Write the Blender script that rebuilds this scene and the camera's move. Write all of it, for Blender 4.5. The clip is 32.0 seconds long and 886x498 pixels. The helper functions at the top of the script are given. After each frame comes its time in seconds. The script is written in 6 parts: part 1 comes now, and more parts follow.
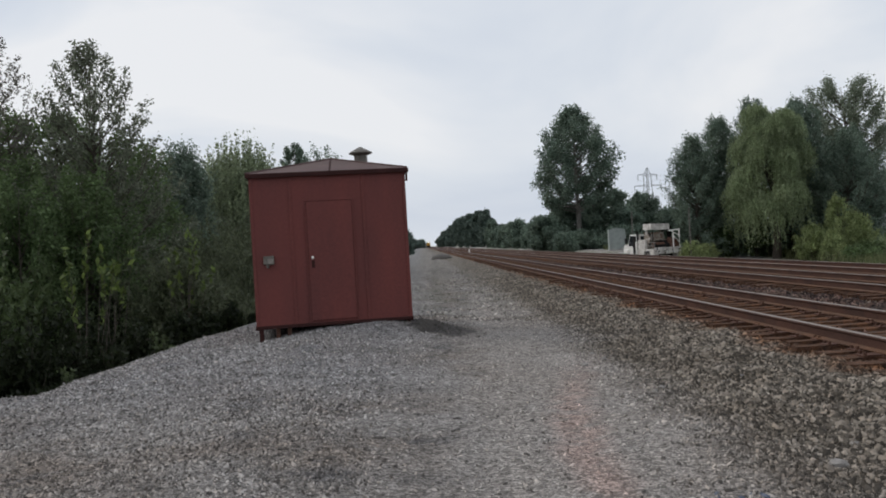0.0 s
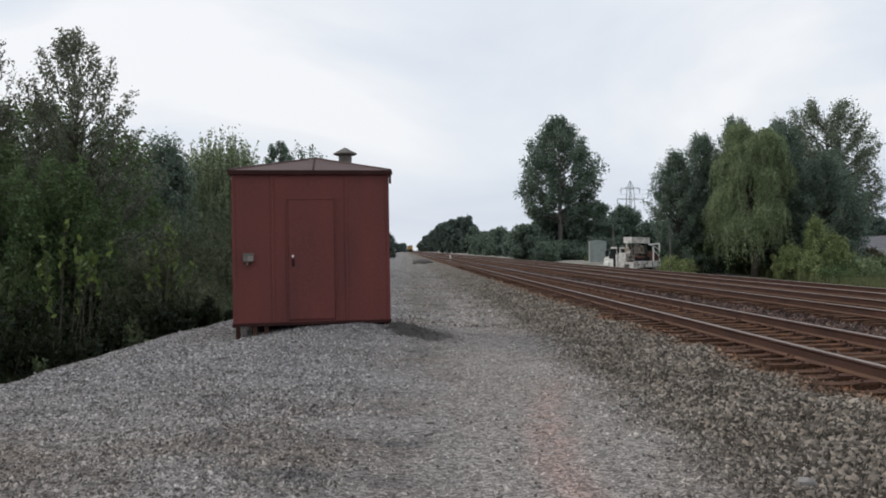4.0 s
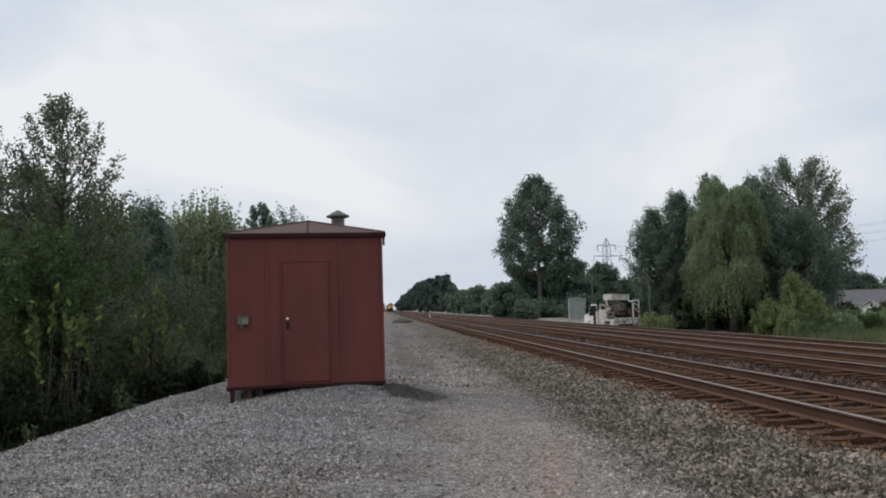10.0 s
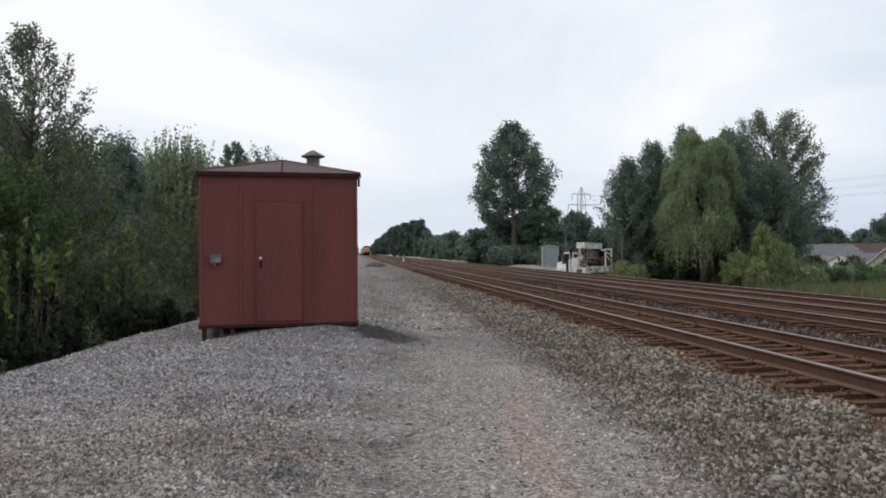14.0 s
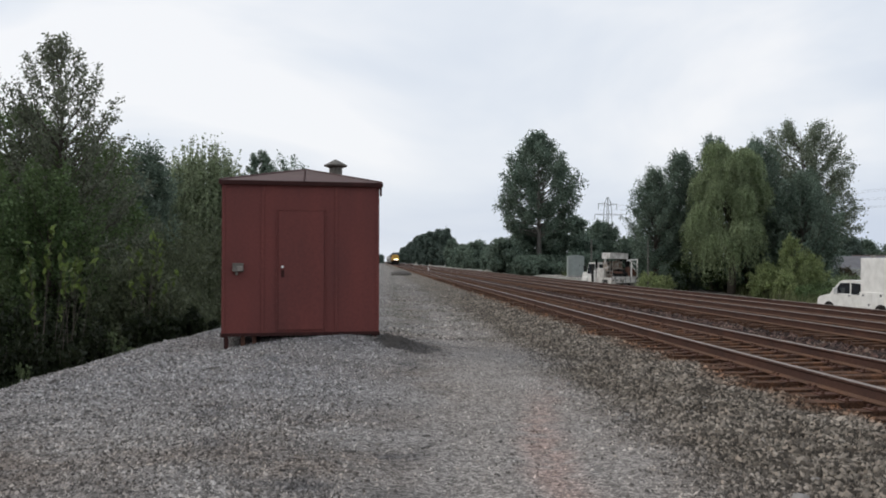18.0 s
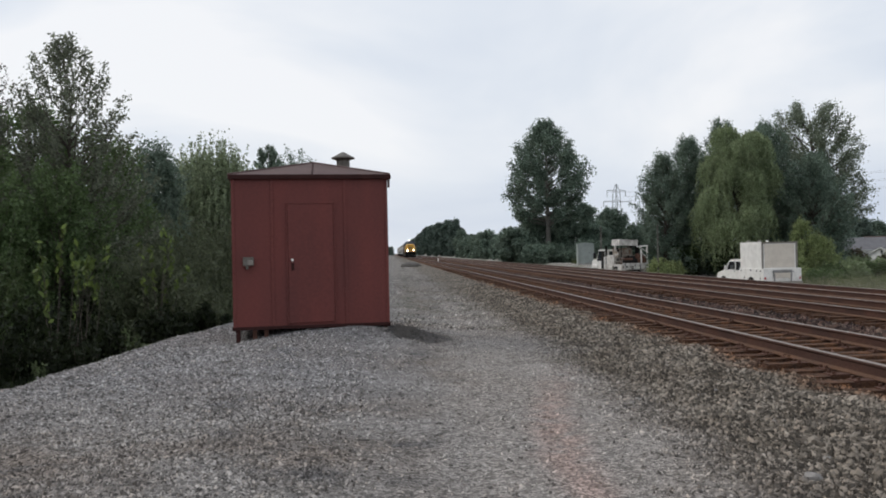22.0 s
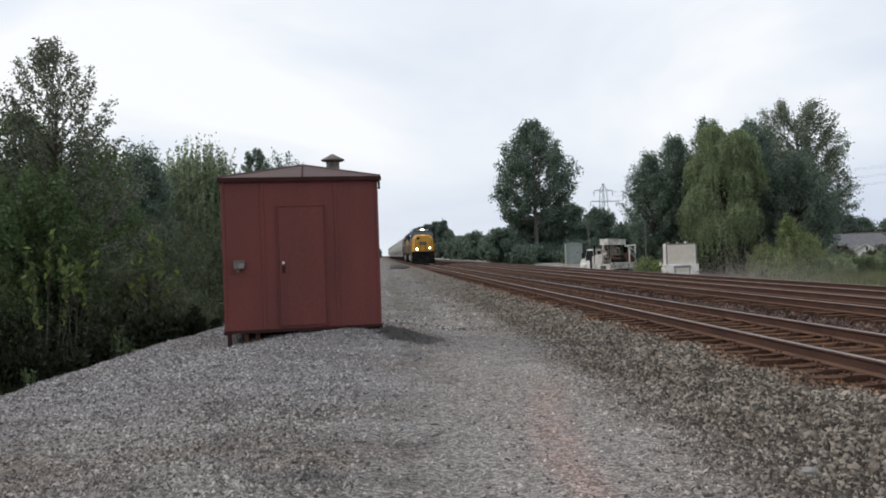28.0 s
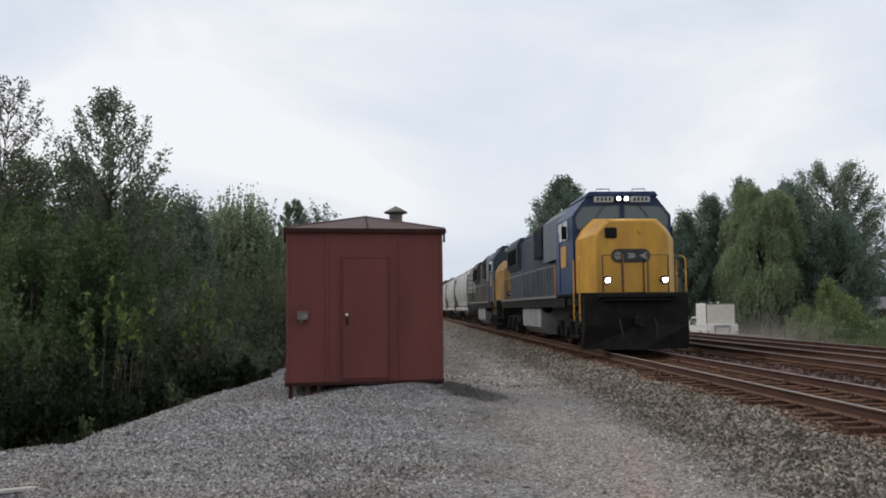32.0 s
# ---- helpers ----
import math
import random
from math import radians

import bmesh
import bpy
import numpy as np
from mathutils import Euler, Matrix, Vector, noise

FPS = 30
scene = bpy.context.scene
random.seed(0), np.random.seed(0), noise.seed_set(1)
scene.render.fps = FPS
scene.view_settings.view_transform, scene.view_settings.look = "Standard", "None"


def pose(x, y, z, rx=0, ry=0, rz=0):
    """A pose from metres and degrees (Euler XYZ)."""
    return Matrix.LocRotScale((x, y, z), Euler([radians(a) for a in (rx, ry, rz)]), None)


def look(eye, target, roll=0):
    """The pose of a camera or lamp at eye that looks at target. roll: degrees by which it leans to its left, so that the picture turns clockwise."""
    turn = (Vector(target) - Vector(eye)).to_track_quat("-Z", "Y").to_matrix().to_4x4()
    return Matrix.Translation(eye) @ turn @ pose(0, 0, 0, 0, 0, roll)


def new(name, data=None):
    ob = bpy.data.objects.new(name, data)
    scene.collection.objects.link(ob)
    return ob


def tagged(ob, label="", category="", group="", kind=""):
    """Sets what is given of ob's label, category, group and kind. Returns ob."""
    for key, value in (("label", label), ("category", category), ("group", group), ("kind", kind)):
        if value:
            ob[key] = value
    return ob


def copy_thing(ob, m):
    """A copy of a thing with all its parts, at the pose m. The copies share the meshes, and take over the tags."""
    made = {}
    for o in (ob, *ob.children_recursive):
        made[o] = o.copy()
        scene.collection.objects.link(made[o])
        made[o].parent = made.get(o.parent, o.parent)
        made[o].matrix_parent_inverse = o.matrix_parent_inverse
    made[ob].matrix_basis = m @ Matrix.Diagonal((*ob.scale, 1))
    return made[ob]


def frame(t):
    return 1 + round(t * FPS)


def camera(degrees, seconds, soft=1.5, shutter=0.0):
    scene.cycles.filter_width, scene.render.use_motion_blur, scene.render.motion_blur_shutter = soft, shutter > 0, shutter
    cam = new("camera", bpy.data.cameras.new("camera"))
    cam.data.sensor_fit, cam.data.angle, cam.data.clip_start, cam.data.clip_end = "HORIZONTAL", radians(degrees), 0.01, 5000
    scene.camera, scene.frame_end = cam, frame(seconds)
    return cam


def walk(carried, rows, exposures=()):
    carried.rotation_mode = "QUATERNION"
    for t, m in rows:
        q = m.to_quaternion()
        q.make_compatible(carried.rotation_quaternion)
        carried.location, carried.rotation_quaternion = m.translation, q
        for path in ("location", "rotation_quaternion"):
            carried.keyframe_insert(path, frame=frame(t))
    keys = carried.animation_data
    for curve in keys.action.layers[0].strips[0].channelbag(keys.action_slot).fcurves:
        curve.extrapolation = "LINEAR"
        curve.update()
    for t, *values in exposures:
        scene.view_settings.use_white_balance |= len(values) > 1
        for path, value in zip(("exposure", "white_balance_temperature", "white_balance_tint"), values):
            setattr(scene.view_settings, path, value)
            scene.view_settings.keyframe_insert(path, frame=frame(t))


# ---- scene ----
cam = camera(54.5, 32.0, soft=1.85)
PATH = [  # seconds, eye, target, roll
    (0, (0.31, 0.09, 1.544), (0.359, 2.09, 1.535), -3.3),
    (0.5, (0.309, 0.032, 1.537), (0.183, 2.027, 1.485), -4.5),
    (1, (0.346, 0.041, 1.554), (0.084, 2.023, 1.489), -2.8),
    (1.5, (0.378, -0.004, 1.571), (0.139, 1.98, 1.502), -2.6),
    (2, (0.384, -0.013, 1.574), (0.3, 1.985, 1.565), -1.8),
    (2.5, (0.387, -0.042, 1.548), (0.39, 1.958, 1.566), -2.0),
    (3, (0.367, -0.027, 1.542), (0.231, 1.968, 1.527), -2.8),
    (3.5, (0.351, -0.038, 1.569), (0.216, 1.958, 1.537), -2.2),
    (4, (0.316, 0.088, 1.54), (0.409, 2.086, 1.541), -0.9),
    (4.5, (0.315, 0.094, 1.536), (0.544, 2.081, 1.544), -0.2),
    (6.5, (0.216, 0.067, 1.528), (0.425, 2.056, 1.495), -1.9),
    (7, (0.188, -0.005, 1.557), (0.33, 1.99, 1.517), -1.6),
    (7.5, (0.134, -0.023, 1.578), (0.233, 1.974, 1.533), -1.1),
    (8, (0.056, 0.061, 1.609), (0.345, 2.04, 1.632), -2.6),
    (8.5, (0.045, 0.013, 1.581), (0.317, 1.993, 1.652), -1.6),
    (9, (0.041, 0.015, 1.582), (0.305, 1.997, 1.636), -0.8),
    (9.5, (0.048, -0.025, 1.578), (0.245, 1.964, 1.647), -1.7),
    (10, (0.048, -0.042, 1.575), (0.196, 1.948, 1.711), -1.6),
    (10.5, (0.042, -0.035, 1.57), (0.173, 1.958, 1.671), -0.2),
    (11, (0.043, -0.028, 1.575), (0.208, 1.962, 1.694), 0.1),
    (11.5, (0.034, 0.024, 1.599), (0.274, 2.006, 1.721), -0.8),
    (12, (0.045, -0.026, 1.555), (0.262, 1.959, 1.668), -0.8),
    (12.5, (0.062, -0.026, 1.547), (0.349, 1.953, 1.605), -0.4),
    (13, (0.06, -0.011, 1.545), (0.342, 1.968, 1.514), -0.2),
    (13.5, (0.045, -0.008, 1.551), (0.322, 1.973, 1.547), -0.4),
    (14, (0.046, -0.011, 1.543), (0.251, 1.979, 1.551), -0.3),
    (14.5, (0.06, -0.006, 1.545), (0.258, 1.984, 1.559), -0.9),
    (15, (0.06, -0.02, 1.538), (0.234, 1.971, 1.601), -1.7),
    (15.5, (0.077, -0.024, 1.537), (0.256, 1.966, 1.63), -3.6),
    (17.5, (0.113, -0.007, 1.565), (0.28, 1.985, 1.627), -0.0),
    (18, (0.113, 0.019, 1.559), (0.259, 2.014, 1.588), 0.1),
    (18.5, (0.097, 0.012, 1.563), (0.192, 2.009, 1.588), 0.0),
    (19, (0.093, 0.018, 1.556), (0.216, 2.014, 1.575), 0.2),
    (19.5, (0.075, -0.006, 1.55), (0.2, 1.989, 1.602), -0.5),
    (20, (0.085, -0.023, 1.555), (0.229, 1.969, 1.659), -1.4),
    (20.5, (0.103, -0.057, 1.545), (0.281, 1.933, 1.634), 0.4),
    (21, (0.12, -0.027, 1.534), (0.347, 1.96, 1.575), -0.9),
    (21.5, (0.123, -0.029, 1.534), (0.303, 1.963, 1.552), -2.1),
    (22, (0.118, -0.023, 1.54), (0.242, 1.973, 1.548), -1.2),
    (22.5, (0.113, -0.023, 1.541), (0.212, 1.975, 1.551), -1.5),
    (23, (0.127, -0.022, 1.545), (0.249, 1.973, 1.619), -1.7),
    (23.5, (0.123, -0.025, 1.545), (0.283, 1.967, 1.632), -2.0),
    (24, (0.115, -0.012, 1.543), (0.268, 1.98, 1.634), -1.0),
    (24.5, (0.113, -0.036, 1.547), (0.252, 1.956, 1.65), -1.6),
    (25, (0.096, -0.024, 1.541), (0.251, 1.968, 1.644), -1.3),
    (25.5, (0.107, -0.032, 1.528), (0.266, 1.96, 1.614), -2.6),
    (27.5, (0.056, -0.013, 1.534), (0.265, 1.976, 1.554), -0.7),
    (28, (0.065, -0.008, 1.53), (0.217, 1.987, 1.541), -1.9),
    (28.5, (0.056, 0.004, 1.538), (0.135, 2.003, 1.534), -1.9),
    (29, (-0.018, -0.043, 1.54), (0.049, 1.956, 1.556), -1.3),
    (29.5, (-0.138, -0.043, 1.529), (0.025, 1.951, 1.522), -2.4),
    (30, (-0.195, -0.015, 1.551), (-0.124, 1.984, 1.536), -1.9),
    (30.5, (-0.256, 0.04, 1.541), (-0.262, 2.039, 1.607), -2.5),
    (31, (-0.337, 0.048, 1.533), (-0.389, 2.046, 1.601), -1.0),
    (31.5, (-0.461, 0.182, 1.537), (-0.457, 2.181, 1.617), -0.6),
    (32, (-0.559, 0.187, 1.558), (-0.464, 2.18, 1.695), -0.6),
]
STOPS = ((0, -0.13), (1, -0.06), (3, -0.05), (4, 0.01), (7, -0.3), (8, -0.03), (9, 0.17), (10, -0.12), (12, -0.06), (13, 0.02), (14, 0.12), (15, 0.08), (18, 0.02), (20, 0), (22, 0), (24, 0.0), (27.5, 0.08), (28, 0.11), (29, -0.2), (30, -0.35), (31, -0.01), (31.5, 0.06), (32, 0))
walk(cam, [(t, look(eye, target, roll)) for t, eye, target, roll in PATH], STOPS)

# ---- sky and sun ----
SUN_ELEVATION, SUN_TURN = radians(38), radians(-75)
world = bpy.data.worlds.new("sky")
scene.world = world
world.use_nodes = True
wn, wl = world.node_tree.nodes, world.node_tree.links
wn.clear()
sky = wn.new("ShaderNodeTexSky")
sky.sky_type, sky.sun_disc = "NISHITA", False
sky.sun_elevation, sky.sun_rotation = SUN_ELEVATION, SUN_TURN
sky.dust_density = 3.0
coord = wn.new("ShaderNodeTexCoord")
squash = wn.new("ShaderNodeMapping")
squash.inputs["Scale"].default_value = (1.0, 1.0, 2.6)
wl.new(coord.outputs["Generated"], squash.inputs["Vector"])
cloud = wn.new("ShaderNodeTexNoise")
cloud.inputs["Scale"].default_value, cloud.inputs["Detail"].default_value = 1.9, 5.0
cloud.inputs["Roughness"].default_value, cloud.inputs["Distortion"].default_value = 0.5, 0.5
wl.new(squash.outputs["Vector"], cloud.inputs["Vector"])
ramp = wn.new("ShaderNodeValToRGB")
ramp.color_ramp.elements[0].position, ramp.color_ramp.elements[0].color = 0.34, (0.64, 0.71, 0.83, 1)
ramp.color_ramp.elements[1].position, ramp.color_ramp.elements[1].color = 0.63, (0.94, 0.955, 0.985, 1)
mid = ramp.color_ramp.elements.new(0.5)
mid.color = (0.79, 0.84, 0.915, 1)
wl.new(cloud.outputs["Fac"], ramp.inputs["Fac"])
clouds = wn.new("ShaderNodeBackground")
clouds.inputs["Strength"].default_value = 1.0
wl.new(ramp.outputs["Color"], clouds.inputs["Color"])
clear = wn.new("ShaderNodeBackground")
clear.inputs["Strength"].default_value = 0.1
wl.new(sky.outputs["Color"], clear.inputs["Color"])
cover = wn.new("ShaderNodeMixShader")
cover.inputs["Fac"].default_value = 0.93
wl.new(clear.outputs[0], cover.inputs[1])
wl.new(clouds.outputs[0], cover.inputs[2])
wout = wn.new("ShaderNodeOutputWorld")
wl.new(cover.outputs[0], wout.inputs["Surface"])

sun = new("sun", bpy.data.lights.new("sun", "SUN"))
sun.data.energy, sun.data.angle, sun.data.color = 0.9, radians(14), (1.0, 0.95, 0.88)
sun_way = Vector((math.sin(SUN_TURN) * math.cos(SUN_ELEVATION), math.cos(SUN_TURN) * math.cos(SUN_ELEVATION), math.sin(SUN_ELEVATION)))
sun.matrix_world = look(sun_way * 50, (0, 0, 0))


# ---- materials ----
def material(name, colour, rough=0.8, metal=0.0, vary=0.25, scale=6.0, fine=60.0, bump=0.15, second=None, spread=0.35, islands=0.0, streak=0.0, shine=0.5):
    """A procedural surface: base colour with two scales of variation, a second colour in patches, and fine relief."""
    m = bpy.data.materials.new(name)
    m.use_nodes = True
    n, l = m.node_tree.nodes, m.node_tree.links
    b = n["Principled BSDF"]
    b.inputs["Roughness"].default_value, b.inputs["Metallic"].default_value = rough, metal
    b.inputs["Specular IOR Level"].default_value = shine
    tc = n.new("ShaderNodeTexCoord")
    big = n.new("ShaderNodeTexNoise")
    big.inputs["Scale"].default_value, big.inputs["Detail"].default_value = scale, 6
    small = n.new("ShaderNodeTexNoise")
    small.inputs["Scale"].default_value, small.inputs["Detail"].default_value = fine, 3
    src = tc.outputs["Object"]
    if streak:
        mp = n.new("ShaderNodeMapping")
        mp.inputs["Scale"].default_value = (1, 1, streak)
        l.new(src, mp.inputs["Vector"])
        l.new(mp.outputs["Vector"], big.inputs["Vector"])
    else:
        l.new(src, big.inputs["Vector"])
    l.new(src, small.inputs["Vector"])
    mix = n.new("ShaderNodeMix")
    mix.data_type = "RGBA"
    mix.inputs[6].default_value = (*colour, 1)
    mix.inputs[7].default_value = (*(second or [c * 0.7 for c in colour]), 1)
    mr = n.new("ShaderNodeMapRange")
    mr.inputs["From Min"].default_value, mr.inputs["From Max"].default_value = 0.5 - spread / 2, 0.5 + spread / 2
    l.new(big.outputs["Fac"], mr.inputs["Value"])
    l.new(mr.outputs["Result"], mix.inputs[0])
    hsv = n.new("ShaderNodeHueSaturation")
    l.new(mix.outputs[2], hsv.inputs["Color"])
    val = n.new("ShaderNodeMapRange")
    val.inputs["To Min"].default_value, val.inputs["To Max"].default_value = 1 - vary, 1 + vary
    val.inputs["From Min"].default_value, val.inputs["From Max"].default_value = 0.25, 0.75
    l.new(small.outputs["Fac"], val.inputs["Value"])
    last = val.outputs["Result"]
    if islands:
        geo = n.new("ShaderNodeNewGeometry")
        ir = n.new("ShaderNodeMapRange")
        ir.inputs["To Min"].default_value, ir.inputs["To Max"].default_value = 1 - islands, 1 + islands
        l.new(geo.outputs["Random Per Island"], ir.inputs["Value"])
        mul = n.new("ShaderNodeMath")
        mul.operation = "MULTIPLY"
        l.new(last, mul.inputs[0])
        l.new(ir.outputs["Result"], mul.inputs[1])
        last = mul.outputs[0]
    l.new(last, hsv.inputs["Value"])
    l.new(hsv.outputs["Color"], b.inputs["Base Color"])
    if bump:
        bp = n.new("ShaderNodeBump")
        bp.inputs["Strength"].default_value, bp.inputs["Distance"].default_value = bump, 0.02
        l.new(small.outputs["Fac"], bp.inputs["Height"])
        l.new(bp.outputs["Normal"], b.inputs["Normal"])
    return m


def leaf_material(name, colour, second, islands=0.4):
    """Foliage: diffuse and gloss with light coming through, each leaf a little different."""
    m = material(name, colour, 0.55, 0, 0.2, 0.35, 3.0, 0, second, 0.3, islands)
    n, l = m.node_tree.nodes, m.node_tree.links
    b = n["Principled BSDF"]
    b.inputs["Specular IOR Level"].default_value = 0.3
    tr = n.new("ShaderNodeBsdfTranslucent")
    col = b.inputs["Base Color"].links[0].from_socket
    l.new(col, tr.inputs["Color"])
    mx = n.new("ShaderNodeMixShader")
    mx.inputs["Fac"].default_value = 0.45
    l.new(b.outputs[0], mx.inputs[1])
    l.new(tr.outputs[0], mx.inputs[2])
    l.new(mx.outputs[0], n["Material Output"].inputs["Surface"])
    return m


def glow(name, colour, strength):
    m = bpy.data.materials.new(name)
    m.use_nodes = True
    b = m.node_tree.nodes["Principled BSDF"]
    b.inputs["Base Color"].default_value = (*colour, 1)
    b.inputs["Emission Color"].default_value, b.inputs["Emission Strength"].default_value = (*colour, 1), strength
    return m


def glass(name, tint=(0.02, 0.025, 0.03)):
    m = bpy.data.materials.new(name)
    m.use_nodes = True
    b = m.node_tree.nodes["Principled BSDF"]
    b.inputs["Base Color"].default_value, b.inputs["Roughness"].default_value = (*tint, 1), 0.06
    b.inputs["Specular IOR Level"].default_value, b.inputs["IOR"].default_value = 0.8, 1.5
    return m


SHED_RED = material("oxide_red_painted_steel", (0.165, 0.040, 0.033), 0.6, 0, 0.12, 1.8, 24, 0.06, (0.118, 0.032, 0.028), 0.4, 0, 0.22, shine=0.35)
SHED_ROOF = material("weathered_red_brown_roof_steel", (0.130, 0.086, 0.080), 0.75, 0, 0.15, 2.5, 30, 0.08, (0.1, 0.066, 0.062), 0.5, shine=0.25)
SHED_TRIM = material("dark_red_edge_paint", (0.05, 0.020, 0.018), 0.8, 0, 0.2, 5, 40, 0.1, shine=0.15)
GALVANISED = material("weathered_galvanised_metal", (0.30, 0.29, 0.27), 0.5, 0.6, 0.2, 8, 60, 0.1, (0.2, 0.17, 0.14))
RUST = material("rusted_steel", (0.10, 0.045, 0.028), 0.85, 0.1, 0.35, 8, 70, 0.3, (0.09, 0.042, 0.028))
RAIL_SIDE = material("rusty_rail_steel", (0.102, 0.05, 0.035), 0.85, 0, 0.25, 1.2, 50, 0.2, (0.052, 0.031, 0.026), 0.5, shine=0.2)
RAIL_TOP = material("worn_rail_head", (0.27, 0.22, 0.195), 0.5, 0.35, 0.12, 4, 40, 0.05, (0.2, 0.155, 0.13), shine=0.25)
RAIL_FOOT = material("orange_rusted_rail_foot", (0.165, 0.08, 0.042), 0.9, 0, 0.3, 1.5, 60, 0.2, (0.085, 0.048, 0.032), 0.5)
TIE_WOOD = material("creosoted_weathered_tie_wood", (0.034, 0.026, 0.023), 0.9, 0, 0.45, 3.2, 40, 0.6, (0.16, 0.078, 0.042), 0.34, shine=0.15)
BARK = material("grey_brown_bark", (0.105, 0.086, 0.07), 0.9, 0, 0.35, 6, 40, 0.5)
PALE_BARK = material("pale_grey_bark", (0.2, 0.185, 0.165), 0.9, 0, 0.35, 6, 40, 0.4)
LEAF_DARK = leaf_material("dark_green_leaves", (0.064, 0.096, 0.038), (0.09, 0.124, 0.05))
# shade at the thicket's foot painted into the leaves, near black
LEAF_SHADE = leaf_material("shade_dark_thicket_leaves", (0.016, 0.023, 0.01), (0.028, 0.038, 0.015))
# distance haze put into the leaf colour: paler and bluer for farther trees
LEAF_HAZE = leaf_material("haze_paled_green_leaves", (0.136, 0.188, 0.144), (0.18, 0.232, 0.176))
LEAF_PALE = leaf_material("pale_silvery_leaves", (0.27, 0.315, 0.195), (0.21, 0.255, 0.15))
LEAF_MID = leaf_material("mid_green_leaves", (0.096, 0.145, 0.058), (0.135, 0.19, 0.08))
LEAF_GREY = leaf_material("grey_green_leaves", (0.145, 0.163, 0.112), (0.185, 0.204, 0.147))
LEAF_WILLOW = leaf_material("willow_leaves", (0.22, 0.275, 0.145), (0.272, 0.325, 0.185))
LEAF_THIN = leaf_material("thin_brownish_grey_leaves", (0.12, 0.115, 0.095), (0.15, 0.145, 0.12))
LEAF_YELLOW = leaf_material("yellow_green_leaves", (0.15, 0.2, 0.055), (0.11, 0.155, 0.045))
LEAF_SUNNY = leaf_material("sunny_yellow_green_leaves", (0.26, 0.31, 0.135), (0.31, 0.36, 0.17))
LEAF_DULL = leaf_material("dull_olive_leaves", (0.094, 0.11, 0.062), (0.122, 0.138, 0.08))
LEAF_BROWN = leaf_material("brown_dry_weeds", (0.12, 0.09, 0.06), (0.09, 0.10, 0.05))
LEAF_SPRIG = leaf_material("pale_sprig_leaves", (0.1, 0.135, 0.06), (0.14, 0.17, 0.085))
LEAF_LIGHT = leaf_material("pale_grey_green_leaves", (0.18, 0.215, 0.15), (0.22, 0.25, 0.185))
LEAF_BRUSH = leaf_material("olive_brush_leaves", (0.06, 0.088, 0.035), (0.102, 0.135, 0.056))
# farthest foliage, its colour lightened towards blue to paint in haze
LEAF_FAR = leaf_material("haze_paled_distant_leaves", (0.105, 0.145, 0.12), (0.13, 0.17, 0.14))
GRASS = leaf_material("grass_blades", (0.105, 0.14, 0.058), (0.165, 0.17, 0.085))
WHITE_PAINT = material("white_vehicle_paint", (0.82, 0.80, 0.76), 0.35, 0, 0.06, 3, 30, 0.02, (0.68, 0.66, 0.62))
DIRTY_WHITE = material("dirty_white_paint", (0.64, 0.62, 0.58), 0.5, 0, 0.15, 3, 20, 0.05, (0.36, 0.33, 0.3))
DUSTY_BEIGE = material("dust_coated_cream_paint", (0.66, 0.60, 0.52), 0.6, 0, 0.08, 2, 20, 0.03, (0.56, 0.5, 0.43))
BLACK = material("black_rubber", (0.02, 0.02, 0.021), 0.7, 0, 0.2, 6, 50, 0.1)
DARK_STEEL = material("grimy_dark_steel", (0.011, 0.0105, 0.011), 0.75, 0.1, 0.3, 3, 30, 0.1, (0.02, 0.018, 0.016), shine=0.1)
GLASS = glass("dark_window_glass")
# green-blue glass with the sky's reflection put into its base colour
WINDSCREEN = glass("sky_toned_windscreen", (0.05, 0.075, 0.085))
LOCO_YELLOW = material("faded_yellow_paint", (0.64, 0.345, 0.03), 0.5, 0, 0.1, 2.2, 20, 0.03, (0.4, 0.2, 0.035), 0.45, 0, 0.35)
LOCO_BLUE = material("dark_blue_paint", (0.016, 0.036, 0.1), 0.45, 0, 0.12, 1.5, 20, 0.03, (0.03, 0.05, 0.11), 0.5, shine=0.2)
LOCO_GREY = material("dirty_navy_hood_paint", (0.034, 0.046, 0.07), 0.6, 0, 0.2, 1.6, 20, 0.04, (0.066, 0.074, 0.088), 0.5, 0, 0.3, shine=0.12)
LOCO_TAN = material("grimy_tan_yellow_paint", (0.40, 0.235, 0.06), 0.6, 0, 0.15, 2.0, 20, 0.03, (0.2, 0.11, 0.045), 0.45, 0, 0.4)
LOCO_GRIME = material("sooty_brown_grey_hood_paint", (0.055, 0.05, 0.046), 0.7, 0, 0.2, 1.4, 20, 0.04, (0.095, 0.085, 0.075), 0.5, shine=0.12)
LOCO_PALE = material("faded_grey_panel_paint", (0.105, 0.125, 0.15), 0.55, 0, 0.15, 1.2, 20, 0.04, (0.07, 0.085, 0.11), 0.5, 0, 0.3)
TANK_GREY = material("dusty_light_grey_tank", (0.28, 0.28, 0.28), 0.7, 0, 0.2, 1.5, 20, 0.05, (0.18, 0.17, 0.16))
HOPPER_GREY = material("dusty_pale_grey_hopper_paint", (0.44, 0.435, 0.415), 0.6, 0, 0.12, 0.8, 14, 0.04, (0.30, 0.285, 0.26), 0.5, 0, 0.25)
EMBLEM_DARK = material("faded_black_emblem_paint", (0.035, 0.032, 0.03), 0.6)
STANCHION = material("dusty_pale_handrail_paint", (0.19, 0.185, 0.17), 0.6, 0, 0.15, 3, 20, 0.03, (0.12, 0.11, 0.1))
HANDRAIL = material("rust_brown_handrail_paint", (0.14, 0.075, 0.03), 0.7, 0, 0.2, 3, 20, 0.03)
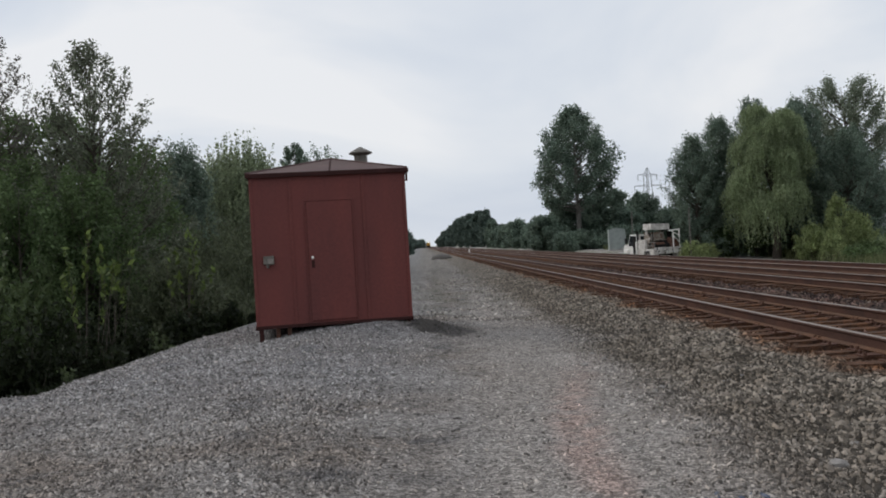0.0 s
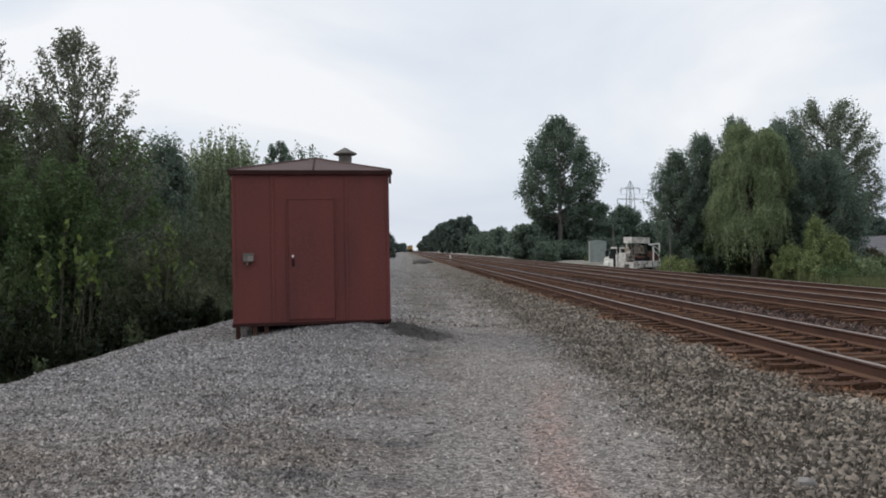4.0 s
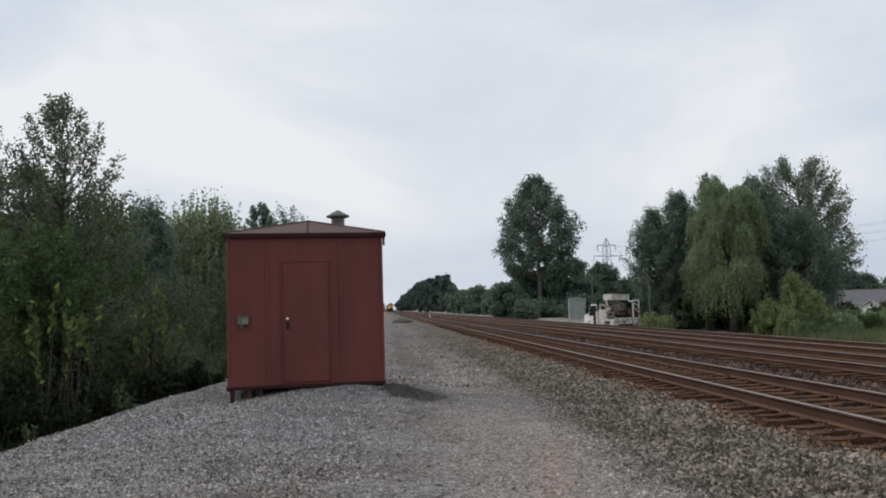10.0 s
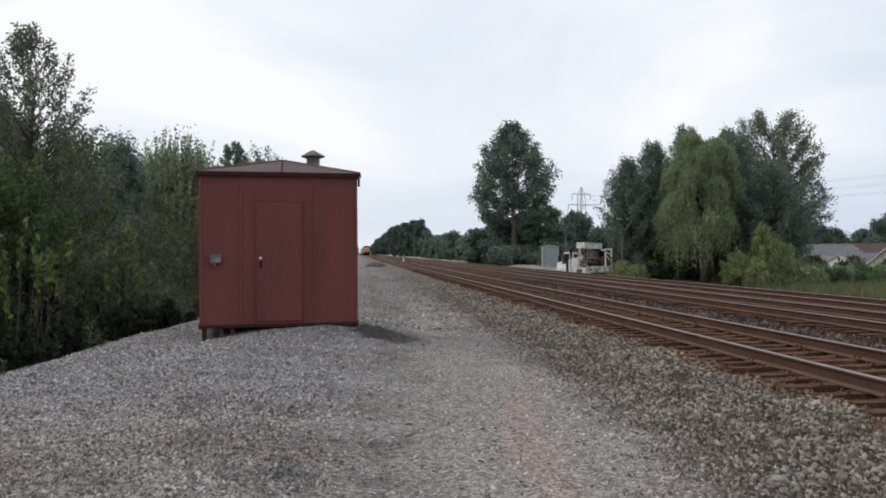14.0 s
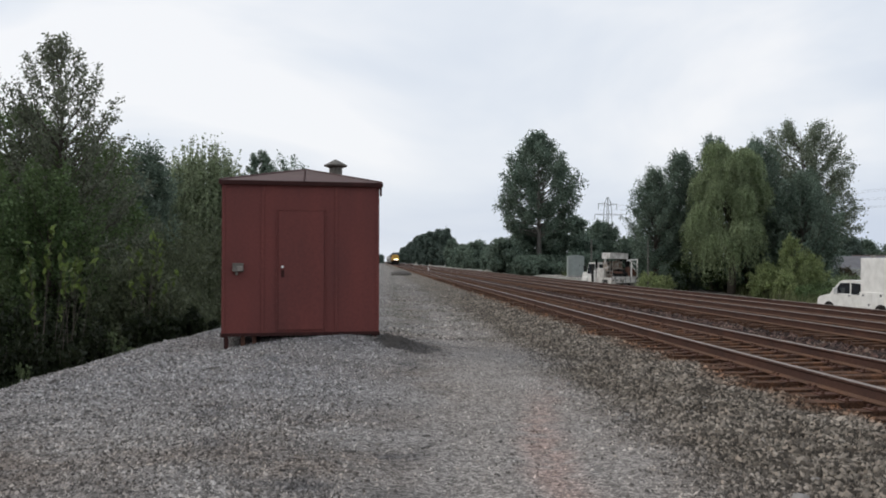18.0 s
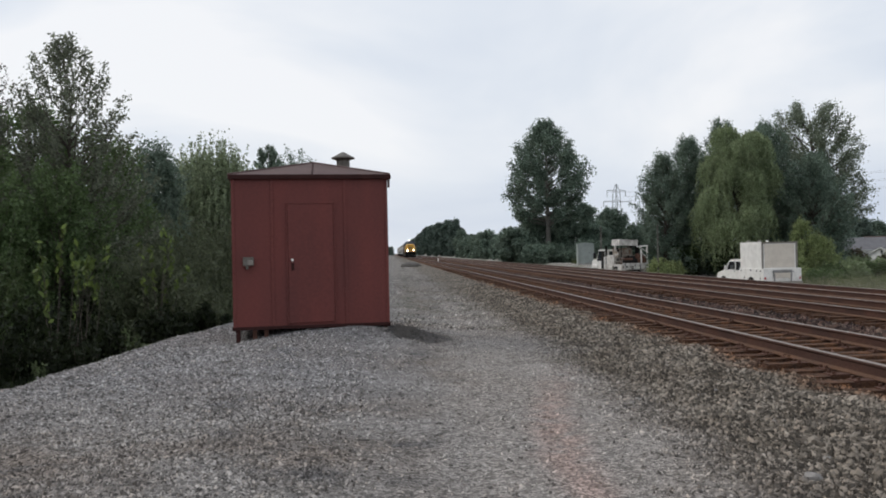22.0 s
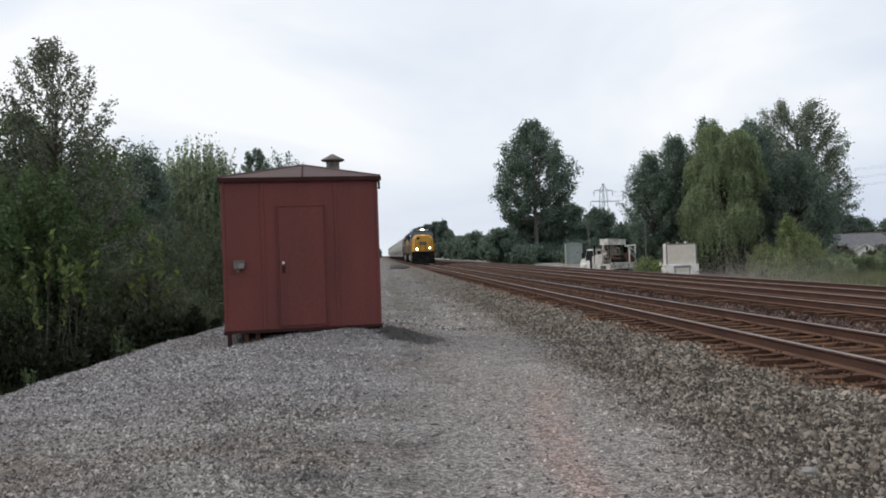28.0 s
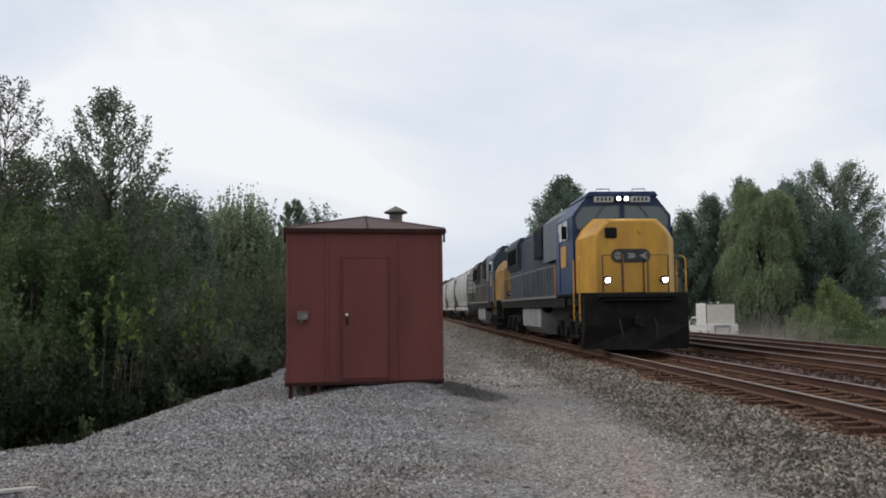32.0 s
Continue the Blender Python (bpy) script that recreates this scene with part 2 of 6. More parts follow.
DUST = material("pale_road_dust", (0.5, 0.46, 0.4), 0.95, 0, 0.1, 1, 10, 0)
LAMP = glow("lit_headlamp", (1.0, 0.87, 0.68), 220.0)
BOARD = glow("lit_number_board", (0.34, 0.37, 0.38), 0.15)
BOX_METAL = material("grimy_grey_box_metal", (0.17, 0.16, 0.14), 0.6, 0.3, 0.3, 12, 60, 0.1, (0.1, 0.085, 0.07))
CONCRETE = material("pale_concrete", (0.42, 0.41, 0.39), 0.9, 0, 0.15, 2, 30, 0.1)
CABINET = material("pale_grey_green_cabinet", (0.36, 0.40, 0.38), 0.55, 0.2, 0.08, 2, 30, 0.03, (0.3, 0.33, 0.31))
SHINGLE = material("grey_asphalt_shingles", (0.165, 0.165, 0.175), 0.9, 0, 0.2, 0.8, 12, 0.2, (0.13, 0.125, 0.13))
SHINGLE_BROWN = material("brown_asphalt_shingles", (0.095, 0.062, 0.055), 0.9, 0, 0.2, 3, 30, 0.2)
SIDING = material("pale_beige_siding", (0.45, 0.43, 0.36), 0.7, 0, 0.1, 2, 20, 0.05)
SIDING_WHITE = material("white_siding", (0.66, 0.66, 0.65), 0.7, 0, 0.08, 2, 20, 0.05)
POLE_WOOD = material("grey_pole_wood", (0.17, 0.155, 0.14), 0.9, 0, 0.25, 4, 40, 0.3)
PYLON_STEEL = material("galvanised_lattice_steel", (0.32, 0.34, 0.36), 0.6, 0.3, 0.1, 2, 20, 0)
BLUE_STONE = material("blue_paint_splashed_stone", (0.09, 0.115, 0.175), 0.9, 0, 0.3, 9, 60, 0.2, (0.13, 0.14, 0.165), 0.4, 0.5)
ROCK = material("pale_limestone", (0.29, 0.27, 0.25), 0.9, 0, 0.25, 14, 60, 0.3)
YELLOW_POST = material("faded_yellow_post_paint", (0.5, 0.36, 0.05), 0.6)
SOIL = material("dark_heaped_soil", (0.06, 0.055, 0.05), 0.95, 0, 0.3, 3, 20, 0.5, (0.1, 0.09, 0.08))
MACHINE_PAINT = material("dull_machine_paint", (0.3, 0.285, 0.25), 0.6, 0, 0.2, 5, 30, 0.1, (0.16, 0.10, 0.06), 0.3)
WEED_WHITE = material("pale_plank", (0.5, 0.47, 0.42), 0.85, 0, 0.2, 4, 30, 0.2)


# ---- mesh helpers ----
def finish(name, bm, mat, smooth=False):
    me = bpy.data.meshes.new(name)
    bm.normal_update()
    bm.to_mesh(me)
    bm.free()
    for mm in (mat if isinstance(mat, (list, tuple)) else [mat]):
        me.materials.append(mm)
    if smooth:
        me.polygons.foreach_set("use_smooth", [True] * len(me.polygons))
    return me


def part(name, bm, mat, parent, label="", smooth=False):
    """One mesh object under a thing or under a part."""
    ob = new(name, bm if isinstance(bm, bpy.types.Mesh) else finish(name, bm, mat, smooth))
    ob.parent = parent
    if label:
        ob["label"] = label
    return ob


def thing(name, m, label, category, group="", kind=""):
    ob = new(name)
    ob.empty_display_size = 0.2
    ob.matrix_world = m
    return tagged(ob, label, category, group, kind)


def box(bm, c, s, bevel=0.0, turn=None):
    """A box with its centre and size; turn: a matrix about its centre."""
    m = Matrix.Translation(c) @ (turn or Matrix()) @ Matrix.Diagonal((*s, 1))
    r = bmesh.ops.create_cube(bm, size=1.0, matrix=m)
    if bevel:
        edges = {e for v in r["verts"] for e in v.link_edges}
        bmesh.ops.bevel(bm, geom=list(edges), offset=bevel, segments=2, affect="EDGES", profile=0.5)
    return bm


def boxes(*rows, bevel=0.0):
    bm = bmesh.new()
    for c, s in rows:
        box(bm, c, s, bevel)
    return bm


def tube(bm, pts, radii, seg=8, cap=True):
    """A tapered tube through points."""
    rings = []
    pts = [Vector(p) for p in pts]
    for i, p in enumerate(pts):
        d = (pts[min(i + 1, len(pts) - 1)] - pts[max(i - 1, 0)]).normalized()
        a = d.orthogonal().normalized() if i == 0 else (a - d * a.dot(d)).normalized()
        b = d.cross(a)
        rings.append([bm.verts.new(p + (a * math.cos(k * math.tau / seg) + b * math.sin(k * math.tau / seg)) * radii[i]) for k in range(seg)])
    for r, q in zip(rings, rings[1:]):
        for k in range(seg):
            bm.faces.new((r[k], r[(k + 1) % seg], q[(k + 1) % seg], q[k]))
    if cap:
        bm.faces.new(rings[0][::-1])
        bm.faces.new(rings[-1])
    return bm


def pipe(*runs, r=0.02, seg=6):
    bm = bmesh.new()
    for run in runs:
        tube(bm, run, [r] * len(run), seg)
    return bm


def extrude(outline, a, b, axis="y"):
    """A prism: an outline in the plane across an axis, from a to b along it."""
    bm = bmesh.new()
    def at(u, v, w):
        return {"y": (u, w, v), "x": (w, u, v), "z": (u, v, w)}[axis]
    lo = [bm.verts.new(at(u, v, a)) for u, v in outline]
    hi = [bm.verts.new(at(u, v, b)) for u, v in outline]
    n = len(outline)
    for k in range(n):
        bm.faces.new((lo[k], lo[(k + 1) % n], hi[(k + 1) % n], hi[k]))
    bm.faces.new(lo[::-1])
    bm.faces.new(hi)
    bmesh.ops.recalc_face_normals(bm, faces=bm.faces)
    return bm


def loft(sections):
    """A skin through outlines of equal length, closed at both ends."""
    bm = bmesh.new()
    rings = [[bm.verts.new(p) for p in s] for s in sections]
    n = len(rings[0])
    for r, q in zip(rings, rings[1:]):
        for k in range(n):
            bm.faces.new((r[k], r[(k + 1) % n], q[(k + 1) % n], q[k]))
    bm.faces.new(rings[0][::-1])
    bm.faces.new(rings[-1])
    bmesh.ops.recalc_face_normals(bm, faces=bm.faces)
    return bm


def disc(c, r, depth, axis="x", seg=20, bevel=0.0):
    """A wheel-like drum about an axis."""
    outline = [(math.cos(k * math.tau / seg) * r, math.sin(k * math.tau / seg) * r) for k in range(seg)]
    ax = {"x": 0, "y": 1, "z": 2}[axis]
    o = [i for i in range(3) if i != ax]
    bm = extrude([(c[o[0]] + u, c[o[1]] + v) for u, v in outline], c[ax] - depth / 2, c[ax] + depth / 2, axis)
    return bm


def mesh_from(name, verts, faces, mat):
    """A mesh from arrays of corners and of equal-sided faces."""
    verts, faces = np.asarray(verts, np.float32), np.asarray(faces, np.int32)
    me = bpy.data.meshes.new(name)
    me.vertices.add(len(verts))
    me.vertices.foreach_set("co", verts.ravel())
    k = faces.shape[1]
    me.loops.add(faces.size)
    me.loops.foreach_set("vertex_index", faces.ravel())
    me.polygons.add(len(faces))
    me.polygons.foreach_set("loop_start", np.arange(len(faces), dtype=np.int32) * k)
    me.polygons.foreach_set("loop_total", np.full(len(faces), k, np.int32))
    me.update(calc_edges=True)
    me.materials.append(mat)
    return me


# ---- ground ----
RAIL_Z, TIE_TOP = 0.24, 0.055
TRACKS = (6.12, 10.28, 14.25)
PROFILE = [(-3000, -2.2), (-30, -2.0), (-9, -1.9), (-6.4, -1.5), (-5.1, -0.42), (-4.4, 0.0), (-3.5, 0.08), (-1, 0.02), (1.2, -0.1), (3.0, -0.09), (4.3, 0.0), (4.62, 0.005), (4.82, -0.03),
           (11.9, -0.03), (12.9, -0.13), (15.7, -0.13), (16.5, -0.3), (17.9, -0.78), (20, -1.2), (36, -1.3), (60, -2.4), (3000, -2.6)]


def smooth(a, b, v):
    s = np.clip((v - a) / (b - a), 0, 1)
    return s * s * (3 - 2 * s)


def waves(x, y, s, seed):
    """Cheap smooth unevenness, about -1 to 1."""
    r = np.random.RandomState(seed)
    out = 0
    for k in range(6):
        a, p, f = r.rand() * math.tau, r.rand() * math.tau, s * (0.6 + r.rand() * 1.6)
        out = out + np.sin((x * np.cos(a) + y * np.sin(a)) * f + p)
    return out / 3.5


def height(x, y):
    x, y = np.asarray(x, float), np.asarray(y, float)
    shift = 0.35 * waves(0 * x, y, 0.25, 3) * (x < 0) + np.where(x < 0, 0.055 * np.clip(y - 12, -4, 14) * smooth(0, -4, x), 0) - 1.4 * np.clip(10.2 - y, 0, 2.5) * smooth(-1, -4, x)
    px, pz = np.array(PROFILE).T
    z = np.interp(x - shift, px, pz)
    z = (z + np.interp(x - shift - 0.25, px, pz) + np.interp(x - shift + 0.25, px, pz)) / 3
    z = z + 0.31 * np.exp(-((x + 0.45) / 2.2) ** 2 - ((y - 14.6) / 3.4) ** 2)
    z = z + 0.05 * np.exp(-((x + 0.35) / 1.0) ** 2 - ((y - 14.0) / 0.7) ** 2)
    z = z + 0.07 * np.exp(-((x - 0.45) / 0.5) ** 2 - ((y - 14.35) / 0.45) ** 2)
    z = z + smooth(17.5, 21, x) * smooth(76, 94, y) * (1 - smooth(32, 60, x)) * 0.8
    z = z + 0.26 * smooth(17.5, 19, x) * smooth(66, 72, y)
    bed = smooth(4.4, 4.8, x) * (1 - smooth(16.2, 16.6, x))
    z = z + 0.035 * (np.sin(y * 2.9) * np.sin(y * 1.27 + 1) + 0.4) * np.exp(-((x - 4.72) / 0.22) ** 2)
    near = np.exp(-((x - 1.5) ** 2 + y ** 2) / 3.0e4)
    z = z + (1 - bed) * (0.04 * waves(x, y, 1.1, 5) + 0.017 * waves(x, y, 4.2, 7) + 0.006 * waves(x, y, 9.0, 8)) * near
    return z


def ground_material(loose=False):
    """The colours of the whole yard by place; loose: for single stones lying on it."""
    m = bpy.data.materials.new("loose_crushed_stone" if loose else "gravel_ballast_and_grass")
    m.use_nodes = True
    n, l = m.node_tree.nodes, m.node_tree.links
    b = n["Principled BSDF"]
    b.inputs["Roughness"].default_value = 0.95
    b.inputs["Specular IOR Level"].default_value = 0.2
    geo = n.new("ShaderNodeNewGeometry")
    xyz = n.new("ShaderNodeSeparateXYZ")
    l.new(geo.outputs["Position"], xyz.inputs[0])

    def noise_at(scale, detail=4):
        t = n.new("ShaderNodeTexNoise")
        t.inputs["Scale"].default_value, t.inputs["Detail"].default_value = scale, detail
        l.new(geo.outputs["Position"], t.inputs["Vector"])
        return t.outputs["Fac"]

    def ranged(v, a, b2, c=0.0, d=1.0):
        t = n.new("ShaderNodeMapRange")
        t.interpolation_type = "SMOOTHSTEP"
        for k, w in zip(("From Min", "From Max", "To Min", "To Max"), (a, b2, c, d)):
            t.inputs[k].default_value = w
        l.new(v, t.inputs["Value"])
        return t.outputs["Result"]

    def maths(op, a, b2):
        t = n.new("ShaderNodeMath")
        t.operation = op
        for k, v in enumerate((a, b2)):
            if isinstance(v, (int, float)):
                t.inputs[k].default_value = v
            else:
                l.new(v, t.inputs[k])
        return t.outputs[0]

    def mix(f, a, b2):
        t = n.new("ShaderNodeMix")
        t.data_type = "RGBA"
        l.new(f, t.inputs[0])
        for k, v in ((6, a), (7, b2)):
            if isinstance(v, tuple):
                t.inputs[k].default_value = (*v, 1)
            else:
                l.new(v, t.inputs[k])
        return t.outputs[2]

    x, y = xyz.outputs[0], xyz.outputs[1]
    wob = maths("MULTIPLY", maths("SUBTRACT", noise_at(0.7, 5), 0.5), 1.6)
    xw = maths("ADD", x, wob)
    yard = mix(ranged(noise_at(0.55, 6), 0.42, 0.62), (0.305, 0.284, 0.266), (0.24, 0.207, 0.181))
    yard = mix(ranged(noise_at(2.3, 5), 0.5, 0.7), yard, (0.215, 0.196, 0.18))
    # a worn reddish strip along the wheel track
    run = maths("SUBTRACT", y, 5.6)
    bend = maths("ADD", maths("MULTIPLY", run, 0.03), maths("MULTIPLY", maths("MULTIPLY", run, run), 0.023))
    stray = maths("MULTIPLY", maths("SUBTRACT", noise_at(1.3, 4), 0.5), 0.35)
    line = maths("ABSOLUTE", maths("SUBTRACT", maths("SUBTRACT", maths("ADD", x, stray), bend), 1.42), 0)
    strip = maths("MULTIPLY", ranged(line, 0.36, 0.02), ranged(noise_at(3.5, 6), 0.28, 0.52))
    strip = maths("MULTIPLY", strip, ranged(y, 12.5, 8))
    yard = mix(ranged(noise_at(1.1, 6), 0.56, 0.72), yard, (0.15, 0.145, 0.145))
    # cooler crushed stone on the mound round the shed
    cool = maths("MULTIPLY", ranged(y, 7.0, 11.0), ranged(x, 0.9, -0.6))
    yard = mix(maths("MULTIPLY", cool, 0.6), yard, (0.285, 0.282, 0.29))
    # darker streaks raked across the yard
    lay = n.new("ShaderNodeMapping")
    lay.inputs["Scale"].default_value = (0.45, 1.9, 1.0)
    lay.inputs["Rotation"].default_value = (0, 0, radians(14))
    l.new(geo.outputs["Position"], lay.inputs["Vector"])
    rake = n.new("ShaderNodeTexNoise")
    rake.inputs["Scale"].default_value, rake.inputs["Detail"].default_value = 1.0, 6
    l.new(lay.outputs["Vector"], rake.inputs["Vector"])
    yard = mix(maths("MULTIPLY", ranged(rake.outputs["Fac"], 0.5, 0.66), 0.35), yard, (0.155, 0.145, 0.14))
    # smoother pale wheel path, and a dark patch beside the shed
    path = maths("ABSOLUTE", maths("SUBTRACT", maths("SUBTRACT", x, maths("MULTIPLY", y, 0.06)), 1.2), 0)
    path = maths("MULTIPLY", ranged(path, 1.4, 0.5), ranged(noise_at(0.9, 5), 0.22, 0.5))
    yard = mix(maths("MULTIPLY", path, 0.75), yard, (0.352, 0.319, 0.29))
    rut = maths("ABSOLUTE", maths("SUBTRACT", maths("ABSOLUTE", maths("SUBTRACT", maths("SUBTRACT", x, maths("MULTIPLY", y, 0.012)), 1.2), 0), 0.8), 0)
    rut = maths("MULTIPLY", maths("MULTIPLY", ranged(rut, 0.3, 0.08), ranged(y, 13, 20)), ranged(noise_at(1.1, 4), 0.4, 0.6))
    yard = mix(maths("MULTIPLY", rut, 0.6), yard, (0.15, 0.14, 0.125))
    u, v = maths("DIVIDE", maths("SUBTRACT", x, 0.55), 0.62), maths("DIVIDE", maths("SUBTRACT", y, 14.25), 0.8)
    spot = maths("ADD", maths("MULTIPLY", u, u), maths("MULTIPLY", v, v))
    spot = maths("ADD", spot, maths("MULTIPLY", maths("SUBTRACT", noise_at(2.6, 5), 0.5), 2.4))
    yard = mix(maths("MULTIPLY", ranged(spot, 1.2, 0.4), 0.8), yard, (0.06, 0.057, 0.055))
    # brown-grey drifts of fines and thin weedy tint on the far yard
    yard = mix(maths("MULTIPLY", maths("MULTIPLY", ranged(y, 15, 26), ranged(noise_at(0.8, 5), 0.42, 0.6)), 0.45), yard, (0.19, 0.185, 0.15))
    ballast = mix(ranged(noise_at(1.4, 5), 0.4, 0.6), (0.212, 0.186, 0.156), (0.145, 0.125, 0.102))
    rust = mix(ranged(noise_at(3.0, 5), 0.35, 0.65), (0.235, 0.115, 0.058), (0.1, 0.06, 0.043))
    bed = mix(ranged(noise_at(2.4, 5), 0.35, 0.65), (0.105, 0.062, 0.05), (0.05, 0.037, 0.036))
    ballast = mix(ranged(xw, 4.3, 5.1), ballast, mix(ranged(xw, 5.3, 6.6), rust, bed))
    col = mix(ranged(xw, 2.0, 3.3), yard, ballast)
    col = mix(maths("MULTIPLY", strip, 0.9), col, (0.40, 0.30, 0.262))
    road = mix(ranged(noise_at(0.5, 5), 0.4, 0.65), (0.36, 0.34, 0.31), (0.27, 0.25, 0.21))
    col = mix(ranged(xw, 16.2, 17.4), col, road)
    grass = mix(ranged(noise_at(0.35, 6), 0.4, 0.6), (0.08, 0.1, 0.042), (0.14, 0.135, 0.075))
    far_x = maths("ADD", xw, maths("MULTIPLY", ranged(y, 70, 110), -6.0))
    col = mix(ranged(far_x, 28.0, 30.5), col, grass)
    soil = mix(ranged(noise_at(1.2, 5), 0.4, 0.6), (0.05, 0.048, 0.03), (0.075, 0.065, 0.042))
    spread = maths("MULTIPLY", maths("MINIMUM", maths("MAXIMUM", maths("SUBTRACT", 10.2, y), 0.0), 2.5), 1.4)
    col = mix(ranged(maths("ADD", xw, spread), -4.6, -5.4), col, soil)
    if loose:
        # every stone its own shade
        ir = n.new("ShaderNodeMapRange")
        ir.inputs["To Min"].default_value, ir.inputs["To Max"].default_value = 0.28, 2.1
        l.new(maths("POWER", geo.outputs["Random Per Island"], 1.9), ir.inputs["Value"])
        hs = n.new("ShaderNodeHueSaturation")
        odd = maths("FRACT", maths("MULTIPLY", geo.outputs["Random Per Island"], 37.3), 0)
        col = mix(maths("MULTIPLY", ranged(odd, 0.55, 1.0), 0.35), col, (0.27, 0.215, 0.165))
        l.new(col, hs.inputs["Color"])
        l.new(ir.outputs["Result"], hs.inputs["Value"])
        l.new(hs.outputs["Color"], b.inputs["Base Color"])
        return m
    # stone by stone
    vor = n.new("ShaderNodeTexVoronoi")
    vor.inputs["Scale"].default_value = 34
    l.new(geo.outputs["Position"], vor.inputs["Vector"])
    vor2 = n.new("ShaderNodeTexVoronoi")
    vor2.inputs["Scale"].default_value = 75
    l.new(geo.outputs["Position"], vor2.inputs["Vector"])
    sep = n.new("ShaderNodeSeparateColor")
    l.new(vor.outputs["Color"], sep.inputs[0])
    sep2 = n.new("ShaderNodeSeparateColor")
    l.new(vor2.outputs["Color"], sep2.inputs[0])
    hs = n.new("ShaderNodeHueSaturation")
    l.new(col, hs.inputs["Color"])
    l.new(maths("MULTIPLY", ranged(sep.outputs[0], 0, 1, 0.52, 1.2), ranged(sep2.outputs[0], 0, 1, 0.58, 1.35)), hs.inputs["Value"])
    l.new(hs.outputs["Color"], b.inputs["Base Color"])
    bp = n.new("ShaderNodeBump")
    bp.inputs["Strength"].default_value, bp.inputs["Distance"].default_value = 0.9, 0.02
    l.new(maths("ADD", maths("ADD", vor.outputs["Distance"], maths("MULTIPLY", noise_at(6.5, 6), 2.2)), maths("MULTIPLY", vor2.outputs["Distance"], 0.5)), bp.inputs["Height"])
    l.new(bp.outputs["Normal"], b.inputs["Normal"])
    return m


def lines(*runs):
    return np.unique(np.concatenate([np.arange(a, b, s) for a, b, s in runs]).round(3))


gx = lines((-3000, -400, 400), (-400, -60, 40), (-60, -12, 4), (-12, 5.2, 0.16), (5.2, 16, 0.6), (16, 22, 0.3), (22, 60, 2), (60, 400, 30), (400, 3001, 400))
gy = lines((-2000, -100, 300), (-100, -4, 8), (-4, 3, 0.5), (3, 26, 0.17), (26, 60, 0.6), (60, 140, 2.5), (140, 500, 15), (500, 3501, 150))
XX, YY = np.meshgrid(gx, gy)
idx = np.arange(XX.size).reshape(XX.shape)
quads = np.stack([idx[:-1, :-1], idx[:-1, 1:], idx[1:, 1:], idx[1:, :-1]], -1).reshape(-1, 4)
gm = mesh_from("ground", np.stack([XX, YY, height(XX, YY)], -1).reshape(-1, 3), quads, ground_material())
gm.polygons.foreach_set("use_smooth", [True] * len(gm.polygons))
tagged(new("ground", gm), "grey gravel yard, brown ballast bed and weedy verge", "ground", kind="structure")


# ---- railway tracks ----
def rail_mesh(a, b):
    h = [(-0.07, 0), (0.07, 0), (0.07, 0.012), (0.012, 0.032), (0.010, 0.12), (0.036, 0.138), (0.037, 0.162), (0.029, 0.17), (-0.029, 0.17), (-0.037, 0.162), (-0.036, 0.138), (-0.010, 0.12), (-0.012, 0.032), (-0.07, 0.012)]
    bm = extrude(h, a, b)
    for f in bm.faces:
        mid_z = f.calc_center_median().z
        if mid_z > 0.1655 and f.normal.z > 0.3:
            f.material_index = 1
        elif mid_z < 0.033:
            f.material_index = 2
    return finish("rail", bm, [RAIL_SIDE, RAIL_TOP, RAIL_FOOT])


def tie_mesh(seed):
    r = random.Random(seed)
    bm = bmesh.new()
    box(bm, (0, 0, -0.08), (2.6, 0.225, 0.17), 0.012)
    for v in bm.verts:
        v.co += Vector((r.uniform(-0.03, 0.03) if abs(v.co.x) > 1 else 0, r.uniform(-0.01, 0.01), r.uniform(-0.008, 0.006)))
    return finish("tie", bm, TIE_WOOD)


RAIL_MESH = rail_mesh(-40, 1800)
TIES = [tie_mesh(k) for k in range(5)]
PLATE = finish("tie_plate", boxes(((0, 0, 0.0075), (0.36, 0.19, 0.015)), ((-0.13, 0.06, 0.03), (0.03, 0.03, 0.04)), ((0.13, -0.06, 0.03), (0.03, 0.03, 0.04)), ((-0.13, -0.06, 0.03), (0.03, 0.03, 0.04)), ((0.13, 0.06, 0.03), (0.03, 0.03, 0.04))), RUST)


